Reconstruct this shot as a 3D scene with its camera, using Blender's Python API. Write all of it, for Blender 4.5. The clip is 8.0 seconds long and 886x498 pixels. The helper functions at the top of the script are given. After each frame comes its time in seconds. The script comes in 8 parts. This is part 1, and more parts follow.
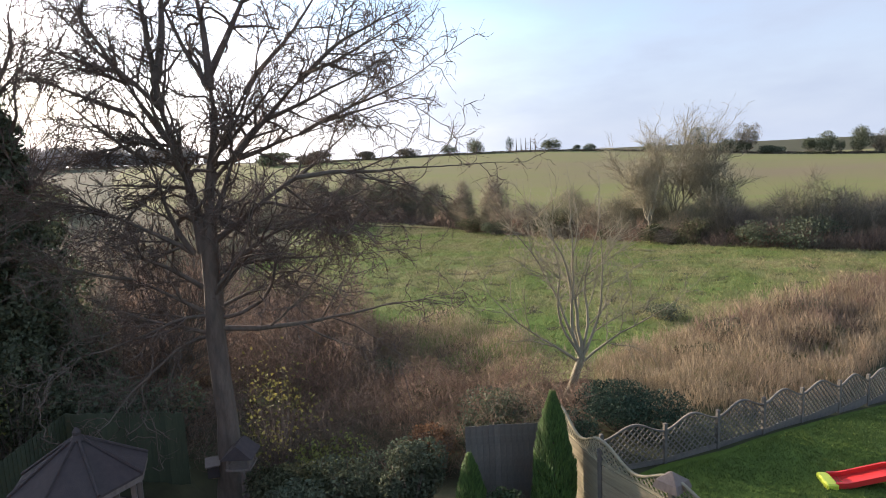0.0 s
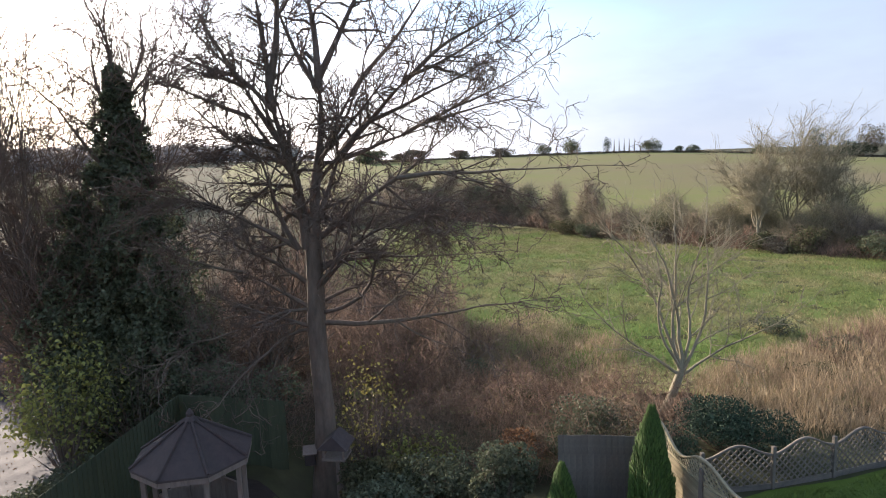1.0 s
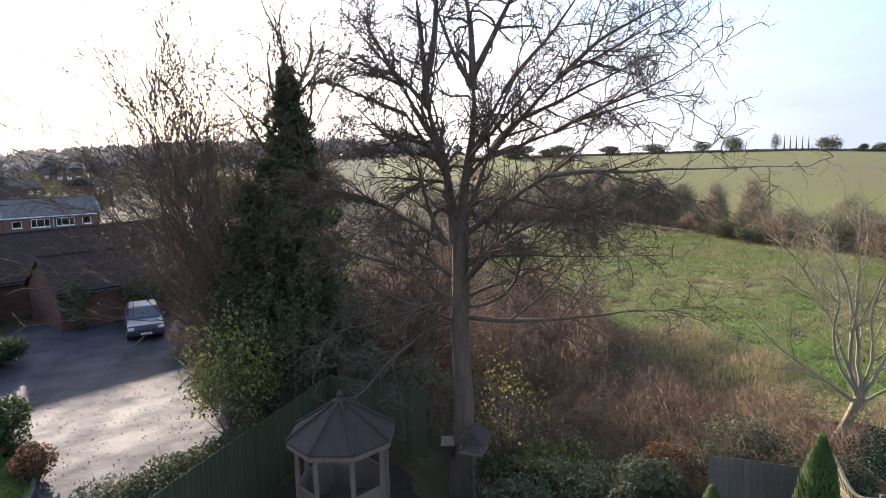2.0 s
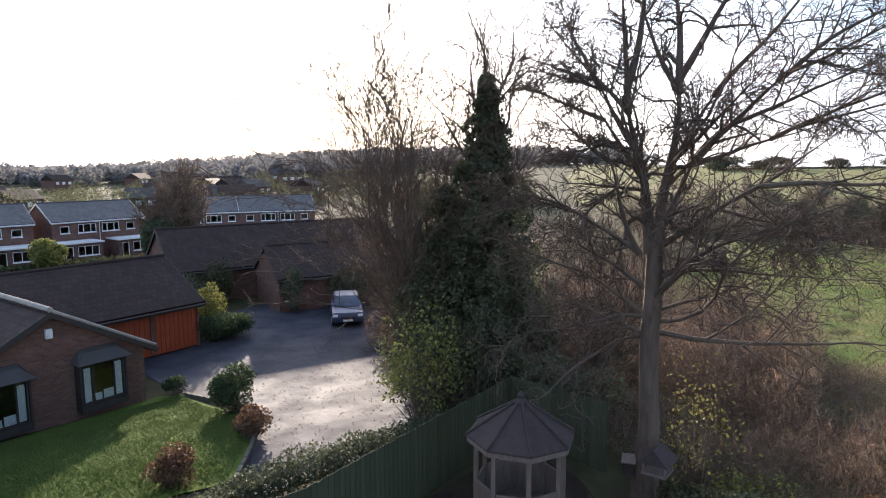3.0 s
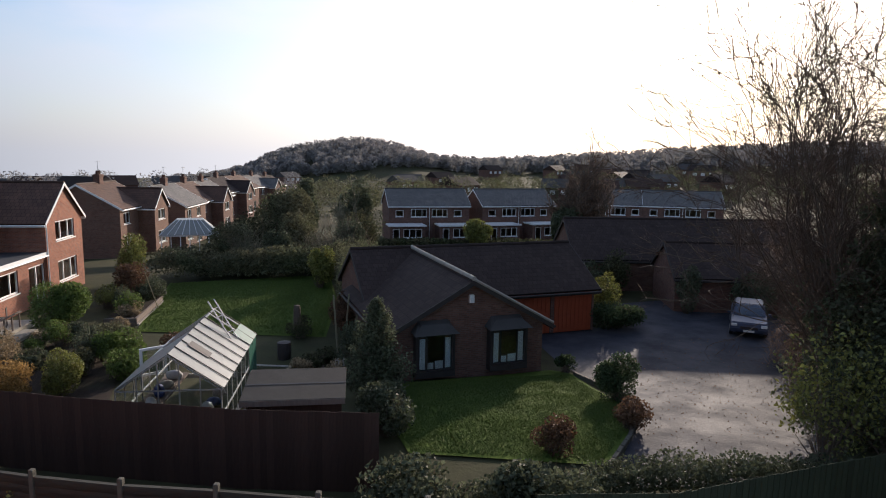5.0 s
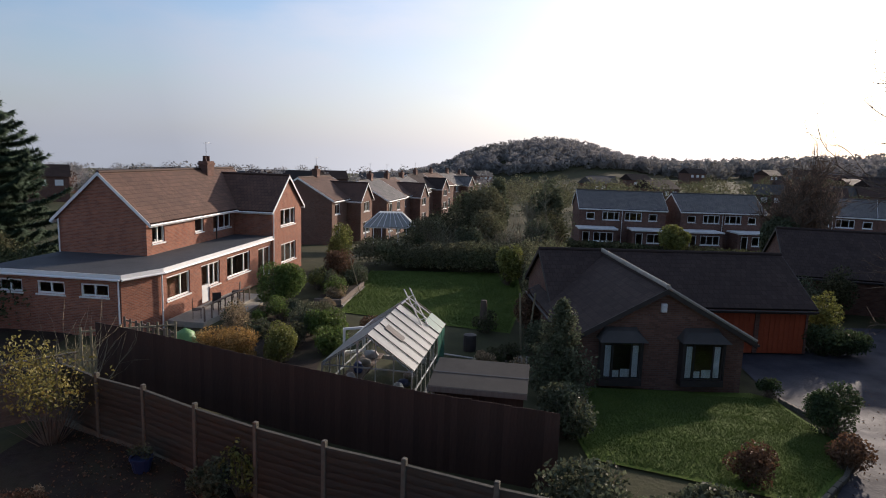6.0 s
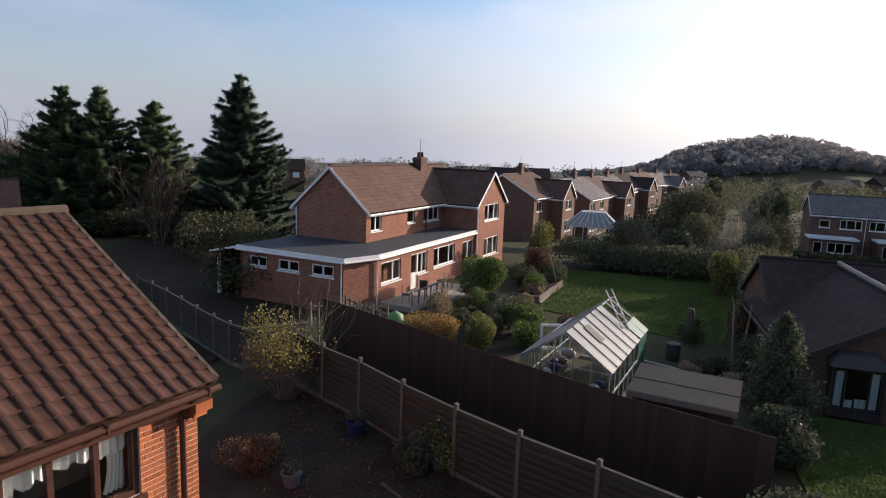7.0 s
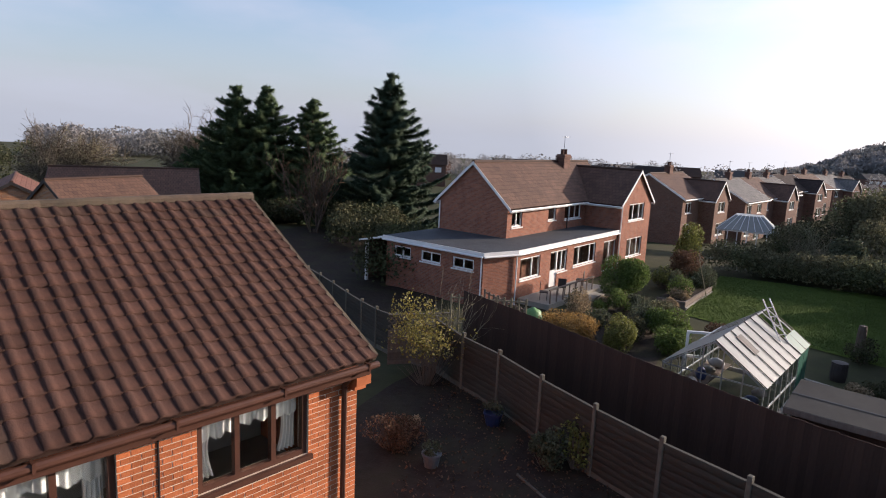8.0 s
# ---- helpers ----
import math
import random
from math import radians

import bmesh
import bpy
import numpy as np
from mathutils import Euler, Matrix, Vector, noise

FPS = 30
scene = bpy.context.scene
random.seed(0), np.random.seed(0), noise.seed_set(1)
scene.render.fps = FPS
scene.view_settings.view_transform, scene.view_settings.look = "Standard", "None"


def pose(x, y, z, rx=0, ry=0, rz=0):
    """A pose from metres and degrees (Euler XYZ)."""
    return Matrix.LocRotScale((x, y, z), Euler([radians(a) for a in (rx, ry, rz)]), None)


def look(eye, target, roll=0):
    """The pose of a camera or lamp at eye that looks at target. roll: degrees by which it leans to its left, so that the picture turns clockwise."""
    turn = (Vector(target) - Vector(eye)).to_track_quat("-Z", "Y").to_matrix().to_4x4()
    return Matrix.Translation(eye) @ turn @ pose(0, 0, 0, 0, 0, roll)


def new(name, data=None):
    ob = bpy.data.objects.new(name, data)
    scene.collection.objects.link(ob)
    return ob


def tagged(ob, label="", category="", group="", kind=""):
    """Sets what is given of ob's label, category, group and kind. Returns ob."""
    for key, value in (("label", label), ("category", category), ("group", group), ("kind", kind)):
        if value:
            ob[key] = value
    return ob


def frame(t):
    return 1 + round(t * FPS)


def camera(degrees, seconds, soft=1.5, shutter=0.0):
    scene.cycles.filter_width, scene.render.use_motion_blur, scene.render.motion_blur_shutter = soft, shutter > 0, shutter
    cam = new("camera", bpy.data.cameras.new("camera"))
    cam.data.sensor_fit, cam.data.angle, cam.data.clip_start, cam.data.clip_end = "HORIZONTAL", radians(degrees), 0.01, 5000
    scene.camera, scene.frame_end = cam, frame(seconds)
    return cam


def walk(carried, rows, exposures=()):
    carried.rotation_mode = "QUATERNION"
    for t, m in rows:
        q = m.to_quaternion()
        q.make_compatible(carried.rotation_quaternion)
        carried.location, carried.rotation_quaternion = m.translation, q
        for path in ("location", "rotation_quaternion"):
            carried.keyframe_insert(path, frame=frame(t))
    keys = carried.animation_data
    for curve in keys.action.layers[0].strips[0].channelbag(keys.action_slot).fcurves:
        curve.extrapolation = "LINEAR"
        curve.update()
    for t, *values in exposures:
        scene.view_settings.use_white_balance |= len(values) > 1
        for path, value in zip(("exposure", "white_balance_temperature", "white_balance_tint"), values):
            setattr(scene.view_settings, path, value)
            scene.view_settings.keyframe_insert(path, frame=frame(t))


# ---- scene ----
# The drone hangs almost still over a garden and swings to its left.
cam = camera(70, 8.0, soft=1.0)


def aim(x, y, z, yaw, pitch, roll):
    """A camera at x, y, z, turned to the left of +y by yaw, up by pitch."""
    a, p = radians(yaw), radians(pitch)
    way = Vector((-math.sin(a) * math.cos(p), math.cos(a) * math.cos(p), math.sin(p)))
    eye = Vector((x, y, z))
    return look(eye, eye + way, roll)


walk(cam, [
    (0.0, aim(0.21, 0.03, 7.68, -89.27, -8.45, -2.71)),
    (0.5, aim(0.25, 0.09, 7.72, -86.32, -8.43, -2.42)),
    (1.0, aim(0.25, 0.18, 7.75, -80.99, -8.18, -2.05)),
    (1.5, aim(0.31, 0.28, 7.80, -75.20, -8.31, -1.32)),
    (1.7, aim(0.31, 0.30, 7.81, -72.56, -8.35, -1.29)),
    (2.8, aim(0.22, 0.30, 7.77, -54.48, -7.49, -0.53)),
    (3.0, aim(0.14, 0.28, 7.74, -51.12, -7.34, -0.12)),
    (3.5, aim(0.16, 0.25, 7.74, -42.97, -7.50, -0.18)),
    (4.0, aim(0.14, 0.20, 7.74, -33.99, -7.65, 0.21)),
    (4.5, aim(0.14, 0.16, 7.76, -24.54, -7.87, 0.66)),
    (4.7, aim(0.13, 0.14, 7.75, -21.00, -7.96, 0.80)),
    (5.8, aim(0.05, 0.06, 7.71, -2.00, -8.41, 1.48)),
    (6.0, aim(0.01, -0.00, 7.71, 1.25, -8.49, 1.83)),
    (6.5, aim(-0.07, -0.09, 7.68, 9.78, -8.83, 2.07)),
    (7.0, aim(-0.11, -0.22, 7.68, 19.24, -9.31, 2.22)),
    (7.5, aim(-0.14, -0.39, 7.69, 25.36, -9.72, 2.39)),
    (8.0, aim(-0.21, -0.55, 7.67, 31.62, -10.15, 2.69)),
], exposures=[(0.0, 1.38, 6500, 15), (1.5, 1.52, 6450, 15), (3.0, 1.55, 6400, 15), (3.5, 1.35, 6400, 15), (4.0, 0.95, 6400, 15),
                (4.5, 0.56, 6400, 15), (6.0, 0.22, 6400, 16), (7.0, 0.38, 6450, 17), (8.0, 0.56, 6450, 18)])


# ---- light ----
SUN_AZ, SUN_EL = 38.0, 15.0      # degrees clockwise from +y, and up
sun_way = Vector((math.sin(radians(SUN_AZ)) * math.cos(radians(SUN_EL)),
                  math.cos(radians(SUN_AZ)) * math.cos(radians(SUN_EL)), math.sin(radians(SUN_EL))))
world = bpy.data.worlds.new("sky")
scene.world = world
world.use_nodes = True
wn, wl = world.node_tree.nodes, world.node_tree.links
wn.clear()
sky = wn.new("ShaderNodeTexSky")
sky.sky_type, sky.sun_disc = "NISHITA", False
sky.sun_elevation, sky.sun_rotation = radians(SUN_EL), radians(SUN_AZ)
sky.air_density, sky.dust_density, sky.ozone_density = 1.0, 1.6, 3.0
coord = wn.new("ShaderNodeTexCoord")
squash = wn.new("ShaderNodeMapping")
squash.inputs["Scale"].default_value = (1.0, 1.0, 3.5)
cloud = wn.new("ShaderNodeTexNoise")
cloud.inputs["Scale"].default_value, cloud.inputs["Detail"].default_value = 2.2, 6.0
cloud.inputs["Roughness"].default_value = 0.52
ramp = wn.new("ShaderNodeValToRGB")
ramp.color_ramp.elements[0].position, ramp.color_ramp.elements[1].position = 0.43, 0.76
mixer = wn.new("ShaderNodeMix")
mixer.data_type = "RGBA"
haze = wn.new("ShaderNodeMix")
haze.data_type = "RGBA"
split = wn.new("ShaderNodeSeparateXYZ")
low = wn.new("ShaderNodeMapRange")
low.inputs[1].default_value, low.inputs[2].default_value, low.inputs[3].default_value, low.inputs[4].default_value = 0.0, 0.22, 0.88, 0.0
back = wn.new("ShaderNodeBackground")
back.inputs["Strength"].default_value = 0.15
wout = wn.new("ShaderNodeOutputWorld")
wl.new(coord.outputs["Generated"], squash.inputs["Vector"])
wl.new(squash.outputs["Vector"], cloud.inputs["Vector"])
wl.new(cloud.outputs["Fac"], ramp.inputs["Fac"])
# thin pale cloud over the blue, and pale winter haze low down
wl.new(ramp.outputs["Color"], mixer.inputs[0])
wl.new(sky.outputs["Color"], mixer.inputs[6])
# haze and cloud are brighter on the sun's side of the sky
facing = wn.new("ShaderNodeVectorMath")
facing.operation = "DOT_PRODUCT"
facing.inputs[1].default_value = sun_way
wl.new(coord.outputs["Generated"], facing.inputs[0])
side = wn.new("ShaderNodeMapRange")
side.inputs[1].default_value, side.inputs[2].default_value = 0.45, 0.97
wl.new(facing.outputs["Value"], side.inputs[0])
for target, away, near in ((mixer.inputs[7], (3.0, 3.3, 3.9, 1), (6.4, 6.5, 6.7, 1)), (haze.inputs[7], (2.4, 2.65, 3.05, 1), (6.0, 6.1, 6.3, 1))):
    tone = wn.new("ShaderNodeMix")
    tone.data_type = "RGBA"
    tone.inputs[6].default_value, tone.inputs[7].default_value = away, near
    wl.new(side.outputs[0], tone.inputs[0])
    wl.new(tone.outputs[2], target)
wl.new(coord.outputs["Generated"], split.inputs[0])
wl.new(split.outputs[2], low.inputs[0])
wl.new(low.outputs[0], haze.inputs[0])
wl.new(mixer.outputs[2], haze.inputs[6])
# a grey-blue bank of cloud low in the east, over the field
bank_way = wn.new("ShaderNodeVectorMath")
bank_way.operation = "DOT_PRODUCT"
bank_way.inputs[1].default_value = Vector((0.90, -0.42, 0.13)).normalized()
wl.new(coord.outputs["Generated"], bank_way.inputs[0])
bank_edge = wn.new("ShaderNodeMapRange")
bank_edge.interpolation_type = "SMOOTHSTEP"
bank_edge.inputs[1].default_value, bank_edge.inputs[2].default_value, bank_edge.inputs[4].default_value = 0.72, 1.0, 0.85
wl.new(bank_way.outputs["Value"], bank_edge.inputs[0])
veil = wn.new("ShaderNodeMath")
veil.operation = "MULTIPLY"
billow = wn.new("ShaderNodeMapRange")
billow.inputs[1].default_value, billow.inputs[2].default_value, billow.inputs[3].default_value = 0.30, 0.62, 0.45
wl.new(cloud.outputs["Fac"], billow.inputs[0])
wl.new(bank_edge.outputs[0], veil.inputs[0])
wl.new(billow.outputs[0], veil.inputs[1])
bank = wn.new("ShaderNodeMix")
bank.data_type = "RGBA"
bank.inputs[7].default_value = (1.35, 1.62, 2.05, 1)
wl.new(veil.outputs[0], bank.inputs[0])
wl.new(haze.outputs[2], bank.inputs[6])
wl.new(bank.outputs[2], back.inputs["Color"])
wl.new(back.outputs["Background"], wout.inputs["Surface"])

lamp = bpy.data.lights.new("sun", "SUN")
lamp.energy, lamp.angle, lamp.color = 4.6, radians(1.0), (1.0, 0.86, 0.70)
sun = new("sun", lamp)
sun.matrix_world = look(sun_way * 200, (0, 0, 0))

# ---- materials ----
MATS = {}


def mat(name, c1, c2=None, scale=3.0, rough=0.85, bump=0.25, fine=40.0, spec=0.3, metal=0.0, island=0.0, obrand=0.0, big=0.35,
        bigscale=0.35, stretch=(1, 1, 1), c3=None, trans=0.0, leaf=0.0, wet=0.0):
    """Two-scale noise between c1 and c2, larger patches towards c3, fine relief, variation by piece."""
    if name in MATS:
        return MATS[name]
    m = bpy.data.materials.new(name)
    m.use_nodes = True
    n, l = m.node_tree.nodes, m.node_tree.links
    p = n["Principled BSDF"]
    c2 = c2 or tuple(v * 0.6 for v in c1)
    c3 = c3 or tuple((a * 0.75 + b * 0.25) * 0.8 for a, b in zip(c1, c2))
    co = n.new("ShaderNodeTexCoord")
    mp = n.new("ShaderNodeMapping")
    mp.inputs["Scale"].default_value = stretch
    l.new(co.outputs["Object"], mp.inputs["Vector"])
    a = n.new("ShaderNodeTexNoise")
    a.inputs["Scale"].default_value, a.inputs["Detail"].default_value, a.inputs["Roughness"].default_value = scale, 7, 0.65
    b = n.new("ShaderNodeTexNoise")
    b.inputs["Scale"].default_value, b.inputs["Detail"].default_value = bigscale, 3
    for t in (a, b):
        l.new(mp.outputs["Vector"], t.inputs["Vector"])
    r1 = n.new("ShaderNodeMapRange")
    r1.inputs[1].default_value, r1.inputs[2].default_value = 0.32, 0.68
    l.new(a.outputs["Fac"], r1.inputs[0])
    m1 = n.new("ShaderNodeMix")
    m1.data_type = "RGBA"
    m1.inputs[6].default_value, m1.inputs[7].default_value = (*c1, 1), (*c2, 1)
    l.new(r1.outputs[0], m1.inputs[0])
    r2 = n.new("ShaderNodeMapRange")
    r2.inputs[1].default_value, r2.inputs[2].default_value, r2.inputs[4].default_value = 0.42, 0.7, big
    l.new(b.outputs["Fac"], r2.inputs[0])
    m2 = n.new("ShaderNodeMix")
    m2.data_type = "RGBA"
    m2.inputs[7].default_value = (*c3, 1)
    l.new(r2.outputs[0], m2.inputs[0])
    l.new(m1.outputs[2], m2.inputs[6])
    colour = m2.outputs[2]
    for amount, node, socket in ((island, "ShaderNodeNewGeometry", "Random Per Island"), (obrand, "ShaderNodeObjectInfo", "Random")):
        if amount:
            g = n.new(node)
            v = n.new("ShaderNodeMapRange")
            v.inputs[3].default_value, v.inputs[4].default_value = 1 - amount, 1 + amount
            l.new(g.outputs[socket], v.inputs[0])
            h = n.new("ShaderNodeHueSaturation")
            l.new(v.outputs[0], h.inputs["Value"])
            l.new(colour, h.inputs["Color"])
            colour = h.outputs["Color"]
    l.new(colour, p.inputs["Base Color"])
    p.inputs["Roughness"].default_value, p.inputs["Metallic"].default_value = rough, metal
    p.inputs["Specular IOR Level"].default_value = spec
    p.inputs["Transmission Weight"].default_value = trans
    if wet:
        # damp patches shine more than dry ones
        w = n.new("ShaderNodeMapRange")
        w.inputs[1].default_value, w.inputs[2].default_value, w.inputs[3].default_value, w.inputs[4].default_value = 0.40, 0.62, rough - wet, rough
        l.new(a.outputs["Fac"], w.inputs[0])
        l.new(w.outputs[0], p.inputs["Roughness"])
    if leaf:
        # thin leaves let the low sun through
        tr = n.new("ShaderNodeBsdfTranslucent")
        mx = n.new("ShaderNodeMixShader")
        mx.inputs[0].default_value = leaf
        l.new(colour, tr.inputs["Color"])
        l.new(p.outputs[0], mx.inputs[1])
        l.new(tr.outputs[0], mx.inputs[2])
        l.new(mx.outputs[0], n["Material Output"].inputs["Surface"])
    if bump:
        f = n.new("ShaderNodeTexNoise")
        f.inputs["Scale"].default_value, f.inputs["Detail"].default_value = fine, 4
        l.new(mp.outputs["Vector"], f.inputs["Vector"])
        u = n.new("ShaderNodeBump")
        u.inputs["Strength"].default_value, u.inputs["Distance"].default_value = bump, 0.02
        l.new(f.outputs["Fac"], u.inputs["Height"])
        l.new(u.outputs["Normal"], p.inputs["Normal"])
    MATS[name] = m
    return m


def brickwork(name, c1, c2, mortar, across=1.0, size=(0.225, 0.075)):
    """Far brick walls: courses drawn in the colour and the relief, at real size."""
    if name in MATS:
        return MATS[name]
    m = mat(name, c1, c2, scale=1.5, rough=0.9, bump=0.0)
    n, l = m.node_tree.nodes, m.node_tree.links
    p = n["Principled BSDF"]
    co = n.new("ShaderNodeTexCoord")
    sp = n.new("ShaderNodeSeparateXYZ")
    ad = n.new("ShaderNodeMath")
    cb = n.new("ShaderNodeCombineXYZ")
    l.new(co.outputs["Object"], sp.inputs[0])
    l.new(sp.outputs[0], ad.inputs[0])
    l.new(sp.outputs[1], ad.inputs[1])
    l.new(ad.outputs[0], cb.inputs[0])
    l.new(sp.outputs[2], cb.inputs[1])
    bt = n.new("ShaderNodeTexBrick")
    bt.inputs["Scale"].default_value = 1.0
    bt.inputs["Brick Width"].default_value, bt.inputs["Row Height"].default_value = size
    bt.inputs["Mortar Size"].default_value = 0.008
    bt.inputs["Color1"].default_value, bt.inputs["Color2"].default_value = (1.15, 1.1, 1.05, 1), (0.72, 0.68, 0.68, 1)
    bt.inputs["Mortar"].default_value = (*[v / max(k, 0.01) for v, k in zip(mortar, c1)], 1)
    l.new(cb.outputs[0], bt.inputs["Vector"])
    mu = n.new("ShaderNodeMix")
    mu.data_type, mu.blend_type = "RGBA", "MULTIPLY"
    mu.inputs[0].default_value = 1
    old = p.inputs["Base Color"].links[0].from_socket
    l.new(old, mu.inputs[6])
    l.new(bt.outputs["Color"], mu.inputs[7])
    l.new(mu.outputs[2], p.inputs["Base Color"])
    bu = n.new("ShaderNodeBump")
    bu.invert = True
    bu.inputs["Strength"].default_value, bu.inputs["Distance"].default_value = 0.5, 0.01
    l.new(bt.outputs["Fac"], bu.inputs["Height"])
    l.new(bu.outputs["Normal"], p.inputs["Normal"])
    return m


def courses(name, c1, c2, gauge=0.3, wide=0.25, spec=0.18, joint=0.45):
    """Far roof tiles: courses and joints at real size, along the slope."""
    if name in MATS:
        return MATS[name]
    m = mat(name, c1, c2, scale=0.9, rough=0.75, bump=0.0, big=0.6, bigscale=0.25, spec=spec)
    n, l = m.node_tree.nodes, m.node_tree.links
    p = n["Principled BSDF"]
    uv = n.new("ShaderNodeUVMap")
    bt = n.new("ShaderNodeTexBrick")
    bt.inputs["Scale"].default_value = 1.0
    bt.inputs["Brick Width"].default_value, bt.inputs["Row Height"].default_value = wide, gauge
    bt.inputs["Mortar Size"].default_value = 0.014
    bt.inputs["Color1"].default_value, bt.inputs["Color2"].default_value = (1.1, 1.08, 1.05, 1), (0.8, 0.8, 0.82, 1)
    bt.inputs["Mortar"].default_value = (joint, joint, joint, 1)
    l.new(uv.outputs[0], bt.inputs["Vector"])
    mu = n.new("ShaderNodeMix")
    mu.data_type, mu.blend_type = "RGBA", "MULTIPLY"
    mu.inputs[0].default_value = 1
    l.new(p.inputs["Base Color"].links[0].from_socket, mu.inputs[6])
    l.new(bt.outputs["Color"], mu.inputs[7])
    l.new(mu.outputs[2], p.inputs["Base Color"])
    bu = n.new("ShaderNodeBump")
    bu.invert = True
    bu.inputs["Strength"].default_value, bu.inputs["Distance"].default_value = 0.7, 0.02
    l.new(bt.outputs["Fac"], bu.inputs["Height"])
    l.new(bu.outputs["Normal"], p.inputs["Normal"])
    return m


def glass(name="window_glass"):
    if name in MATS:
        return MATS[name]
    m = mat(name, (0.9, 0.95, 0.95), (0.86, 0.92, 0.92), rough=0.03, bump=0.0, spec=0.5, trans=1.0)
    m.node_tree.nodes["Principled BSDF"].inputs["IOR"].default_value = 1.45
    return m


M_BARK = mat("bark", (0.15, 0.108, 0.08), (0.075, 0.055, 0.042), scale=6, bump=0.9, fine=25, stretch=(1, 1, 0.3), c3=(0.13, 0.13, 0.085))
M_TWIG = mat("twigs", (0.13, 0.085, 0.06), (0.075, 0.052, 0.04), scale=2, bump=0, island=0.3)
M_PALEBARK = mat("pale_bark", (0.28, 0.24, 0.16), (0.17, 0.15, 0.10), scale=5, bump=0.5, stretch=(1, 1, 0.4))
M_PALETWIG = mat("pale_twigs", (0.25, 0.22, 0.14), (0.17, 0.15, 0.095), scale=2, bump=0, island=0.3)
M_BROWNTWIG = mat("bramble_stems", (0.21, 0.13, 0.085), (0.12, 0.078, 0.053), scale=0.5, bump=0, island=0.45, c3=(0.10, 0.085, 0.055), big=0.7, bigscale=0.2)
M_GREYTWIG = mat("hedge_twigs", (0.21, 0.16, 0.11), (0.11, 0.09, 0.065), scale=0.4, bump=0, island=0.4, c3=(0.13, 0.14, 0.07), big=0.7, bigscale=0.12)
M_SCRUBTWIG = mat("scrub_twigs", (0.22, 0.175, 0.125), (0.13, 0.11, 0.075), scale=0.5, bump=0, island=0.4, c3=(0.14, 0.14, 0.08), big=0.7, bigscale=0.3)
# paler than leafless wood: the far haze is put into this base colour
M_FARWOOD = mat("hazed_winter_wood", (0.33, 0.31, 0.30), (0.25, 0.24, 0.235), scale=0.05, bump=0, island=0.08, c3=(0.19, 0.195, 0.175), big=0.6, bigscale=0.02, leaf=0.35, spec=0.02)
# lifted above ivy's own green: backlit mist is put into the leaf colour
M_IVY = mat("ivy_leaves", (0.115, 0.13, 0.075), (0.07, 0.082, 0.05), scale=1.5, rough=0.5, bump=0, island=0.45, spec=0.15, leaf=0.25)
M_LAUREL = mat("evergreen_leaves", (0.07, 0.10, 0.045), (0.04, 0.06, 0.03), scale=1.2, rough=0.62, bump=0, island=0.45, spec=0.12, leaf=0.3)
M_GREYLEAF = mat("greygreen_leaves", (0.125, 0.14, 0.085), (0.07, 0.082, 0.05), scale=1.2, rough=0.6, bump=0, island=0.45, spec=0.12, leaf=0.3)
M_YELLOWLEAF = mat("yellow_leaves", (0.27, 0.225, 0.055), (0.16, 0.15, 0.05), scale=2, rough=0.6, bump=0, island=0.5, leaf=0.3)
M_LIMELEAF = mat("lime_leaves", (0.22, 0.22, 0.06), (0.13, 0.145, 0.04), scale=2, rough=0.6, bump=0, island=0.5, leaf=0.3)
M_ORANGELEAF = mat("orange_leaves", (0.25, 0.13, 0.06), (0.15, 0.085, 0.045), scale=2, rough=0.7, bump=0, island=0.5, leaf=0.3)
M_RUSTLEAF = mat("rust_leaves", (0.16, 0.09, 0.05), (0.09, 0.05, 0.03), scale=2, rough=0.7, bump=0, island=0.5, leaf=0.3)
M_CYPRESS = mat("cypress_leaves", (0.10, 0.17, 0.035), (0.06, 0.11, 0.02), scale=2, rough=0.6, bump=0, island=0.4, leaf=0.3)
M_SPRUCE = mat("spruce_needles", (0.055, 0.085, 0.05), (0.03, 0.05, 0.032), scale=0.8, rough=0.75, bump=0, island=0.5, spec=0.15)
M_FIR = mat("fir_needles", (0.085, 0.125, 0.055), (0.045, 0.07, 0.035), scale=0.8, rough=0.75, bump=0, island=0.5, spec=0.15)
M_OLIVE = mat("olive_leaves", (0.10, 0.095, 0.05), (0.055, 0.058, 0.032), scale=0.5, rough=0.75, bump=0, island=0.5, spec=0.1, leaf=0.25, c3=(0.06, 0.08, 0.035), big=0.8, bigscale=0.3)
# a greener evergreen, with the stronger light on these bushes put into it
M_BRIGHTLEAF = mat("lit_evergreen_leaves", (0.135, 0.19, 0.05), (0.08, 0.12, 0.035), scale=1.2, rough=0.6, bump=0, island=0.45, spec=0.15, leaf=0.35)
M_OCHRELEAF = mat("ochre_stems", (0.40, 0.25, 0.085), (0.26, 0.16, 0.06), scale=1.5, rough=0.8, bump=0, island=0.5, leaf=0.35)
M_DRYLEAF = mat("grey_olive_leaves", (0.17, 0.16, 0.095), (0.10, 0.10, 0.06), scale=0.5, rough=0.75, bump=0, island=0.5, spec=0.1, leaf=0.3, c3=(0.12, 0.14, 0.07), big=0.8, bigscale=0.3)
M_REED = mat("dry_reeds", (0.40, 0.31, 0.19), (0.25, 0.19, 0.115), scale=0.6, rough=0.8, bump=0, island=0.4, c3=(0.26, 0.185, 0.12), big=0.8, bigscale=0.25, leaf=0.3)
M_TUFT = mat("meadow_tufts", (0.13, 0.17, 0.045), (0.31, 0.25, 0.135), scale=0.35, rough=0.8, bump=0, island=0.5, c3=(0.12, 0.19, 0.035), big=0.75, bigscale=0.1, leaf=0.3)
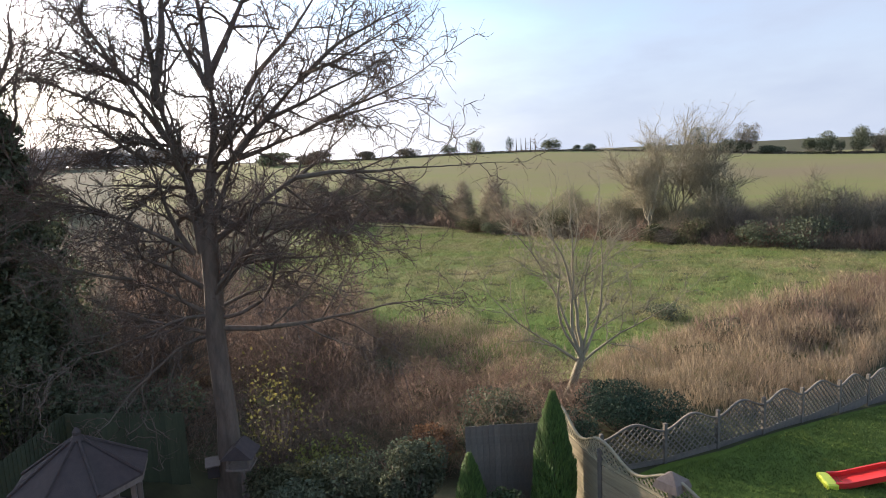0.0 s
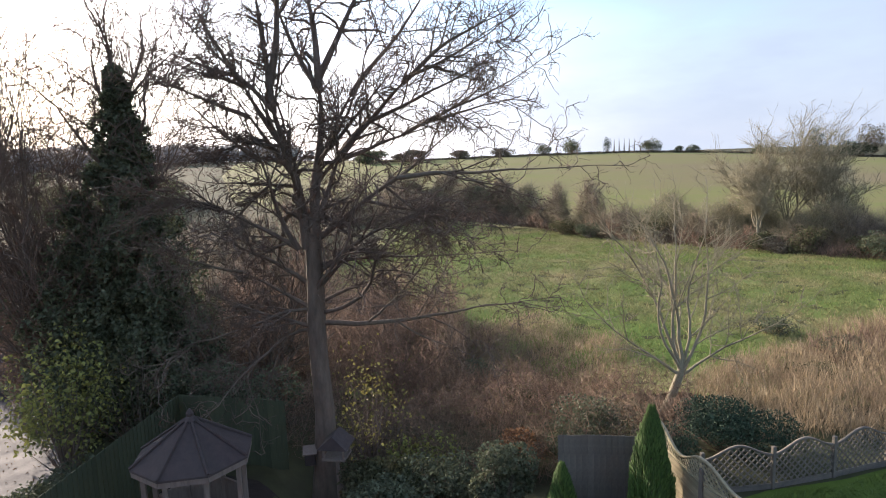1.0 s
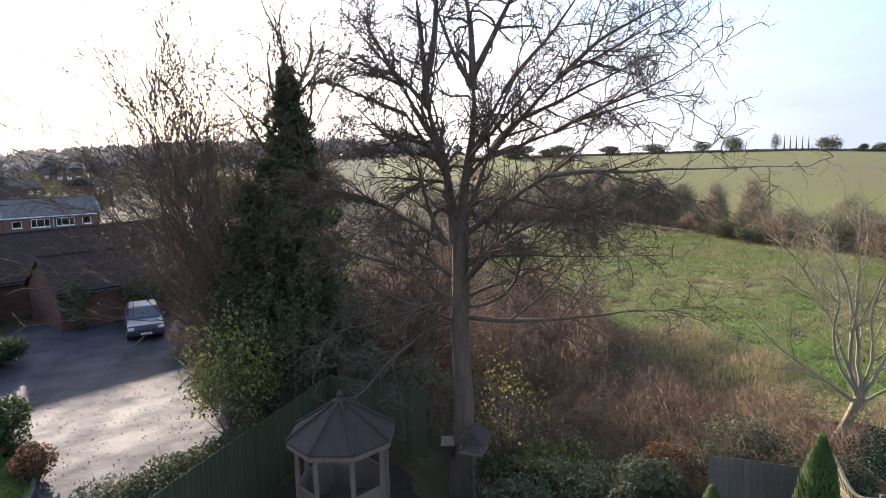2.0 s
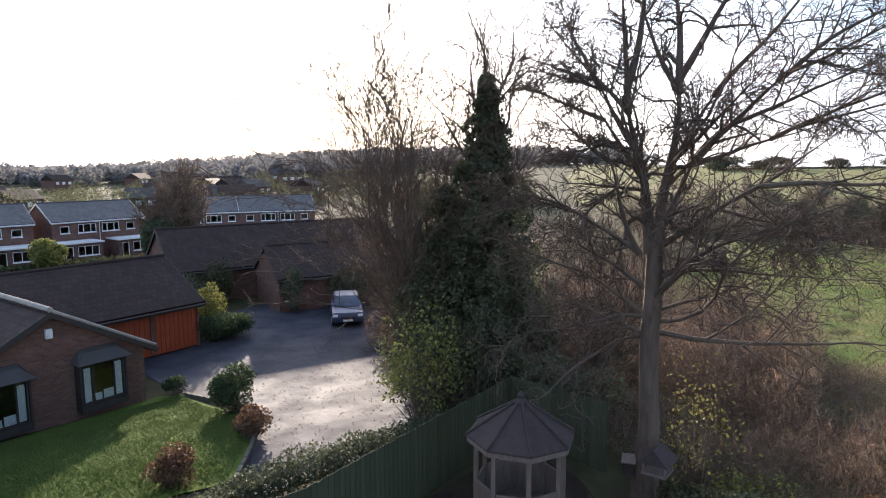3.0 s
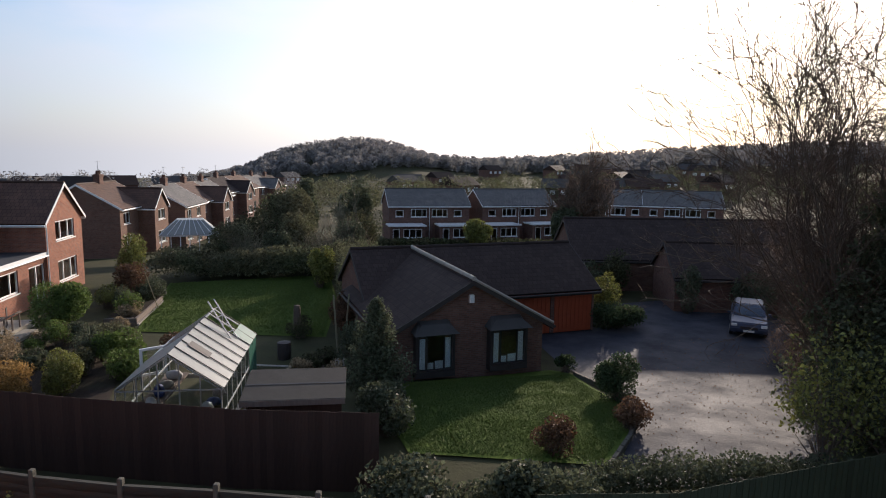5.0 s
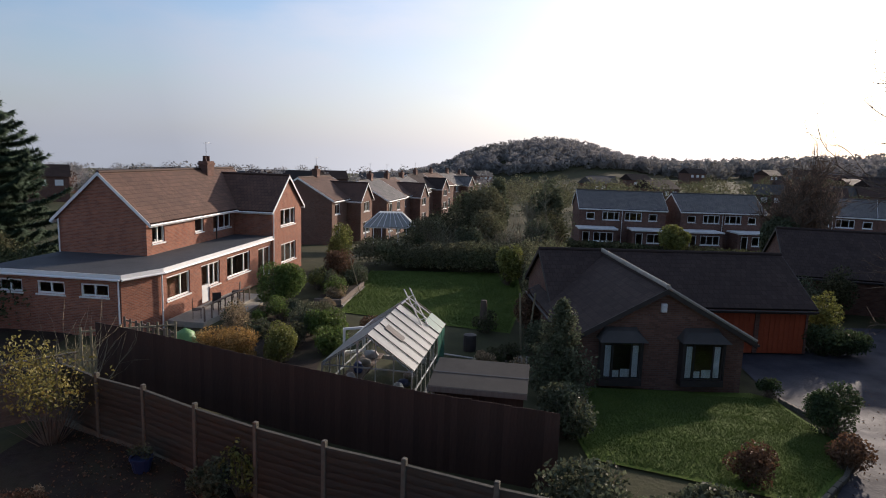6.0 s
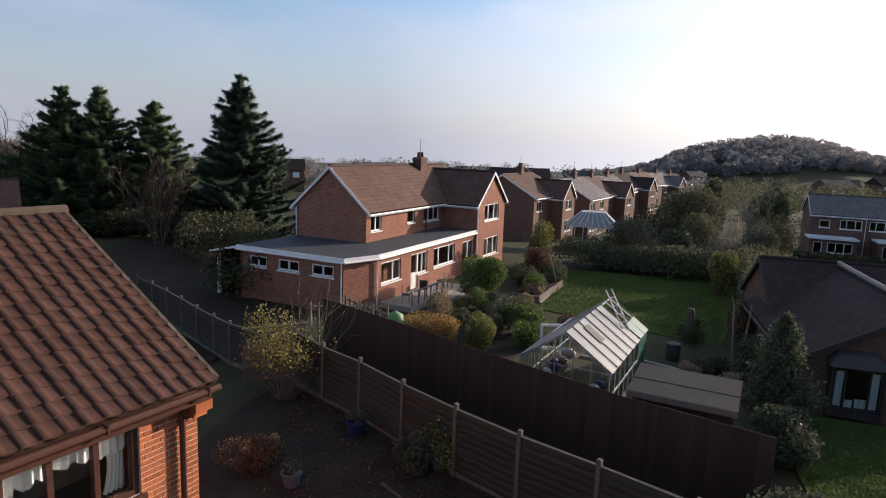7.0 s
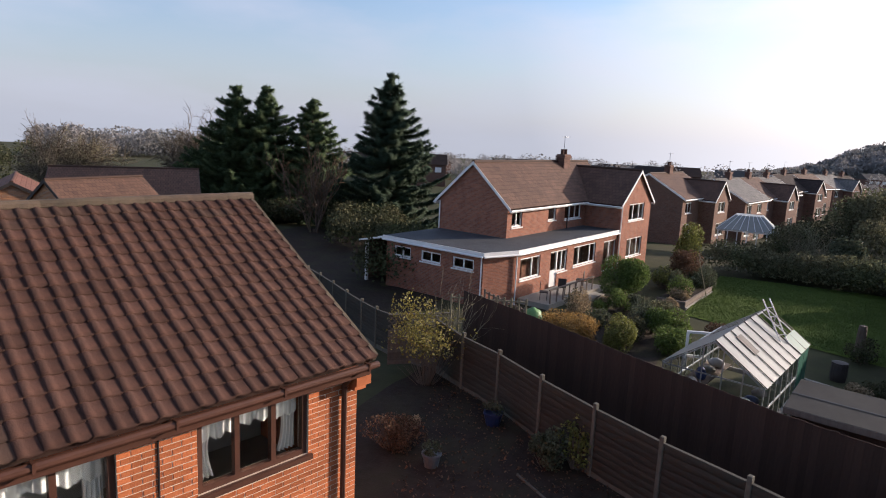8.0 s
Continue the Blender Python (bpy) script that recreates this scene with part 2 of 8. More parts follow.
M_LAWNBLADE = mat("lawn_blades", (0.12, 0.175, 0.038), (0.085, 0.13, 0.03), scale=0.7, rough=0.8, bump=0, island=0.18, leaf=0.3)

# ---- mesh helpers ----


def mesh_np(name, V, F):
    """A mesh from arrays of points and of faces with as many corners each."""
    V, F = np.asarray(V, np.float32), np.asarray(F, np.int32)
    me = bpy.data.meshes.new(name)
    k = F.shape[1]
    me.vertices.add(len(V))
    me.vertices.foreach_set("co", V.ravel())
    me.loops.add(F.size)
    me.loops.foreach_set("vertex_index", F.ravel())
    me.polygons.add(len(F))
    me.polygons.foreach_set("loop_start", np.arange(0, F.size, k, dtype=np.int32))
    me.update(calc_edges=True)
    return me


def obj(name, me, m, parent=None, label="", category="", group="", kind="", smooth=False):
    if not me.materials:
        me.materials.append(m)
    if smooth:
        me.polygons.foreach_set("use_smooth", np.ones(len(me.polygons), bool))
    ob = new(name, me)
    if parent is not None:
        ob.parent = parent
    return tagged(ob, label, category, group, kind)


def part(name, bm, m, parent=None, label="", smooth=False, category="", group="", kind=""):
    me = bpy.data.meshes.new(name)
    bm.normal_update()
    bm.to_mesh(me)
    bm.free()
    return obj(name, me, m, parent, label, category, group, kind, smooth)


def thing(name, m, label, category, group="", kind=""):
    """An Empty that holds the parts of a thing."""
    ob = new(name)
    ob.matrix_world = m
    ob.empty_display_size = 0.2
    return tagged(ob, label, category, group, kind)


def box(bm, x0, x1, y0, y1, z0, z1, m=None):
    vs = [bm.verts.new((x, y, z)) for z in (z0, z1) for y in (y0, y1) for x in (x0, x1)]
    for f in ((0, 2, 3, 1), (4, 5, 7, 6), (0, 1, 5, 4), (2, 6, 7, 3), (0, 4, 6, 2), (1, 3, 7, 5)):
        bm.faces.new([vs[i] for i in f])
    if m is not None:
        bmesh.ops.transform(bm, matrix=m, verts=vs)
    return vs


def boxes(*dims, m=None, bevel=0.0):
    bm = bmesh.new()
    for d in dims:
        box(bm, *d, m)
    if bevel:
        bmesh.ops.bevel(bm, geom=list(bm.edges), offset=bevel, segments=1, affect="EDGES")
    return bm


def solid(points, faces):
    bm = bmesh.new()
    vs = [bm.verts.new(p) for p in points]
    for f in faces:
        bm.faces.new([vs[i] for i in f])
    bmesh.ops.recalc_face_normals(bm, faces=list(bm.faces))
    return bm


def slab(a, b, c, d, thick):
    """A plate over four corners, its thickness below them."""
    n = (Vector(b) - Vector(a)).cross(Vector(d) - Vector(a)).normalized() * thick
    top = [Vector(p) for p in (a, b, c, d)]
    return solid([*top, *[p - n for p in top]], [(0, 1, 2, 3), (7, 6, 5, 4), (0, 4, 5, 1), (1, 5, 6, 2), (2, 6, 7, 3), (3, 7, 4, 0)])


def rod(bm, a, b, r0, r1=None, sides=8):
    a, b = Vector(a), Vector(b)
    r1 = r0 if r1 is None else r1
    z = (b - a).normalized()
    x = z.orthogonal().normalized()
    y = z.cross(x)
    rings = [[bm.verts.new(c + (x * math.cos(t) + y * math.sin(t)) * r) for t in [2 * math.pi * k / sides for k in range(sides)]] for c, r in ((a, r0), (b, r1))]
    for k in range(sides):
        j = (k + 1) % sides
        bm.faces.new((rings[0][k], rings[0][j], rings[1][j], rings[1][k]))
    bm.faces.new(rings[0][::-1])
    bm.faces.new(rings[1])


def lathe(profile, sides=16):
    """A turned shape from (radius, height) pairs."""
    bm = bmesh.new()
    rings = [[bm.verts.new((r * math.cos(2 * math.pi * k / sides), r * math.sin(2 * math.pi * k / sides), z)) for k in range(sides)] for r, z in profile]
    for lo, hi in zip(rings, rings[1:]):
        for k in range(sides):
            j = (k + 1) % sides
            bm.faces.new((lo[k], lo[j], hi[j], hi[k]))
    bm.faces.new(rings[0][::-1])
    bm.faces.new(rings[-1])
    return bm


# ---- plants: arrays of twigs and leaves ----


def unit(v):
    return v / np.maximum(np.linalg.norm(v, axis=-1, keepdims=True), 1e-9)


def sphere_dirs(rng, n):
    return unit(rng.normal(size=(n, 3)))


def spikes(base, tip, r):
    """Thin three-sided twigs, each from base to tip."""
    base, tip = np.asarray(base), np.asarray(tip)
    z = unit(tip - base)
    x = unit(np.cross(z, np.where(np.abs(z[:, 2:]) > 0.9, [[1.0, 0, 0]], [[0, 0, 1.0]])))
    y = np.cross(z, x)
    r = np.broadcast_to(np.asarray(r, float).reshape(-1, 1), (len(base), 1))
    V = np.stack([base + r * (x * math.cos(t) + y * math.sin(t)) for t in (0, 2.1, 4.2)] + [tip], 1).reshape(-1, 3)
    o = np.arange(len(base))[:, None] * 4
    F = np.stack([o + [0, 1, 3], o + [1, 2, 3], o + [2, 0, 3]], 1).reshape(-1, 3)
    return V, F


def tubes(a, b, r0, r1, sides=5):
    a, b = np.asarray(a), np.asarray(b)
    z = unit(b - a)
    x = unit(np.cross(z, np.where(np.abs(z[:, 2:]) > 0.9, [[1.0, 0, 0]], [[0, 0, 1.0]])))
    y = np.cross(z, x)
    ring = [(math.cos(2 * math.pi * k / sides), math.sin(2 * math.pi * k / sides)) for k in range(sides)]
    r0, r1 = np.asarray(r0)[:, None], np.asarray(r1)[:, None]
    V = np.stack([a + r0 * (x * c + y * s) for c, s in ring] + [b + r1 * (x * c + y * s) for c, s in ring], 1).reshape(-1, 3)
    o = np.arange(len(a))[:, None] * 2 * sides
    F = np.stack([o + [k, (k + 1) % sides, sides + (k + 1) % sides, sides + k] for k in range(sides)], 1).reshape(-1, 4)
    return V, F


def leaf_mesh(rng, centres, size, upright=0.0):
    """Folded leaves, two triangles each, turned at random."""
    n = len(centres)
    s = (size * rng.uniform(0.6, 1.4, n))[:, None]
    z = sphere_dirs(rng, n)
    z[:, 2] = np.abs(z[:, 2]) * (1 - upright) + upright
    z = unit(z)
    x = unit(np.cross(z, sphere_dirs(rng, n)))
    y = np.cross(z, x)
    fold = z * s * 0.18
    V = np.stack([centres - x * s * 0.5, centres + y * s * 0.32 + fold, centres + x * s * 0.5, centres - y * s * 0.32 + fold], 1).reshape(-1, 3)
    o = np.arange(n)[:, None] * 4
    F = np.stack([o + [0, 2, 1], o + [0, 3, 2]], 1).reshape(-1, 3)
    return V, F


def merge(*pairs):
    V, F, k = [], [], 0
    for v, f in pairs:
        V.append(v)
        F.append(f + k)
        k += len(v)
    return np.concatenate(V), np.concatenate(F)


def in_blob(rng, n, centre, radii, shell=0.35, lumps=7):
    """Points in an uneven crown: several overlapping lumps, denser towards the outside, with gaps."""
    c, R = np.array(centre, float), np.array(radii, float)
    lump = sphere_dirs(rng, lumps) * 0.55
    lump[:, 2] *= 0.9
    size = rng.uniform(0.42, 0.68, lumps)
    k = rng.integers(0, lumps, n)
    rad = (shell + (1 - shell) * rng.uniform(0, 1, n) ** 0.5) * size[k]
    return c + (lump[k] + sphere_dirs(rng, n) * rad[:, None]) * R


def ss(a, b, v):
    u = np.clip((np.asarray(v, float) - a) / (b - a), 0, 1)
    return u * u * (3 - 2 * u)


def ground_z(x, y):
    """The lie of the land: the garden's terrace, a dip beyond it, the field's rise to the east, the wooded hill far off."""
    x, y = np.asarray(x, float), np.asarray(y, float)
    r = np.hypot(x, y)
    z = -1.0 * ss(17, 27, r) - 2.5 * ss(48, 90, r) + 11.0 * ss(60, 260, x - 0.15 * y)
    z = z + 20.0 * np.exp(-(np.abs((x - 42) / 54) ** 3 + ((y - 430) / 90) ** 2))
    z = z + 3.0 * ss(150, 420, r) * ss(0, 160, y - 0.2 * x) * ss(20, 90, x)
    z = z - 0.85 * ss(13.4, 15.6, r) * (1 - ss(22, 34, r)) * ss(-3, 0, y) * (1 - ss(5.9, 7.3, y)) * ss(0, 5, x)
    z = z - 5.5 * ss(20, 150, -y) * ss(100, 230, x)
    z = z - 0.032 * np.maximum(r - 140, 0) * ss(-130, 20, -x) * ss(-60, 60, y)
    return z


def gz(x, y):
    return float(ground_z(x, y))


def grow(rng, start, way, length, radius, depth, limbs, twigs, wander=0.22, up=0.05, kids=(3, 5), spread=0.75, shrink=0.62, step=0.45, twig_r=0.012, flat=0.0, crook=0.0):
    """One crooked branch as a chain of tapering pieces; its children go on until they are twigs."""
    n = max(2, int(length / step))
    p, d = np.array(start, float), unit(np.array(way, float))
    pts = [p]
    if depth == 0 and crook:
        n = max(4, n)
    for k in range(n):
        d = unit(d + rng.normal(size=3) * (wander + (crook if depth < 2 else 0.0)) + np.array([0, 0, up]))
        p = p + d * length / n
        pts.append(p)
    rr = np.maximum(radius * (1 - np.linspace(0, 1, n + 1) * 0.72), twig_r)
    if depth == 0:
        # a crooked twig
        for a, b, r in zip(pts[:-1], pts[1:], rr):
            twigs.append((*a, *(b + (b - a) * 0.12), max(r, twig_r)))
        return pts
    for k in range(n):
        limbs.append((*pts[k], *pts[k + 1], rr[k], rr[k + 1]))
    for k in range(rng.integers(kids[0], kids[1] + 1)):
        f = rng.uniform(0.25, 1.0)
        i = min(n - 1, int(f * n))
        side = np.cross(unit(pts[i + 1] - pts[i]), sphere_dirs(rng, 1)[0])
        side[2] *= 1 - flat
        w = unit(unit(pts[i + 1] - pts[i]) + unit(side) * spread * rng.uniform(0.7, 1.4))
        grow(rng, pts[i], w, length * shrink * rng.uniform(0.7, 1.2), max(rr[i] * 0.55, twig_r), depth - 1, limbs, twigs, wander * 1.35, up, kids, spread, shrink, step * 0.75, twig_r, flat, crook)
    grow(rng, pts[-1], d, length * shrink * rng.uniform(0.8, 1.1), rr[-1], depth - 1, limbs, twigs, wander * 1.25, up, kids, spread, shrink, step * 0.75, twig_r, flat, crook)
    return pts


def limb_mesh(name, limbs, sides=6):
    L = np.array(limbs)
    V, F = tubes(L[:, :3], L[:, 3:6] + unit(L[:, 3:6] - L[:, :3]) * L[:, 6:7] * 0.25, L[:, 6], L[:, 7], sides)
    return mesh_np(name, V, F)


def twig_mesh(name, twigs):
    T = np.array(twigs)
    return mesh_np(name, *spikes(T[:, :3], T[:, 3:6], T[:, 6] * 0.9))

# ---- materials of the built things ----
M_BRICK = brickwork("far_brick", (0.33, 0.135, 0.08), (0.25, 0.10, 0.063), (0.32, 0.22, 0.17))
M_BROWNBRICK = brickwork("brown_brick", (0.18, 0.10, 0.075), (0.12, 0.06, 0.045), (0.16, 0.12, 0.10))
# browner brick for the row, darkened to put its walls' shade into the colour
M_SHADEDBRICK = brickwork("shaded_brick", (0.19, 0.10, 0.07), (0.145, 0.078, 0.055), (0.24, 0.18, 0.14))
M_BUFFBRICK = brickwork("orange_brick", (0.48, 0.24, 0.12), (0.38, 0.18, 0.09), (0.4, 0.32, 0.25))
M_NEARBRICK = mat("red_brick", spec=0.15, c1=(0.50, 0.155, 0.06), c2=(0.40, 0.12, 0.048), scale=9, bump=0.5, fine=60, obrand=0.22, island=0.15, rough=0.9, c3=(0.36, 0.16, 0.09))
M_MORTAR = mat("mortar", (0.66, 0.55, 0.44), (0.55, 0.45, 0.36), scale=12, bump=0.5, fine=80)
M_TILE = mat("concrete_tile", (0.088, 0.044, 0.033), (0.056, 0.031, 0.025), spec=0.12, scale=5, bump=0.5, fine=70, obrand=0.2, island=0.15, rough=0.85, c3=(0.095, 0.064, 0.05), big=0.6, bigscale=1.2)
M_RIDGETILE = mat("ridge_tile", obrand=0.25, c1=(0.13, 0.085, 0.06), c2=(0.075, 0.052, 0.04), scale=5, bump=0.6, fine=40, c3=(0.12, 0.115, 0.065))
M_ROOFBROWN = courses("brown_roof", (0.15, 0.085, 0.06), (0.10, 0.06, 0.045))
M_ROOFDARK = courses("dark_roof", (0.064, 0.047, 0.042), (0.043, 0.032, 0.029), spec=0.07, joint=0.65)
M_ROOFRED = courses("red_roof", (0.22, 0.10, 0.07), (0.15, 0.075, 0.055))
# grey kept lighter: some of the valley's mist is put into the tiles
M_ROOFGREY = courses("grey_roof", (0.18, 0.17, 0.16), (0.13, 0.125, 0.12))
M_FELT = mat("roof_felt", (0.075, 0.078, 0.085), (0.05, 0.053, 0.058), scale=1.2, rough=0.7, bump=0.3, c3=(0.06, 0.065, 0.07), big=0.8, bigscale=0.4, spec=0.2)
M_WHITE = mat("white_upvc", (0.78, 0.78, 0.76), (0.70, 0.70, 0.68), scale=2, rough=0.45, bump=0.05)
M_BROWNUPVC = mat("brown_upvc", (0.10, 0.045, 0.03), (0.075, 0.035, 0.025), scale=4, rough=0.4, bump=0.05)
M_DARKTRIM = mat("dark_trim", (0.05, 0.04, 0.035), (0.035, 0.03, 0.03), scale=4, rough=0.6, bump=0.1)
M_GLASS = glass()
M_NET = mat("net_curtain", (0.75, 0.75, 0.74), (0.66, 0.66, 0.66), scale=14, rough=0.9, bump=0.2)
M_CONCRETE = mat("concrete", (0.12, 0.108, 0.085), (0.08, 0.073, 0.06), scale=8, bump=0.5, fine=50, c3=(0.24, 0.24, 0.17))
M_FENCEWOOD = mat("weathered_fence", (0.062, 0.057, 0.048), (0.04, 0.037, 0.032), scale=5, bump=0.6, fine=30, stretch=(0.4, 0.4, 4), island=0.25, obrand=0.1, c3=(0.11, 0.11, 0.08))
M_BROWNFENCE = mat("stained_fence", (0.06, 0.034, 0.025), (0.042, 0.024, 0.018), scale=6, bump=0.5, stretch=(3, 3, 0.4), obrand=0.18)
M_GREENFENCE = mat("green_fence", (0.07, 0.08, 0.042), (0.046, 0.053, 0.03), scale=5, bump=0.5, stretch=(3, 3, 0.4), obrand=0.15)
M_PALEFENCE = mat("pale_fence", (0.29, 0.245, 0.155), (0.20, 0.17, 0.11), scale=5, bump=0.5, stretch=(0.4, 0.4, 4), obrand=0.15, c3=(0.18, 0.19, 0.10))
M_LATTICE = mat("grey_lattice", (0.15, 0.13, 0.105), (0.10, 0.09, 0.075), scale=6, bump=0.4, obrand=0.1)
M_GARAGE = mat("red_garage_door", (0.36, 0.075, 0.03), (0.30, 0.06, 0.025), scale=3, rough=0.5, bump=0.1)
M_DRIVE = mat("wet_tarmac", (0.050, 0.052, 0.064), (0.030, 0.032, 0.041), scale=0.55, rough=0.9, wet=0.13, bump=0.6, fine=9, c3=(0.088, 0.088, 0.098), big=0.8, bigscale=0.5, spec=0.12)
M_LAWN = mat("lawn", (0.10, 0.145, 0.03), (0.066, 0.10, 0.021), scale=2.5, rough=0.95, spec=0.05, bump=0.8, fine=35, c3=(0.09, 0.125, 0.02), big=0.6, bigscale=0.5)
M_EARTH = mat("rough_ground", (0.07, 0.068, 0.032), (0.045, 0.04, 0.024), scale=0.9, spec=0.1, rough=0.95, bump=0.8, fine=8, c3=(0.05, 0.06, 0.028), big=0.7, bigscale=0.06)
M_SOIL = mat("garden_soil", (0.046, 0.033, 0.026), (0.026, 0.02, 0.016), scale=4, spec=0.1, bump=0.9, fine=22, c3=(0.05, 0.05, 0.025), big=0.5, bigscale=0.8)
M_MEADOW = mat("meadow_grass", (0.10, 0.145, 0.03), (0.21, 0.175, 0.085), scale=0.45, spec=0.1, rough=0.95, bump=0.9, fine=9, c3=(0.09, 0.155, 0.028), big=0.8, bigscale=0.1)
M_FIELD = mat("crop_field", (0.145, 0.165, 0.05), (0.17, 0.155, 0.065), scale=0.25, spec=0.1, rough=0.95, bump=0.3, fine=3, c3=(0.17, 0.135, 0.08), big=0.85, bigscale=0.02, stretch=(1, 0.4, 1))
M_SHEDROOF = mat("shed_felt", (0.054, 0.05, 0.046), (0.038, 0.036, 0.033), scale=2.5, bump=0.3, fine=40, c3=(0.085, 0.083, 0.072), spec=0.15)
M_POLY = mat("polycarbonate", (0.27, 0.27, 0.245), (0.21, 0.21, 0.19), scale=3, rough=0.35, bump=0.05, spec=0.4, c3=(0.36, 0.36, 0.32))
M_ALU = mat("aluminium", (0.5, 0.5, 0.48), (0.4, 0.4, 0.4), scale=8, rough=0.4, bump=0.05, metal=0.6)
M_GAZEBO = mat("gazebo_felt", (0.062, 0.044, 0.04), (0.042, 0.031, 0.029), scale=6, bump=0.4, fine=60, c3=(0.06, 0.06, 0.05))
M_GAZWOOD = mat("gazebo_wood", (0.19, 0.15, 0.12), (0.13, 0.10, 0.083), scale=6, bump=0.4, stretch=(3, 3, 0.5))
M_STONE = mat("pale_stone", (0.36, 0.33, 0.28), (0.26, 0.24, 0.2), scale=4, bump=0.5)

# ---- land ----


def patch(name, left, right, na, nb, m, lift=0.03, label="", kind="structure", rough=0.0):
    """A sheet draped over the land between two lines."""
    def along(line, n):
        line = np.array(line, float)
        s = np.r_[0, np.cumsum(np.hypot(*np.diff(line, axis=0).T))]
        t = np.linspace(0, s[-1], n)
        return np.stack([np.interp(t, s, line[:, 0]), np.interp(t, s, line[:, 1])], 1)
    A, B = along(left, na), along(right, na)
    k = np.linspace(0, 1, nb)[None, :, None]
    XY = (A[:, None] * (1 - k) + B[:, None] * k).reshape(-1, 2)
    Z = ground_z(XY[:, 0], XY[:, 1]) + lift
    if rough:
        Z = Z + np.array([noise.noise((x * 0.8, y * 0.8, 0)) for x, y in XY]) * rough
    i = (np.arange(na - 1)[:, None] * nb + np.arange(nb - 1)).reshape(-1, 1)
    return obj(name, mesh_np(name, np.c_[XY, Z], i + [0, 1, nb + 1, nb]), m, label=label, category=name.replace("_", " "), kind=kind, smooth=True)


def make_ground():
    rs = np.r_[0.5, np.linspace(3, 60, 60), np.geomspace(62, 4200, 70)]
    na = 220
    t = np.arange(na) * 2 * math.pi / na
    X, Y = rs[:, None] * np.cos(t), rs[:, None] * np.sin(t)
    Z = ground_z(X, Y)
    i = np.arange(len(rs) - 1)[:, None] * na
    k = np.arange(na)
    F = np.stack([i + k, i + (k + 1) % na, i + na + (k + 1) % na, i + na + k], -1).reshape(-1, 4)[:, ::-1]
    me = mesh_np("ground", np.stack([X, Y, Z], -1).reshape(-1, 3), F[:, ::-1])
    bm = bmesh.new()
    bm.from_mesh(me)
    bm.verts.ensure_lookup_table()
    bm.faces.new([bm.verts[k] for k in range(na)])
    bmesh.ops.recalc_face_normals(bm, faces=list(bm.faces))
    bm.to_mesh(me)
    bm.free()
    obj("ground", me, M_EARTH, label="rough winter grass and bare earth over gently falling land", category="ground", kind="structure", smooth=True)


make_ground()
patch("driveway", [(7.9, 12.6), (9.9, 15.0), (11.7, 17.2), (12.4, 19.9), (12.2, 24.0), (12.6, 27.9), (14.0, 33.5)],
      [(13.2, 11.6), (15.5, 13.4), (19.5, 18.5), (24.5, 22.5), (28.0, 27.0), (28.0, 31.0), (26.0, 34.5)], 40, 24, M_DRIVE, 0.03,
      "wet grey tarmac drive shining in low sun")
patch("bungalow_lawn", [(3.6, 15.5), (3.4, 18.5), (4.0, 22.2), (11.4, 23.4)], [(8.4, 13.6), (9.8, 15.0), (11.5, 17.3), (12.05, 22.8)], 30, 16, M_LAWN, 0.05,
      "short bright green front lawn, half in shade")
patch("play_lawn", [(10.0, -3.9), (14.3, -4.0), (15.2, -6.6), (16.8, -9.6), (19.8, -14.4), (27, -26)], [(5, -8), (6, -10), (7, -13), (9, -17), (12, -22), (14, -28)], 30, 20, M_LAWN, 0.04,
      "mown green lawn of the neighbouring garden")
patch("back_lawn", [(-6.2, 33.5), (-6.3, 38), (-6.3, 46)], [(2.8, 30.5), (4.2, 38), (4.6, 47)], 24, 16, M_LAWN, 0.04, "mown green back lawn in shade")
patch("meadow", [(21, 12), (34, 14), (60, 18), (106, 26)], [(22, -14), (30, -19), (40, -28), (58, -44)], 60, 60, M_MEADOW, 0.05, "rough wet meadow with green and straw patches", rough=0.18)
patch("crop_field", [(120, 52), (140, 72), (200, 106), (330, 160)], [(62, -48), (84, -84), (140, -150), (240, -260)], 60, 60, M_FIELD, 0.12, "sown field, pale green and brown, rising to the skyline")
patch("garden_bed", [(-11.5, 17.2), (-8.6, 15.6), (-4, 12.9), (1, 10.6), (7, 9.2), (14.2, 9.3)], [(-10.5, 11.0), (-6.5, 6.0), (-5.5, 0), (0, -1), (6, 0), (13.2, 0.5)], 44, 34, M_SOIL, 0.085, "dark damp garden soil with leaf litter", rough=0.06)
patch("side_alley", [(-12.5, 20.2), (-6.6, 17.2), (-2.7, 15.1), (3, 12.6)], [(-10.6, 17.6), (-5.9, 14.9), (-2.4, 12.9), (3, 10.8)], 30, 8, M_SOIL, 0.03, "dark earth strip between two fences")

patch("back_beds", [(-12.4, 21.6), (-8, 19.4), (-4.6, 18.0)], [(-12.0, 27.2), (-9.0, 33.0), (-6.5, 33.2)], 24, 20, M_SOIL, 0.03, "dark planted beds behind the brown fence", rough=0.05)
patch("yard", [(-15.5, 17), (-16.6, 22), (-17.5, 28), (-21, 37)], [(-34, 14), (-36, 24), (-40, 36), (-44, 44)], 24, 20, M_SOIL, 0.04, "dark bare earth yard under conifers", rough=0.08)

# ---- houses ----


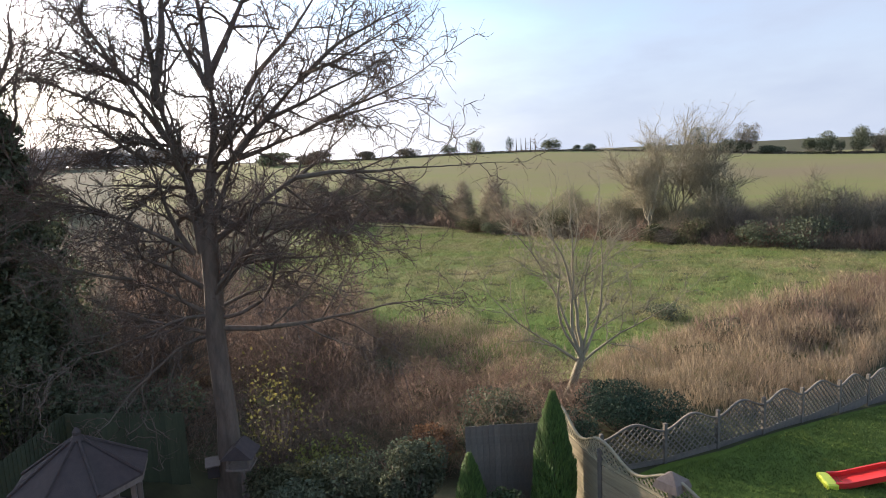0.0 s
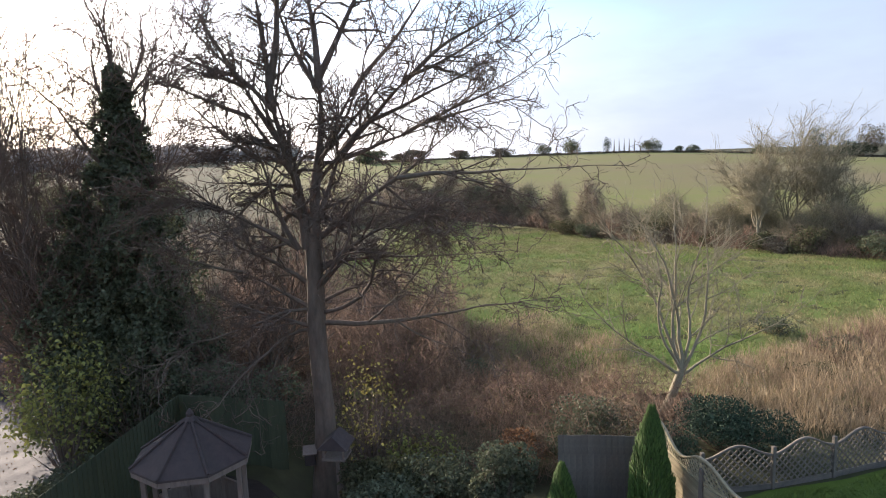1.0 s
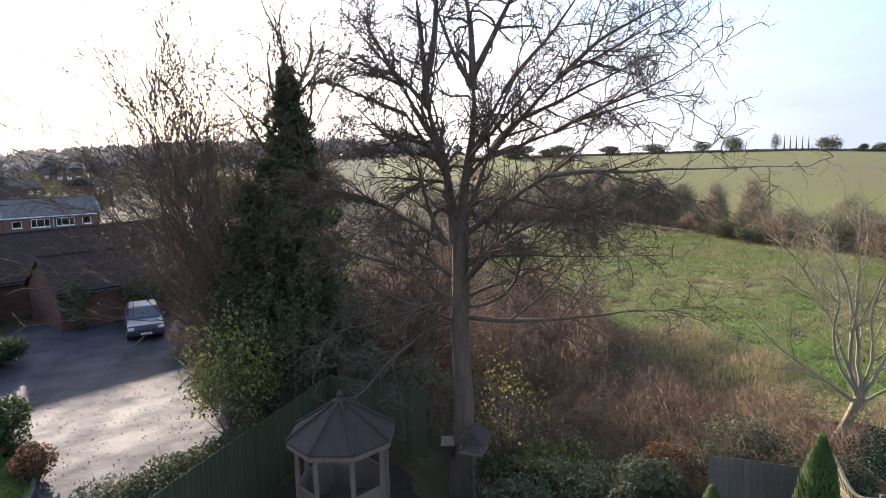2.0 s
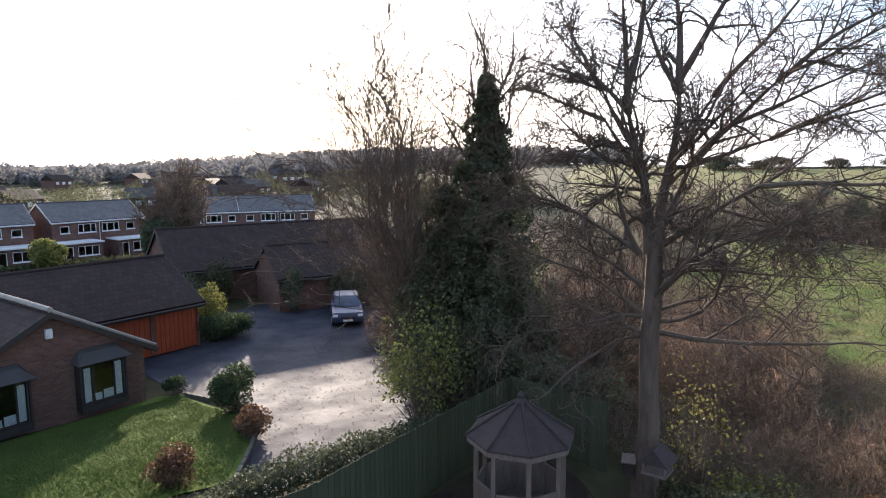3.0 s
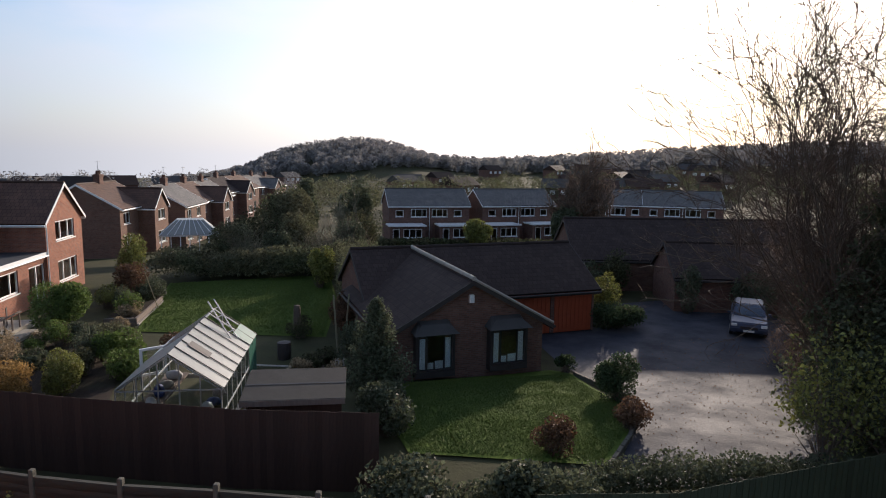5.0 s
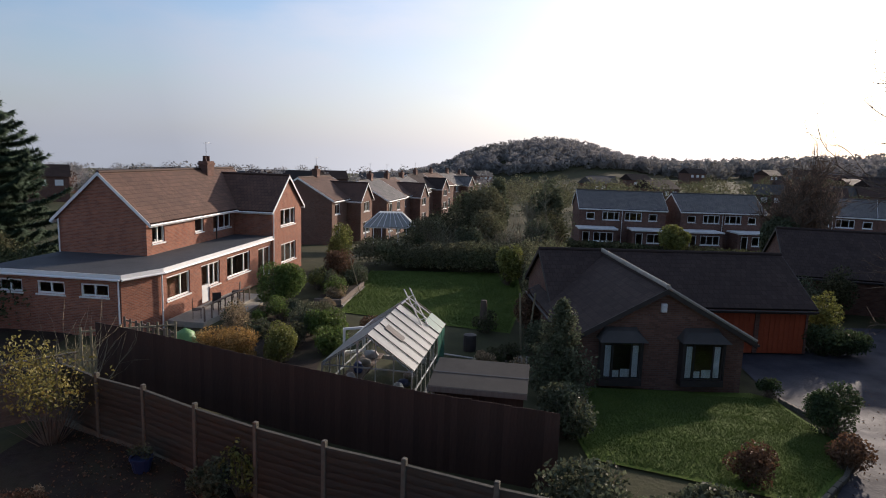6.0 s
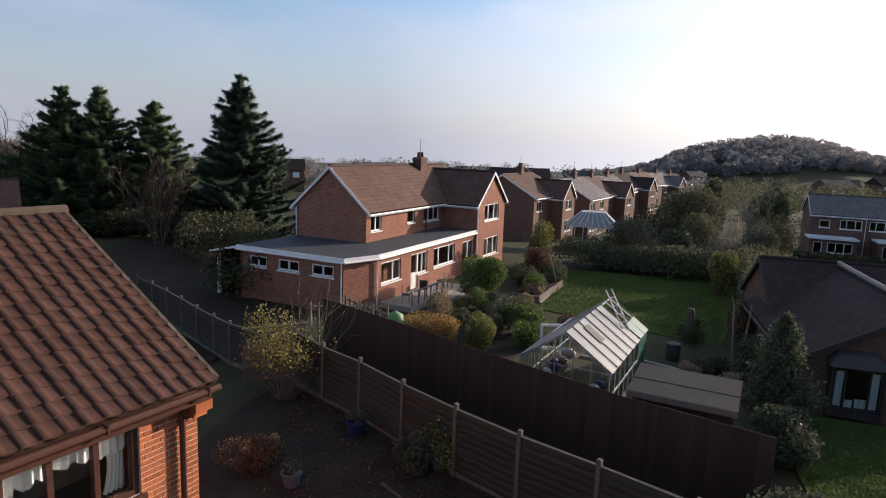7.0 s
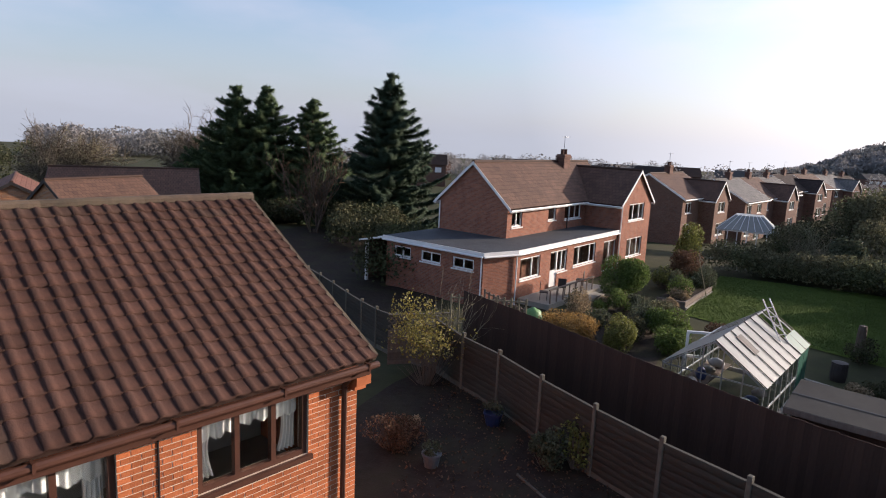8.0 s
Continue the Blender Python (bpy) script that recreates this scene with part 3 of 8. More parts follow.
def opened_wall(L, h, holes, thick, gable=0.0):
    """A wall along x with its outside at y = 0; holes go right through."""
    xs = sorted({0.0, L, *[v for o in holes for v in o[:2]]})
    zs = sorted({0.0, h, *[v for o in holes for v in o[2:4]]})
    nx, nz = len(xs) - 1, len(zs) - 1

    def full(i, k):
        if not (0 <= i < nx and 0 <= k < nz):
            return False
        cx, cz = (xs[i] + xs[i + 1]) / 2, (zs[k] + zs[k + 1]) / 2
        return not any(o[0] < cx < o[1] and o[2] < cz < o[3] for o in holes)

    bm = bmesh.new()
    made = {}

    def vert(i, y, k):
        if (i, y, k) not in made:
            made[(i, y, k)] = bm.verts.new((xs[i], y * thick, zs[k]))
        return made[(i, y, k)]

    for i in range(nx):
        for k in range(nz):
            if not full(i, k):
                continue
            a, b, c, d = (i, k), (i + 1, k), (i + 1, k + 1), (i, k + 1)
            bm.faces.new([vert(p, 0, q) for p, q in (a, b, c, d)])
            bm.faces.new([vert(p, 1, q) for p, q in (d, c, b, a)])
            for (p, q), (di, dk) in (((a, b), (0, -1)), ((b, c), (1, 0)), ((c, d), (0, 1)), ((d, a), (-1, 0))):
                if not full(i + di, k + dk):
                    bm.faces.new([vert(q[0], 0, q[1]), vert(p[0], 0, p[1]), vert(p[0], 1, p[1]), vert(q[0], 1, q[1])])
    if gable:
        p = [(0, h), (L, h), (L / 2, h + gable)]
        vs = [bm.verts.new((x, y, z)) for y in (0, thick) for x, z in p]
        for f in ((0, 1, 2), (5, 4, 3), (0, 3, 4, 1), (1, 4, 5, 2), (2, 5, 3, 0)):
            bm.faces.new([vs[i] for i in f])
    return bm


def window(parent, m, w, h, lights=2, trim=None, transom=0.0, bar=0.085, sill=True, name="window", deep=0.08, back=0.06):
    """A glazed opening w by h whose lower left outer corner is m's origin."""
    trim = trim or M_WHITE
    y0, y1 = back, back + deep
    fr = [k / lights for k in range(1, lights)] if isinstance(lights, int) else list(lights)
    edges = [0.55 * bar / w, *fr, 1 - 0.55 * bar / w]
    rows = [(bar, h - bar)] if not transom else [(bar, h * transom - bar * 0.4), (h * transom + bar * 0.4, h - bar)]
    bm = opened_wall(w, h, [(a * w + bar * 0.45, b * w - bar * 0.45, z0, z1) for a, b in zip(edges, edges[1:]) for z0, z1 in rows], deep)
    bmesh.ops.translate(bm, vec=(0, y0, 0), verts=list(bm.verts))
    fo = part(name, bm, trim, parent)
    fo.matrix_basis = m
    cuts = [0, *fr, 1]
    for a, b in zip(cuts, cuts[1:]):
        part("pane", boxes((a * w + bar * 0.4, b * w - bar * 0.4, y0 + 0.03, y0 + 0.042, bar * 0.8, h - bar * 0.8)), M_GLASS, fo).visible_shadow = False
    if sill:
        part("sill", boxes((-0.05, w + 0.05, -0.06, y0, -0.07, -0.002)), trim, fo)
    return fo


def door(parent, m, w, h, leaf, glazed=0.0, name="door"):
    bm = boxes((0, 0.07, 0.05, 0.15, 0, h), (w - 0.07, w, 0.05, 0.15, 0, h), (0.07, w - 0.07, 0.05, 0.15, h - 0.07, h))
    d = part(name, bm, M_WHITE, parent)
    d.matrix_basis = m
    z = h * (0.5 if glazed else 1) - 0.07
    part("leaf", boxes((0.07, w - 0.07, 0.07, 0.12, 0.01, z), (0.2, w - 0.2, 0.06, 0.07, 0.15, z - 0.15)), leaf, d)
    if glazed:
        part("pane", boxes((0.07, w - 0.07, 0.09, 0.10, z, h - 0.07)), M_GLASS, d)
    part("handle", boxes((w - 0.2, w - 0.1, 0.0, 0.06, 1.0, 1.04)), M_ALU, d)
    return d


def garage_door(parent, m, w, h, leaf):
    d = part("garage_door", boxes((0, w, 0.06, 0.1, 0, h)), leaf, parent)
    d.matrix_basis = m
    for k in range(9):
        part("panel", boxes((0.06 + k * (w - 0.1) / 9, 0.02 + (k + 1) * (w - 0.1) / 9, 0.035, 0.06, 0.05, h - 0.05)), leaf, d)
    return d


def roof_slope(a, b, c, d, thick=0.1):
    """A roof plate: a to b along the eave, d to c along the ridge; its map runs along the eave and up the slope."""
    bm = slab(a, b, c, d, thick)
    lay = bm.loops.layers.uv.new("UVMap")
    a, e = Vector(a), (Vector(b) - Vector(a)).normalized()
    s = (Vector(d) - Vector(a))
    s = (s - e * s.dot(e)).normalized()
    for f in bm.faces:
        for lp in f.loops:
            lp[lay].uv = ((lp.vert.co - a).dot(e), (lp.vert.co - a).dot(s))
    return bm


SIDES = {"front": lambda L, W: pose(0, 0, 0), "right": lambda L, W: pose(L, 0, 0, 0, 0, 90),
         "back": lambda L, W: pose(L, W, 0, 0, 0, 180), "left": lambda L, W: pose(0, W, 0, 0, 0, -90)}


def block(parent, m, L, W, eave, apex, wall_m, roof_m, trim_m, over=0.25, holes=None, thick=0.2, skip=(), gutter=True, roof=True, verge=0.15, ridge=True):
    """Walls with openings, and a pitched roof whose ridge runs along x. holes: side -> (x0, x1, z0, z1, kind, lights, trim)."""
    holes = holes or {}
    for side, put in SIDES.items():
        if side in skip:
            continue
        long = side in ("front", "back")
        hs = holes.get(side, [])
        run = L if long else W - 2 * thick
        off = pose(0, 0, 0) if long else pose(thick, 0, 0)
        shift = 0 if long else thick
        hs = [(h[0] - shift, h[1] - shift, *h[2:]) for h in hs]
        mm = m @ put(L, W) @ off
        if long:
            w = part("wall", opened_wall(run, eave, hs, thick), wall_m, parent)
            w.matrix_basis = mm
        else:
            k = (apex - eave)
            full = W
            w = part("wall", opened_wall(run, eave, hs, thick), wall_m, parent)
            w.matrix_basis = mm
            if apex > eave + 0.05:
                g = part("gable", solid([(x, y, z) for y in (0, thick) for x, z in ((0.02, eave + 0.002), (full - 0.02, eave + 0.002), (full / 2, apex - 0.02))],
                                        [(0, 1, 2), (5, 4, 3), (0, 3, 4, 1), (1, 4, 5, 2), (2, 5, 3, 0)]), wall_m, parent)
                g.matrix_basis = m @ put(L, W)
        for h in hs:
            kind = h[4] if len(h) > 4 else "w"
            at = mm @ pose(h[0], 0, h[2])
            if kind == "w":
                window(parent, at, h[1] - h[0], h[3] - h[2], h[5] if len(h) > 5 else 2, h[6] if len(h) > 6 else M_WHITE, sill=h[2] > 0.3)
            elif kind == "d":
                door(parent, at, h[1] - h[0], h[3] - h[2], M_WHITE, 0.5)
            elif kind == "g":
                garage_door(parent, at, h[1] - h[0], h[3] - h[2], M_GARAGE)
    if not roof:
        return
    k = (apex - eave) / (W / 2)
    ze, v = eave - over * k + 0.03, verge
    for y0, y1, flip in ((-over, W / 2, False), (W + over, W / 2, True)):
        a, b = (-v, y0, ze + 0.08), (L + v, y0, ze + 0.08)
        c, d = (L + v, y1, apex + 0.11), (-v, y1, apex + 0.11)
        r = part("roof", roof_slope(a, b, c, d) if not flip else roof_slope(b, a, d, c), roof_m, parent)
        r.matrix_basis = m
        f = part("fascia", boxes((-v, L + v, min(y0, y0 + (0.03 if not flip else -0.03)), max(y0, y0 + (0.03 if not flip else -0.03)), ze - 0.16, ze - 0.03)), trim_m, parent)
        f.matrix_basis = m
        if gutter:
            bm = bmesh.new()
            yy = y0 - 0.06 if not flip else y0 + 0.06
            rod(bm, (-v, yy, ze - 0.05), (L + v, yy, ze - 0.05), 0.055, sides=8)
            g = part("gutter", bm, trim_m, parent)
            g.matrix_basis = m
        for x in (-v, L + v):
            s = -1 if x < 0 else 1
            x0, x1 = sorted((x, x + s * 0.03))
            top, bot = (y1, apex + 0.11), (y0, ze + 0.08)
            bm = solid([(xx, yy, zz) for xx in (x0, x1) for yy, zz in (bot, top, (top[0], top[1] - 0.2), (bot[0], bot[1] - 0.2))],
                       [(0, 1, 2, 3), (7, 6, 5, 4), (0, 4, 5, 1), (1, 5, 6, 2), (2, 6, 7, 3), (3, 7, 4, 0)])
            b_ = part("bargeboard", bm, trim_m, parent)
            b_.matrix_basis = m
    if ridge:
        bm = bmesh.new()
        rod(bm, (-v, W / 2, apex + 0.08), (L + v, W / 2, apex + 0.08), 0.11, sides=8)
        r = part("ridge", bm, roof_m, parent)
        r.matrix_basis = m


def chimney(parent, m, w=0.9, d=0.6, h=1.8, wall_m=None, pots=2, aerial=True):
    c = part("chimney", boxes((-w / 2, w / 2, -d / 2, d / 2, 0, h), (-w / 2 - 0.05, w / 2 + 0.05, -d / 2 - 0.05, d / 2 + 0.05, h - 0.25, h - 0.1), bevel=0.01), wall_m or M_BROWNBRICK, parent)
    c.matrix_basis = m
    for k in range(pots):
        p = part("pot", lathe([(0.13, 0), (0.11, 0.3), (0.13, 0.34), (0.1, 0.36)], 10), M_ROOFRED, c)
        p.matrix_basis = pose(-w / 4 + k * w / 2, 0, h)
    if aerial:
        bm = bmesh.new()
        rod(bm, (0, 0, h - 0.5), (0, 0, h + 1.3), 0.02, sides=5)
        rod(bm, (-0.3, 0, h + 1.2), (0.55, 0, h + 1.25), 0.012, sides=4)
        for k in range(6):
            rod(bm, (-0.2 + k * 0.13, -0.18, h + 1.22), (-0.2 + k * 0.13, 0.18, h + 1.22), 0.008, sides=4)
        part("aerial", bm, M_ALU, c)


def drainpipe(parent, m, x, y, z0, z1, trim):
    bm = bmesh.new()
    rod(bm, (x, y, z0), (x, y, z1), 0.04, sides=8)
    d = part("drainpipe", bm, trim, parent)
    d.matrix_basis = m


# the two-storey red brick house with a flat-roofed extension round it
def brick_house():
    m = pose(-14.97, 27.4, -1.0, 0, 0, 83.1)
    h = thing("brick_house", m, "two-storey red brick house with white trim and flat-roofed extension", "house")
    I = pose(0, 0, 0)
    # upper storeys
    block(h, pose(4.9, 1.9, 0), 14.6, 5.1, 4.85, 7.15, M_BRICK, M_ROOFBROWN, M_WHITE,
          holes={"front": [(0.5, 1.65, 3.5, 4.7, "w", (0.5,)), (4.8, 5.8, 3.6, 4.6, "w", 1), (7.0, 9.3, 3.5, 4.6, "w", 3)]}, over=0.3)
    block(h, pose(20.0, -0.8, 0, 0, 0, 90), 5.6, 5.2, 4.75, 6.82, M_BRICK, M_ROOFBROWN, M_WHITE,
          holes={"left": [(1.3, 4.0, 3.4, 4.6, "w", (0.3, 0.7)), (1.4, 4.1, 0.8, 2.15, "w", (0.3, 0.7))]}, over=0.3)
    # extension walls
    def run(p, q, holes, height=2.7):
        p, q = Vector((*p, 0)), Vector((*q, 0))
        a = math.degrees(math.atan2(q.y - p.y, q.x - p.x))
        mm = pose(p.x, p.y, 0, 0, 0, a)
        w = part("wall", opened_wall((q - p).length, height, holes, 0.2), M_BRICK, h)
        w.matrix_basis = mm
        for o in holes:
            at = mm @ pose(o[0], 0, o[2])
            if o[4] == "d":
                door(h, at, o[1] - o[0], o[3] - o[2], M_WHITE, 0.5)
            else:
                window(h, at, o[1] - o[0], o[3] - o[2], o[5], M_WHITE, sill=o[2] > 0.3)
    run((0, 6.8), (0, 0), [(0.6, 1.85, 1.85, 2.45, "w", 2), (2.6, 4.0, 1.85, 2.45, "w", 2), (4.8, 6.2, 1.85, 2.45, "w", 2)])
    run((0, 0), (2.0, -0.66), [])
    run((2.0, -0.66), (14.85, -0.66), [(0.5, 2.6, 1.2, 2.4, "w", (0.62,)), (3.75, 4.6, 0.3, 2.4, "d"), (4.6, 5.75, 1.1, 2.4, "w", 2),
                                       (6.6, 9.6, 1.15, 2.4, "w", (0.25, 0.75)), (10.8, 12.7, 0.2, 2.3, "w", 2)])
    run((14.0, 6.8), (0, 6.8), [])
    foot = [(-0.15, 6.95), (-0.15, -0.1), (1.95, -0.82), (14.7, -0.82), (14.7, 6.95)]
    n = len(foot)
    flat = part("flat_roof", solid([(x, y, z) for z in (2.7, 2.92) for x, y in foot], [tuple(range(n))[::-1], tuple(range(n, 2 * n)), *[(k, (k + 1) % n, n + (k + 1) % n, n + k) for k in range(n)]]), M_FELT, h)
    for k in (0, 1, 2):
        p, q = Vector((*foot[k], 0)), Vector((*foot[k + 1], 0))
        a = math.degrees(math.atan2(q.y - p.y, q.x - p.x))
        f = part("fascia", boxes((0, (q - p).length, -0.035, -0.004, 2.73, 2.95)), M_WHITE, h)
        f.matrix_basis = pose(p.x, p.y, 0, 0, 0, a)
        bm = bmesh.new()
        rod(bm, (0, -0.09, 2.72), ((q - p).length, -0.09, 2.72), 0.055)
        g = part("gutter", bm, M_WHITE, h)
        g.matrix_basis = pose(p.x, p.y, 0, 0, 0, a)
    for x, y, z0, z1 in ((-0.06, 0.08, 0, 2.7), (2.0, -0.74, 0, 2.7), (14.72, -0.9, 0, 4.7), (4.8, 6.9, 2.9, 4.7), (12.1, 1.8, 2.9, 4.8)):
        drainpipe(h, I, x, y, z0, z1, M_WHITE if x != 12.1 else M_DARKTRIM)
    chimney(h, pose(15.4, 4.2, 6.0, 0, 0, 0), 0.95, 0.65, 1.75)
    # lean-to with a pale roof at the far side
    part("lean_to_roof", slab((-0.2, 7.0, 2.75), (-0.2, 8.9, 2.35), (5.2, 8.9, 2.35), (5.2, 7.0, 2.75), 0.08), M_WHITE, h)
    part("lean_to_post", boxes((-0.1, 0.05, 8.3, 8.45, 0, 2.3)), M_WHITE, h)
    part("lean_to_wall", boxes((0.3, 5.0, 8.6, 8.75, 0, 2.3)), M_BROWNBRICK, h)
    # wet decking and steps before the door
    part("terrace", boxes((2.4, 9.0, -2.6, -0.67, 0, 0.28), (4.0, 7.6, -3.3, -2.61, 0, 0.15)), M_STONE, h)
    return h


brick_house()


def bungalow():
    m = pose(7.75, 23.1, -0.9, 0, 0, 4.0)
    h = thing("bungalow", m, "low brown brick bungalow with dark roof and red garage doors", "house")
    block(h, pose(3.2, 0, 0, 0, 0, 90), 8.0, 6.4, 2.15, 3.92, M_BROWNBRICK, M_ROOFDARK, M_DARKTRIM,
          holes={"left": [(0.95, 2.35, 0.6, 2.0, "x"), (4.0, 5.45, 0.6, 2.0, "x")]}, over=0.35, verge=0.3, skip=("right",))
    block(h, pose(-3.0, 5.0, 0), 11.9, 6.0, 2.3, 4.1, M_BROWNBRICK, M_ROOFDARK, M_DARKTRIM,
          holes={"front": [(7.2, 9.4, 0, 2.1, "g"), (9.6, 11.8, 0, 2.1, "g")]}, over=0.35)
    for x, z in ((-2.25, 0.6), (0.8, 0.6)):  # two bays
        w, hh = (1.4, 1.4) if x < 0 else (1.45, 1.4)
        b = part("bay", boxes((x - 0.08, x + w + 0.08, -0.42, 0, z - 0.25, z - 0.02)), M_DARKTRIM, h)
        part("bay_head", boxes((x - 0.08, x + w + 0.08, -0.42, 0, z + hh, z + hh + 0.08)), M_DARKTRIM, b)
        bay_window = window(h, pose(x, -0.44, z), w, hh, (0.25, 0.75), M_DARKTRIM, sill=False, bar=0.05)
        for x0, x1, z0, z1 in ((0.06, 0.22 * w, 0.06, 0.9 * hh), (0.80 * w, w - 0.06, 0.06, 0.9 * hh), (0.25 * w, 0.46 * w, 0.05, 0.22 * hh), (0.5 * w, 0.78 * w, 0.05, 0.26 * hh)):
            V = [(x0 + (x1 - x0) * k / 12, 0.17 + 0.02 * math.sin(k * 2.1), zz) for k in range(13) for zz in (z0, z1)]
            obj("net_curtain", mesh_np("net_curtain", V, np.arange(12)[:, None] * 2 + [0, 2, 3, 1]), M_NET, bay_window, "white net curtain")
        for xx in (x - 0.08, x + w + 0.02):
            part("cheek", boxes((xx, xx + 0.06, -0.4, 0, z, z + hh)), M_DARKTRIM, b)
        part("canopy", solid([(x - 0.2, 0, z + hh + 0.1), (x + w + 0.2, 0, z + hh + 0.1), (x + w + 0.2, -0.62, z + hh + 0.06), (x - 0.2, -0.62, z + hh + 0.06),
                              (x + 0.1, 0, z + hh + 0.5), (x + w - 0.1, 0, z + hh + 0.5), (x + w - 0.15, -0.3, z + hh + 0.4), (x + 0.15, -0.3, z + hh + 0.4)],
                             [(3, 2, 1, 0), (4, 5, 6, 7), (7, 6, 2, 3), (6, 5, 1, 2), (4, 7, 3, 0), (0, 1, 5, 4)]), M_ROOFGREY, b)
    part("lamp", boxes((-0.1, 0.1, -0.14, -0.002, 3.1, 3.42), (-0.06, 0.06, -0.2, -0.14, 3.15, 3.35), bevel=0.01), M_WHITE, h, "white wall lamp under the gable")
    bm = bmesh.new()
    rod(bm, (0, -0.32, 4.09), (0, 8.0, 4.2), 0.1, sides=8)
    part("ridge_cap", bm, M_STONE, h, "pale mortared ridge")
    bm = bmesh.new()
    rod(bm, (0.02, -0.3, 4.06), (3.52, -0.3, 2.12), 0.06, sides=6)
    part("verge_cap", bm, M_STONE, h, "pale mortared verge")
    # added inner wall, not a known room: it keeps the bay windows dark
    part("partition", boxes((-3.0, 3.0, 1.6, 1.7, 0, 2.14)), M_BROWNBRICK, h)
    return h


bungalow()


def far_bungalow(name, m, L, W, eave, apex, wall_m, roof_m, label, holes=None, trim=None):
    h = thing(name, m, label, "house")
    block(h, pose(0, 0, 0), L, W, eave, apex, wall_m, roof_m, trim or M_DARKTRIM, holes=holes, over=0.35)
    return h


far_bungalow("bungalow", pose(20.2, 38.4, gz(24, 40), 0, 0, -14), 17, 7, 2.3, 4.55, M_BROWNBRICK, M_ROOFDARK, "long dark bungalow half hidden by shrubs behind the drive")
far_bungalow("garage", pose(23.2, 31.6, gz(25, 35), 0, 0, -20), 7.5, 5.0, 2.2, 3.75, M_BROWNBRICK, M_ROOFDARK, "dark brick garage covered by climbing plants beside the drive")


def terrace(m, flip, label):
    h = thing("terraced_house", m, label, "house", "brown houses across the valley")
    up = [(0.9, 2.0, 3.35, 4.25, "w", 1), (3.0, 5.2, 3.3, 4.4, "w", (0.3, 0.7)), (5.9, 8.1, 3.3, 4.4, "w", (0.3, 0.7)), (9.0, 10.1, 3.35, 4.25, "w", 1)]
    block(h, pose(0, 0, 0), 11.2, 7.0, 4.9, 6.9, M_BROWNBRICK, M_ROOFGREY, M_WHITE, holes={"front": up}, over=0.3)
    for x0, x1 in ((-0.3, 4.4), (6.4, 11.4)):
        mm = pose(x0, -3.0, 0)
        w = part("extension_wall", opened_wall(x1 - x0, 2.3, [(0.4, 1.3, 0.1, 2.0), (1.8, x1 - x0 - 0.4, 0.8, 2.0)], 0.2), M_BROWNBRICK, h)
        w.matrix_basis = mm
        part("extension_side", boxes((x0, x0 + 0.2, -2.8, -0.01, 0, 2.3), (x1 - 0.2, x1, -2.8, -0.01, 0, 2.3)), M_BROWNBRICK, h)
        window(h, mm @ pose(0.4, 0, 0.1), 0.9, 1.9, 1, sill=False)
        window(h, mm @ pose(1.8, 0, 0.8), x1 - x0 - 2.2, 1.2, 3)
        part("extension_roof", boxes((x0 - 0.15, x1 + 0.15, -3.2, -0.01, 2.3, 2.48)), M_WHITE, h)
    drainpipe(h, pose(0, 0, 0), 5.55, -0.06, 0, 4.8, M_WHITE)
    return h


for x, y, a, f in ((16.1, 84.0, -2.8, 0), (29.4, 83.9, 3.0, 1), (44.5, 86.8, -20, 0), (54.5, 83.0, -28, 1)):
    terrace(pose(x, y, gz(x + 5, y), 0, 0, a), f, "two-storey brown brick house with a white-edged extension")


def row_house(m, gable, roof_m, wall_m, L=8.5, label="two-storey red brick house in a receding row"):
    h = thing("row_house", m, label, "house", "row of red brick houses")
    win = [(0.8, 2.4, 3.2, 4.3), (4.6, 6.2, 3.2, 4.3), (0.8, 2.6, 0.8, 2.1), (4.4, 6.6, 0.1, 2.1)]
    block(h, pose(0, 0, 0), L, 7.4, 4.8, 6.9, wall_m, roof_m, M_WHITE, holes={"front": win}, over=0.3)
    if gable:
        block(h, pose(L, -1.6, 0, 0, 0, 90), 5.3, 4.0, 4.6, 6.3, wall_m, roof_m, M_WHITE, holes={"left": [(1.0, 3.0, 3.2, 4.3), (0.9, 3.1, 0.8, 2.1)]}, over=0.25)
    chimney(h, pose(L * 0.55, 3.7, 6.2), 0.9, 0.6, 1.6)
    return h


for x, y, z, a, g, r_, w_ in ((-13.0, 64.9, -2.1, 80, 1, M_ROOFBROWN, M_SHADEDBRICK), (-8.7, 76.9, -2.8, 80, 0, M_ROOFGREY, M_SHADEDBRICK), (-8.0, 88.0, -3.0, 78, 1, M_ROOFBROWN, M_BROWNBRICK),
                              (-7.0, 99.1, -3.2, 76, 0, M_ROOFGREY, M_SHADEDBRICK), (-5.8, 111.1, -3.0, 74, 1, M_ROOFDARK, M_BROWNBRICK), (-3.7, 124.2, -3.1, 72, 0, M_ROOFBROWN, M_SHADEDBRICK),
                              (-0.9, 137.2, -3.4, 70, 1, M_ROOFGREY, M_BROWNBRICK), (1.7, 150.1, -3.8, 68, 0, M_ROOFDARK, M_SHADEDBRICK)):
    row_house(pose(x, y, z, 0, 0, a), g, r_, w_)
far_bungalow("bungalow", pose(-35.6, 18.2, -0.9, 0, 0, 95), 6.0, 5.0, 3.2, 5.0, M_BUFFBRICK, M_ROOFBROWN, "orange brick house with a red-brown tiled roof")
far_bungalow("bungalow", pose(-41.5, 21.2, -0.6, 0, 0, 154), 8.0, 6.4, 2.4, 4.2, M_BUFFBRICK, M_ROOFRED, "orange brick house with a red-brown tiled roof", {"left": [(2.6, 4.2, 1.0, 2.1)]})
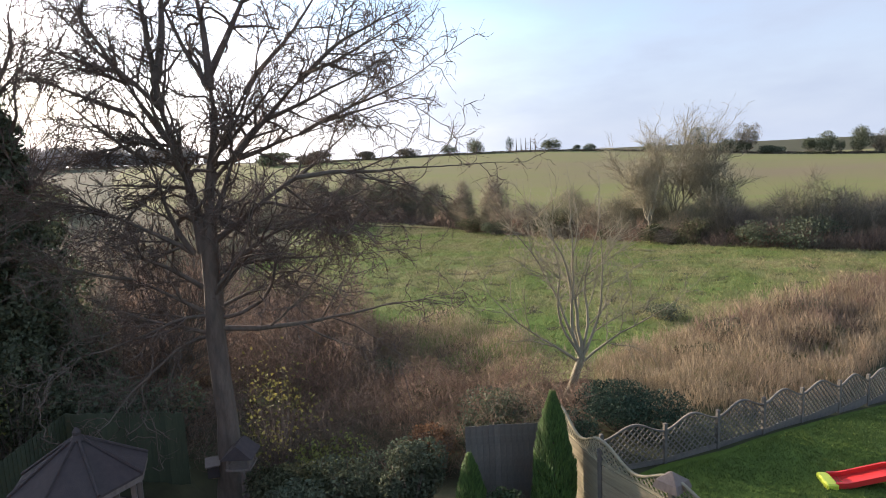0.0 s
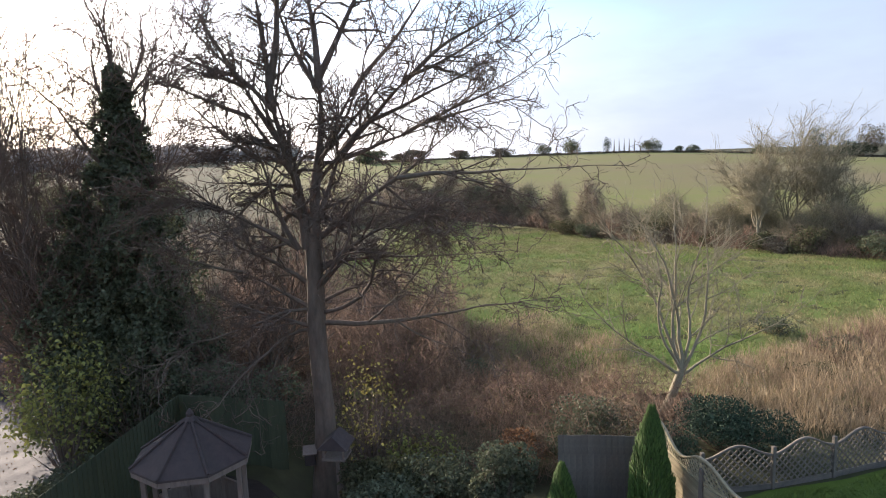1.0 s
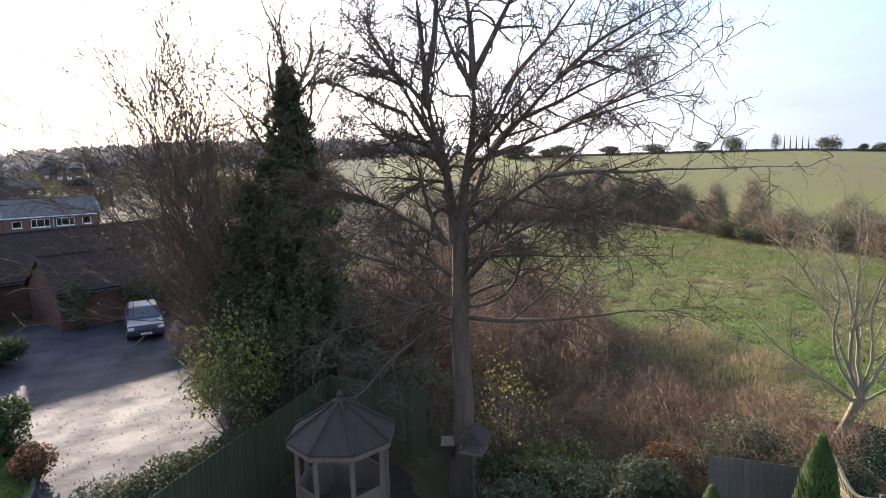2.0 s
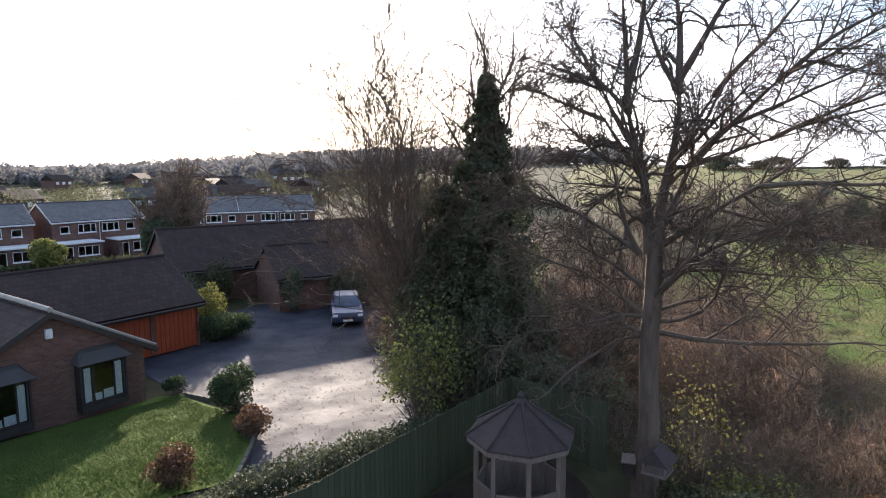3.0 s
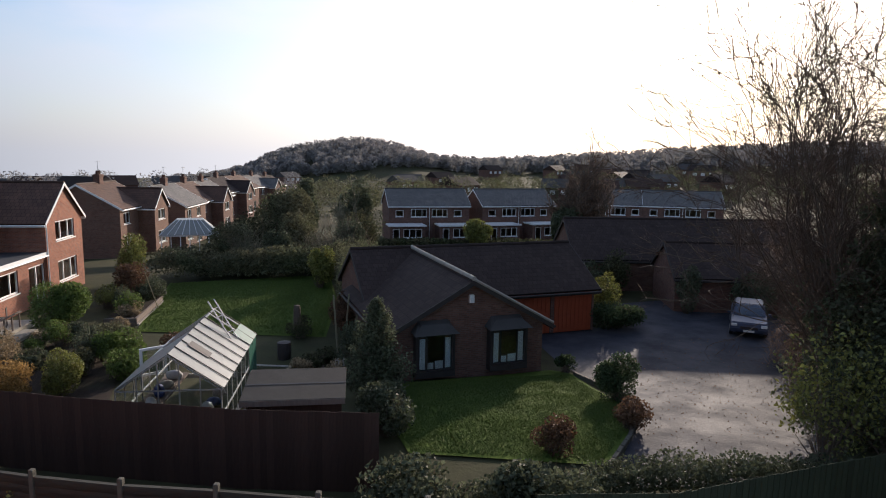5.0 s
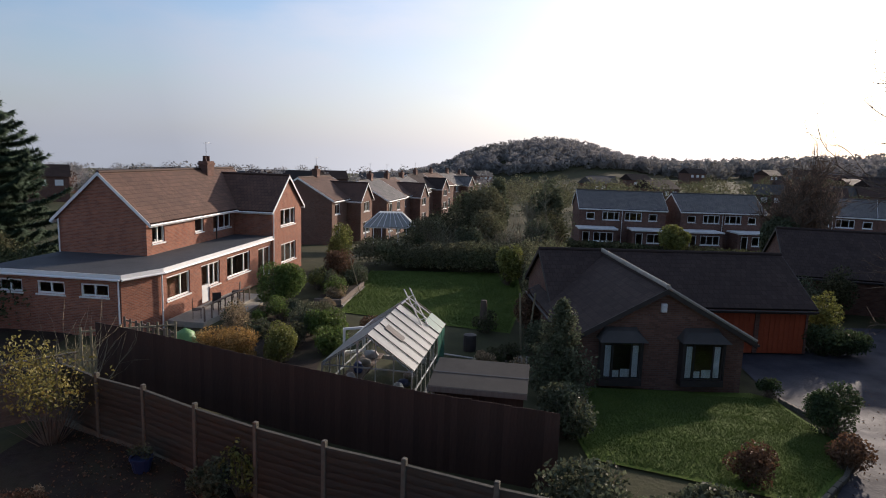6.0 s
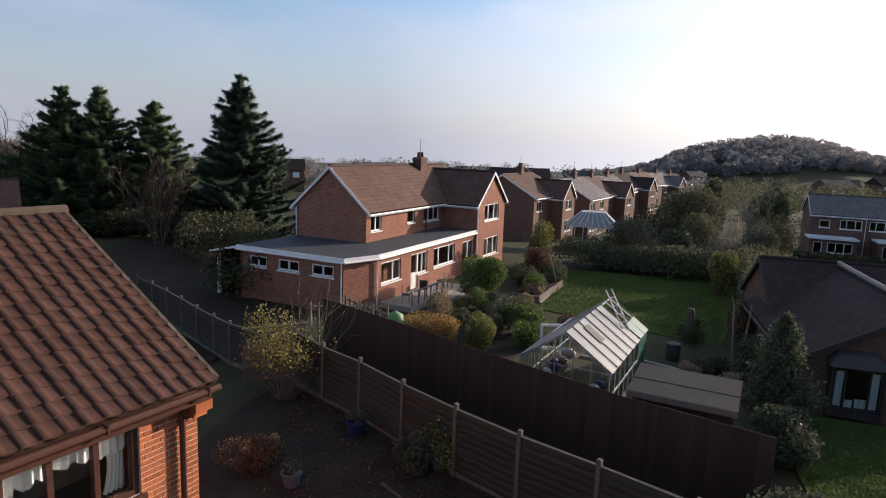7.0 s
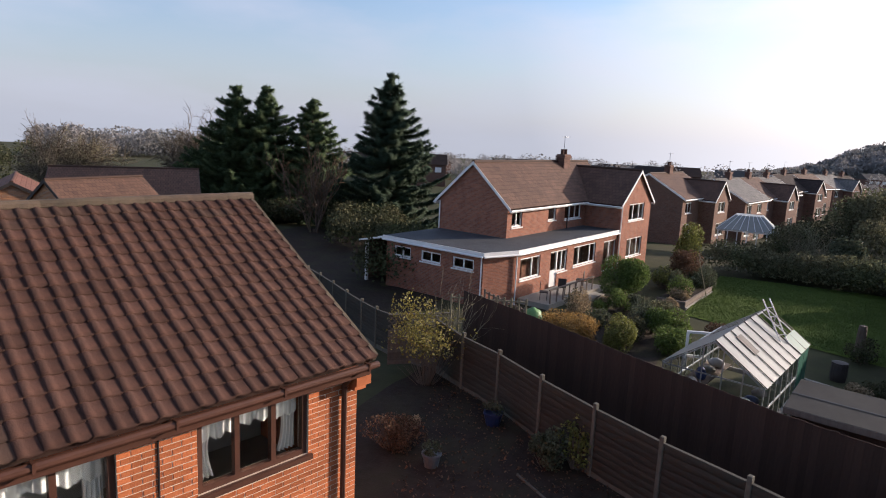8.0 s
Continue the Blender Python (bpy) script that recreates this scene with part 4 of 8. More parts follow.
far_bungalow("bungalow", pose(-51.0, 24.0, -1.9, 0, 0, 55), 11.0, 8, 3.4, 5.6, M_BROWNBRICK, M_ROOFBROWN, "brown house with a long dark tiled roof")

# ---- the near house ----


def near_house():
    m = pose(-7.5, -2.6, -0.15, 0, 0, 78.7)
    h = thing("brick_house", m, "new red brick house with brown windows and rolled concrete roof tiles", "house")
    W, eave, run, rise = 6.1, 4.6, 3.36, 1.88
    holes = [(6.6, 8.16, 3.44, 4.38), (3.9, 5.70, 3.44, 4.38), (0.8, 2.4, 3.44, 4.38)]
    wf = part("wall", opened_wall(9.0, 4.62, holes, 0.25), M_MORTAR, h)
    wb = part("wall", boxes((0, 9.0, W - 0.25, W, 0, 4.62)), M_NEARBRICK, h)
    for x in (0, 8.75):
        part("wall", boxes((x, x + 0.25, 0.25, W - 0.25, 0, 4.62)), M_NEARBRICK, h)
        part("gable", solid([(xx, y, z) for xx in (x, x + 0.25) for y, z in ((0.02, 4.63), (W - 0.02, 4.63), (W / 2, 6.30))], [(0, 1, 2), (5, 4, 3), (0, 3, 4, 1), (1, 4, 5, 2), (2, 5, 3, 0)]), M_NEARBRICK, h)
    part("floor", boxes((0.25, 8.75, 0.25, W - 0.25, 2.5, 2.7)), M_STONE, h)
    # added pale wall near the windows, catching skylight so the room isn't black
    part("partition", boxes((0.26, 8.74, 2.2, 2.3, 2.7, 4.5)), M_NET, h, "pale wall added behind the windows to lighten the room")
    part("ceiling", boxes((0.25, 8.75, 0.25, W - 0.25, 4.5, 4.6)), M_WHITE, h)
    for x0, x1, z0, z1 in holes:
        w = window(h, pose(x0, 0, z0), x1 - x0, z1 - z0, (0.34, 0.67), M_BROWNUPVC, bar=0.075, deep=0.09, back=0.03)
        curtains(w, x1 - x0, z1 - z0)
    # roof body under the tiles
    y0, z0 = -0.3, 4.73
    for a, b, c, d in (((-0.05, y0, z0), (9.08, y0, z0), (9.08, y0 + run, z0 + rise), (-0.05, y0 + run, z0 + rise)),
                       ((9.08, y0 + 2 * run, z0), (-0.05, y0 + 2 * run, z0), (-0.05, y0 + run, z0 + rise), (9.08, y0 + run, z0 + rise))):
        roof = part("roof", slab(a, b, c, d, 0.12), M_TILE, h)
    front_roof = [o for o in h.children if o.name.startswith("roof")][0]
    part("fascia", boxes((0, 9.02, -0.27, -0.24, 4.45, 4.62)), M_BROWNUPVC, h)
    part("soffit", boxes((0, 9.02, -0.24, 0.0, 4.46, 4.48)), M_BROWNUPVC, h)
    bm = bmesh.new()
    rod(bm, (0, -0.33, 4.60), (9.1, -0.33, 4.60), 0.05, sides=10)
    g = part("gutter", bm, M_BROWNUPVC, h, "brown half-round plastic gutter")
    for k in range(6):
        part("bracket", boxes((8.9 - k * 1.35, 8.93 - k * 1.35, -0.385, -0.27, 4.545, 4.655)), M_BROWNUPVC, g)
    bm = bmesh.new()
    rod(bm, (8.72, -0.30, 4.58), (8.72, -0.07, 4.3), 0.04)
    rod(bm, (8.72, -0.07, 4.3), (8.72, -0.07, 0.1), 0.04)
    part("drainpipe", bm, M_BROWNUPVC, h, "brown plastic drainpipe")
    bm = bmesh.new()
    rod(bm, (6.15, -0.012, 4.5), (6.12, -0.012, 0.2), 0.012, sides=5)
    part("cable", bm, M_DARKTRIM, h)
    # corbelled brick foot of the verge
    part("corbel", boxes((8.8, 9.06, -0.24, -0.002, 4.30, 4.44), (8.85, 9.05, -0.14, -0.002, 4.2, 4.298)), M_NEARBRICK, h)
    return h, wf, front_roof, holes, (y0, z0, run, rise)


def curtains(w, ww, hh):
    """Net curtain with a scalloped hem and gathered side drapes, hung inside the glass."""
    n = 64
    V, y = [], 0.2
    for k in range(n + 1):
        f = k / n
        drop = 0.30 + 0.07 * abs(math.sin(f * math.pi * 7)) + 0.03 * math.sin(f * 9)
        yy = y + 0.018 * math.sin(f * 95)
        V += [(0.05 + f * (ww - 0.1), yy, hh - 0.05), (0.05 + f * (ww - 0.1), yy, hh - drop)]
    i = np.arange(n)[:, None] * 2
    obj("curtain", mesh_np("curtain", V, i + [0, 1, 3, 2]), M_NET, w, "white scalloped net pelmet")
    for x0, s in ((0.06, 1), (ww - 0.06, -1)):
        V = []
        for k in range(25):
            f = k / 24
            for j in range(9):
                t = j / 8
                wide = 0.30 * (1 - 0.35 * math.sin(t * math.pi * 0.9))
                V.append((x0 + s * f * wide, y + 0.05 + 0.03 * math.sin(f * 26), hh * (1 - t) + 0.05 * t))
        i = (np.arange(24)[:, None] * 9 + np.arange(8)).reshape(-1, 1)
        obj("drape", mesh_np("drape", V, i + [0, 1, 10, 9]), M_NET, w, "white gathered drape")


NEAR, NEAR_WALL, NEAR_ROOF, NEAR_HOLES, NEAR_SLOPE = near_house()

# ---- fences ----


def line_points(pts, step):
    """Points along a line at an even step."""
    out, left = [], 0.0
    for p, q in zip(pts, pts[1:]):
        p, q = Vector(p), Vector(q)
        n = max(1, round((q - p).length / step))
        out += [p.lerp(q, k / n) for k in range(n)]
    return out + [Vector(pts[-1])]


def turn_to(p, q, z=None):
    return pose(p[0], p[1], gz(p[0], p[1]) if z is None else z, 0, 0, math.degrees(math.atan2(q[1] - p[1], q[0] - p[0])))


def concrete_post_fence(pts, label, height=1.72, level=None, slats=9):
    """Concrete posts, a gravel board and a panel of overlapping wavy boards in every bay."""
    f = thing("panel_fence", pose(0, 0, 0), label, "fence")
    post = None
    rng = np.random.default_rng(5)
    for k, p in enumerate(pts):
        z = (gz(p[0], p[1]) if level is None else level)
        q = pts[min(k + 1, len(pts) - 1)] if k < len(pts) - 1 else p + (p - pts[k - 1])
        m = turn_to(p, q, z)
        if post is None:
            post = part("post", boxes((-0.05, 0.05, -0.055, 0.055, -0.3, height + 0.13), bevel=0.012), M_CONCRETE, f)
            post.matrix_basis = m
        else:
            obj("post", post.data, M_CONCRETE, f).matrix_basis = m
        if k == len(pts) - 1:
            break
        L = (q - p).length
        z2 = (gz(q[0], q[1]) if level is None else level) - z
        shear = Matrix(((1, 0, 0, 0), (0, 1, 0, 0), (z2 / L, 0, 1, 0), (0, 0, 0, 1)))
        g = part("gravel_board", boxes((0.05, L - 0.05, -0.025, 0.025, -0.1, 0.2)), M_CONCRETE, f)
        g.matrix_basis = m
        g.data.transform(shear)
        pan = part("panel", boxes((0.055, L - 0.055, 0.012, 0.028, 0.21, height - 0.05)), M_FENCEWOOD, f)
        pan.matrix_basis = m
        pan.data.transform(shear)
        for s in range(slats):
            h = (height - 0.22) / slats
            z0 = 0.2 + s * h
            n = 8
            V = []
            ph = rng.uniform(0, 6)
            for j in range(n + 1):
                x = 0.055 + (L - 0.11) * j / n
                w = 0.012 * math.sin(ph + j * 1.3) + rng.normal() * 0.004
                V += [(x, -0.032, z0 + w), (x, 0.0, z0 + h + 0.02), (x, 0.012, z0 + h + 0.02), (x, -0.012, z0 + w)]
            i = np.arange(n)[:, None] * 4
            F = np.concatenate([i + [0, 4, 5, 1], i + [3, 2, 6, 7], i + [0, 3, 7, 4]])
            o = obj("slat", mesh_np("slat", V, F), M_FENCEWOOD, pan)
            o.data.transform(shear)
        cap = part("capping", boxes((0.052, L - 0.052, -0.04, 0.04, height - 0.045, height + 0.0)), M_FENCEWOOD, pan)
        cap.data.transform(shear)
    return f


near_line = [Vector(p) for p in ((-10.8, 16.5), (-9.2, 15.5), (-7.63, 14.8), (-5.92, 13.8), (-4.22, 12.92), (-2.56, 12.17), (-0.86, 11.55), (0.9, 10.82), (2.75, 10.2), (4.6, 9.6))]
concrete_post_fence(near_line, "weathered brown panel fence between pale concrete posts", level=0.0)
concrete_post_fence([Vector(p) for p in ((-24.6, 23.9), (-23.0, 23.2), (-21.4, 22.4), (-19.8, 21.55), (-18.2, 20.65), (-16.6, 19.75), (-15.0, 18.7), (-13.3, 17.7), (-11.2, 16.85))],
                    "weathered panel fence between pale concrete posts beside a yard", height=1.6)


def board_fence(name, pts, m, label, height, width=0.11, post_m=None, level=None):
    """Upright boards, overlapping, on two rails, with posts behind."""
    f = thing(name, pose(0, 0, 0), label, "fence")
    mesh = None
    n = 0
    rng = np.random.default_rng(8)
    for p, q in zip(pts, pts[1:]):
        p, q = Vector(p), Vector(q)
        L = (q - p).length
        k = int(L / width)
        for j in range(k):
            c = p.lerp(q, (j + 0.5) / k)
            z = (gz(c.x, c.y) if level is None else level)
            mm = turn_to(c, c + (q - p), z + rng.normal() * 0.006) @ pose(0, 0, 0, 0, 0, 7 + rng.normal())
            if mesh is None:
                o = part("board", boxes((-width * 0.56, width * 0.56, -0.008, 0.008, -0.05, height), bevel=0.003), m, f)
                mesh = o.data
            else:
                o = obj("board", mesh, m, f)
            o.matrix_basis = mm
        for z0 in (0.35, height - 0.35):
            za, zb = (gz(p.x, p.y), gz(q.x, q.y)) if level is None else (level, level)
            bm = bmesh.new()
            rod(bm, (p.x, p.y, za + z0), (q.x, q.y, zb + z0), 0.035, sides=4)
            r = part("rail", bm, post_m or m, f)
            d = (q - p).normalized()
            r.location = (-d.y * 0.05, d.x * 0.05, 0)
    return f


board_fence("brown_fence", [(-11.7, 19.8), (-8.2, 18.25), (-4.4, 16.4), (-0.6, 14.75), (2.5, 13.8)], M_BROWNFENCE, "tall dark brown stained close-board fence", 1.95, 0.16, level=0.0)
board_fence("green_fence", [(4.7, 9.88), (7.2, 9.3), (15.0, 9.75), (14.75, 6.7)], M_GREENFENCE, "green mossy close-board fence round a corner", 1.8, 0.15, level=0.0)
board_fence("dark_fence", [(13.3, -0.1), (13.35, -1.75)], M_LATTICE, "dark weathered board fence beside a conifer", 1.8, 0.12)


def wave(x, L, low, high):
    return low + (high - low) * (0.5 - 0.5 * math.cos(2 * math.pi * x / L))


def lattice_panel(parent, m, L, z0, top, mat_, pitch=0.13, solid_to=0.0, thick=0.018, shape=None):
    """A framed diagonal lattice between z0 and a waved top rail; solid boards below."""
    shape = shape or (lambda x: top)
    panel = part("panel", boxes((0, L, -0.02, 0.02, z0, z0 + 0.05)), mat_, parent)
    panel.matrix_basis = m
    n = 16
    V = []
    for k in range(n + 1):
        x = L * k / n
        z = shape(x)
        V += [(x, -0.03, z - 0.045), (x, 0.03, z - 0.045), (x, 0.03, z), (x, -0.03, z)]
    i = np.arange(n)[:, None] * 4
    F = np.concatenate([i + [a, b, 4 + b, 4 + a] for a, b in ((0, 1), (1, 2), (2, 3), (3, 0))])
    obj("top_rail", mesh_np("top_rail", V, F), mat_, panel)
    for s in (1, -1):
        c = -top
        while c < L + top:
            # a slat along z = z0 + s * (x - c)
            xs = [x for x in np.linspace(0, L, 60) if z0 + 0.03 < z0 + s * (x - c) < shape(x) - 0.03]
            if len(xs) > 2:
                x0, x1 = xs[0], xs[-1]
                a, b = Vector((x0, s * thick * 0.5, z0 + s * (x0 - c))), Vector((x1, s * thick * 0.5, z0 + s * (x1 - c)))
                d = (b - a).normalized()
                w = Vector((-d.z, 0, d.x)) * 0.016
                t = Vector((0, thick * 0.45, 0))
                part("slat", solid([a - w - t, b - w - t, b + w - t, a + w - t, a - w + t, b - w + t, b + w + t, a + w + t],
                                   [(0, 1, 2, 3), (7, 6, 5, 4), (0, 4, 5, 1), (1, 5, 6, 2), (2, 6, 7, 3), (3, 7, 4, 0)]), mat_, panel)
            c += pitch * 1.414
    return panel


def low_lattice_fence():
    f = thing("lattice_fence", pose(0, 0, 0), "low grey lattice fence with waved tops along the lawn", "fence")
    pts = [(14.3, -3.3), (14.75, -4.95), (15.4, -6.5), (16.15, -8.02), (17.0, -9.5), (18.0, -11.15), (19.0, -12.65), (20.0, -14.2)]
    for k, (p, q) in enumerate(zip(pts, pts[1:])):
        p, q = Vector(p), Vector(q)
        L = (q - p).length
        z = gz(p.x, p.y)
        m = turn_to(p, q, z)
        dz = gz(q.x, q.y) - z
        part("post", boxes((-0.045, 0.045, -0.045, 0.045, -0.1, 1.02), bevel=0.01), M_LATTICE, f).matrix_basis = m
        part("gravel_board", boxes((0.05, L - 0.05, -0.015, 0.015, -0.15, 0.075)), M_LATTICE, f).matrix_basis = m
        lattice_panel(f, m, L, 0.08, 1.1, M_LATTICE, 0.12, shape=lambda x, L=L, dz=dz: wave(x, L, 0.85, 1.12) + dz * x / L)
    return f


def trellis_fence():
    f = thing("trellis_fence", pose(0, 0, 0), "pale boarded fence with a waved lattice top", "fence")
    pts = [(13.8, -2.27), (12.05, -2.75), (10.5, -3.62), (9.1, -4.75), (7.7, -6.0)]
    for k, (p, q) in enumerate(zip(pts, pts[1:])):
        p, q = Vector(p), Vector(q)
        L = (q - p).length
        m = turn_to(p, q, 0.0)
        part("post", boxes((-0.05, 0.05, -0.05, 0.05, -0.1, 1.78), bevel=0.01), M_LATTICE, f).matrix_basis = m
        if k == 2:
            c = part("post_cap", solid([(x, y, 1.93) for x, y in ((-0.2, -0.2), (0.2, -0.2), (0.2, 0.2), (-0.2, 0.2))] + [(x, y, 1.80) for x, y in ((-0.24, -0.24), (0.24, -0.24), (0.24, 0.24), (-0.24, 0.24))] + [(0, 0, 2.08)],
                                         [(4, 5, 6, 7), (0, 1, 5, 4), (1, 2, 6, 5), (2, 3, 7, 6), (3, 0, 4, 7), (0, 1, 8), (1, 2, 8), (2, 3, 8), (3, 0, 8)]), M_GAZWOOD, f, "small pitched wooden cap")
            c.matrix_basis = m
        for j in range(9):
            b = part("board", boxes((0.05, L - 0.05, -0.014 + 0.005 * (j % 2), 0.014 + 0.005 * (j % 2), 0.05 + j * 0.155, 0.05 + (j + 1) * 0.155 - 0.006)), M_PALEFENCE, f)
            b.matrix_basis = m
        lattice_panel(f, m, L, 1.47, 1.8, M_PALEFENCE, 0.085, shape=lambda x, L=L: wave(x + L / 2, L, 1.66, 1.98))
    return f


low_lattice_fence()
trellis_fence()

# ---- garden buildings ----


def gazebo():
    m = pose(11.55, 7.3, 0, 0, 0, 20)
    g = thing("gazebo", m, "octagonal wooden summerhouse with a dark felt roof", "gazebo")
    R, H = 0.98, 1.95
    c = [(math.cos(radians(22.5 + 45 * k)), math.sin(radians(22.5 + 45 * k))) for k in range(8)]
    part("deck", solid([(x * (R + 0.1), y * (R + 0.1), z) for z in (0, 0.14) for x, y in c], [tuple(range(8))[::-1], tuple(range(8, 16)), *[(k, (k + 1) % 8, 8 + (k + 1) % 8, 8 + k) for k in range(8)]]), M_GAZWOOD, g)
    for k in range(8):
        (x0, y0), (x1, y1) = c[k], c[(k + 1) % 8]
        bm = bmesh.new()
        rod(bm, (x0 * R, y0 * R, 0.14), (x0 * R, y0 * R, H), 0.065, sides=4)
        part("post", bm, M_GAZWOOD, g)
        Ro, Ri, z = R + 0.22, 0.12, 0.70
        part("roof_panel", solid([(x0 * Ro, y0 * Ro, H), (x1 * Ro, y1 * Ro, H), (x1 * Ri, y1 * Ri, H + z), (x0 * Ri, y0 * Ri, H + z),
                                  (x0 * Ro, y0 * Ro, H - 0.04), (x1 * Ro, y1 * Ro, H - 0.04), (x1 * Ri, y1 * Ri, H + z - 0.04), (x0 * Ri, y0 * Ri, H + z - 0.04)],
                                 [(0, 1, 2, 3), (7, 6, 5, 4), (0, 4, 5, 1), (1, 5, 6, 2), (2, 6, 7, 3), (3, 7, 4, 0)]), M_GAZEBO, g)
        bm = bmesh.new()
        rod(bm, (x0 * Ro, y0 * Ro, H + 0.02), (x0 * Ri, y0 * Ri, H + z + 0.02), 0.035, sides=5)
        part("hip", bm, M_GAZEBO, g)
        a, b = Vector((x0 * (Ro - 0.03), y0 * (Ro - 0.03), 0)), Vector((x1 * (Ro - 0.03), y1 * (Ro - 0.03), 0))
        f = part("fascia", boxes((0, (b - a).length, -0.015, 0.015, H - 0.15, H - 0.045)), M_GAZWOOD, g)
        f.matrix_basis = pose(a.x, a.y, 0, 0, 0, math.degrees(math.atan2(b.y - a.y, b.x - a.x)))
        if k not in (5,):
            a, b = Vector((x0 * R, y0 * R, 0)), Vector((x1 * R, y1 * R, 0))
            mm = pose(a.x, a.y, 0, 0, 0, math.degrees(math.atan2(b.y - a.y, b.x - a.x)))
            w = part("side_panel", boxes((0.06, (b - a).length - 0.06, -0.02, 0.02, 0.14, 0.85)), M_GAZWOOD, g)
            w.matrix_basis = mm
            rail = part("rail", boxes((0.06, (b - a).length - 0.06, -0.03, 0.03, 0.852, 0.92)), M_GAZWOOD, g)
            rail.matrix_basis = mm
    part("finial", lathe([(0.15, H + 0.64), (0.15, H + 0.72), (0.07, H + 0.80), (0.08, H + 0.86), (0.02, H + 0.95)], 8), M_GAZEBO, g)
    return g


gazebo()


def greenhouse():
    # x along the ridge, away from the near gable; y across to the left
    p, q = Vector((-1.2, 18.2)), Vector((-0.44, 23.14))
    m = turn_to(p, q, -0.33)
    g = thing("greenhouse", m, "aluminium greenhouse with pale roof sheets, half of them missing", "greenhouse")
    L, W, E, A = 5.5, 2.84, 1.55, 2.55
    def bar(a, b, r=0.022, name="glazing_bar"):
        bm = bmesh.new()
        rod(bm, a, b, r, sides=4)
        return part(name, bm, M_ALU, g)
    part("base", opened_plinth(L, W), M_STONE, g)
    for x in np.linspace(0, L, 9):
        for y in (0, W):
            bar((x, y, 0.15), (x, y, E))
            bar((x, y, E), (x, W / 2, A))
    for z, y in ((E, 0), (E, W), (A, W / 2), (0.8, 0), (0.8, W)):
        bar((0, y, z), (L, y, z), 0.03, "rail")
    for x in (0, L):
        bar((x, 0, E), (x, W, E), 0.025, "rail")
        for y in np.linspace(0, W, 6)[1:-1]:
            top = E + (A - E) * (1 - abs(y - W / 2) / (W / 2))
            bar((x, y, 0.15), (x, y, top))
    for x0, x1 in zip(np.linspace(0, L, 9), np.linspace(0, L, 9)[1:]):
        k = round(x0 / (L / 8))
        for y in (0, W):
            part("pane", boxes((x0 + 0.02, x1 - 0.02, y - 0.003, y + 0.003, 0.2, E - 0.02)), M_GLASS, g)
        if k < 6:
            a, b = (x0 + 0.01, -0.06, E + 0.02), (x1 - 0.01, -0.06, E + 0.02)
            part("roof_sheet", slab(a, b, (x1 - 0.01, W / 2, A + 0.05), (x0 + 0.01, W / 2, A + 0.05), 0.012), M_POLY, g, "pale translucent roof sheet")
        if k < 4:
            part("roof_sheet", slab((x1 - 0.01, W + 0.06, E + 0.02), (x0 + 0.01, W + 0.06, E + 0.02), (x0 + 0.01, W / 2, A + 0.05), (x1 - 0.01, W / 2, A + 0.05), 0.012), M_POLY, g, "pale translucent roof sheet")
    for k in range(9):
        bm = bmesh.new()
        x = L * k / 8
        rod(bm, (x, -0.07, E + 0.045), (x, W / 2, A + 0.075), 0.016, sides=4)
        part("roof_bar", bm, M_DARKTRIM, g)
    part("roof_vent", slab((1.25, 0.62, E + 0.53), (1.7, 0.62, E + 0.53), (1.7, 1.2, A - 0.06), (1.25, 1.2, A - 0.06), 0.02), M_DARKTRIM, g, "open dark roof vent")
    green = mat("green_sheet", (0.02, 0.13, 0.09), (0.015, 0.09, 0.065), scale=3, rough=0.4, bump=0.05, spec=0.4)
    for k in (6, 7):
        x0, x1 = L * k / 8 + 0.02, L * (k + 1) / 8 - 0.02
        part("roof_sheet", slab((x0, -0.06, E + 0.05), (x1, -0.06, E + 0.05), (x1, 0.5, E + 0.46), (x0, 0.5, E + 0.46), 0.02), green, g, "green plastic sheet low on the roof")
        part("side_sheet", boxes((x0, x1, -0.025, -0.01, 0.2, E - 0.05)), green, g)
    part("bench", boxes((0.3, 3.8, 1.9, 2.6, 0.75, 0.80)), M_GAZWOOD, g, "wooden staging")
    blue_ = mat("blue_sacking", (0.05, 0.08, 0.22), (0.035, 0.055, 0.15), scale=8, rough=0.6, bump=0.4, fine=12)
    sack = mat("white_sacking", (0.55, 0.55, 0.55), (0.42, 0.42, 0.43), scale=8, rough=0.7, bump=0.4, fine=12)
    rng_ = np.random.default_rng(88)
    for k in range(9):
        m_ = (blue_, sack, M_STONE)[k % 3]
        bm = lathe([(0.02, 0.0), (0.2, 0.02), (0.24, 0.14), (0.16, 0.28), (0.02, 0.33)], 9)
        bmesh.ops.scale(bm, vec=(rng_.uniform(0.7, 1.5), rng_.uniform(0.6, 1.1), rng_.uniform(0.6, 1.2)), verts=list(bm.verts))
        o = part("sack", bm, m_, smooth=True, label="slumped plastic sack in the greenhouse" if k % 3 else "blue slumped plastic sack in the greenhouse", category="sack", group="sacks in the greenhouse")
        on = k % 2
        o.matrix_world = m @ pose(0.5 + k * 0.38, 2.2 if on else 0.9, 0.80 if on else 0.02, 0, 0, rng_.uniform(0, 90))
    for y0, y1 in ((0.05, 0.9), (0.95, 1.45), (2.1, 2.75)):
        part("pane", boxes((-0.003, 0.003, y0, y1, 0.2, E)), M_GLASS, g)
    return g


def opened_plinth(L, W):
    return boxes((-0.05, L + 0.05, -0.06, 0.06, 0, 0.15), (-0.05, L + 0.05, W - 0.06, W + 0.06, 0, 0.15), (-0.06, 0.06, 0.06, W - 0.06, 0, 0.15), (L - 0.06, L + 0.06, 0.06, W - 0.06, 0, 0.15))


greenhouse()


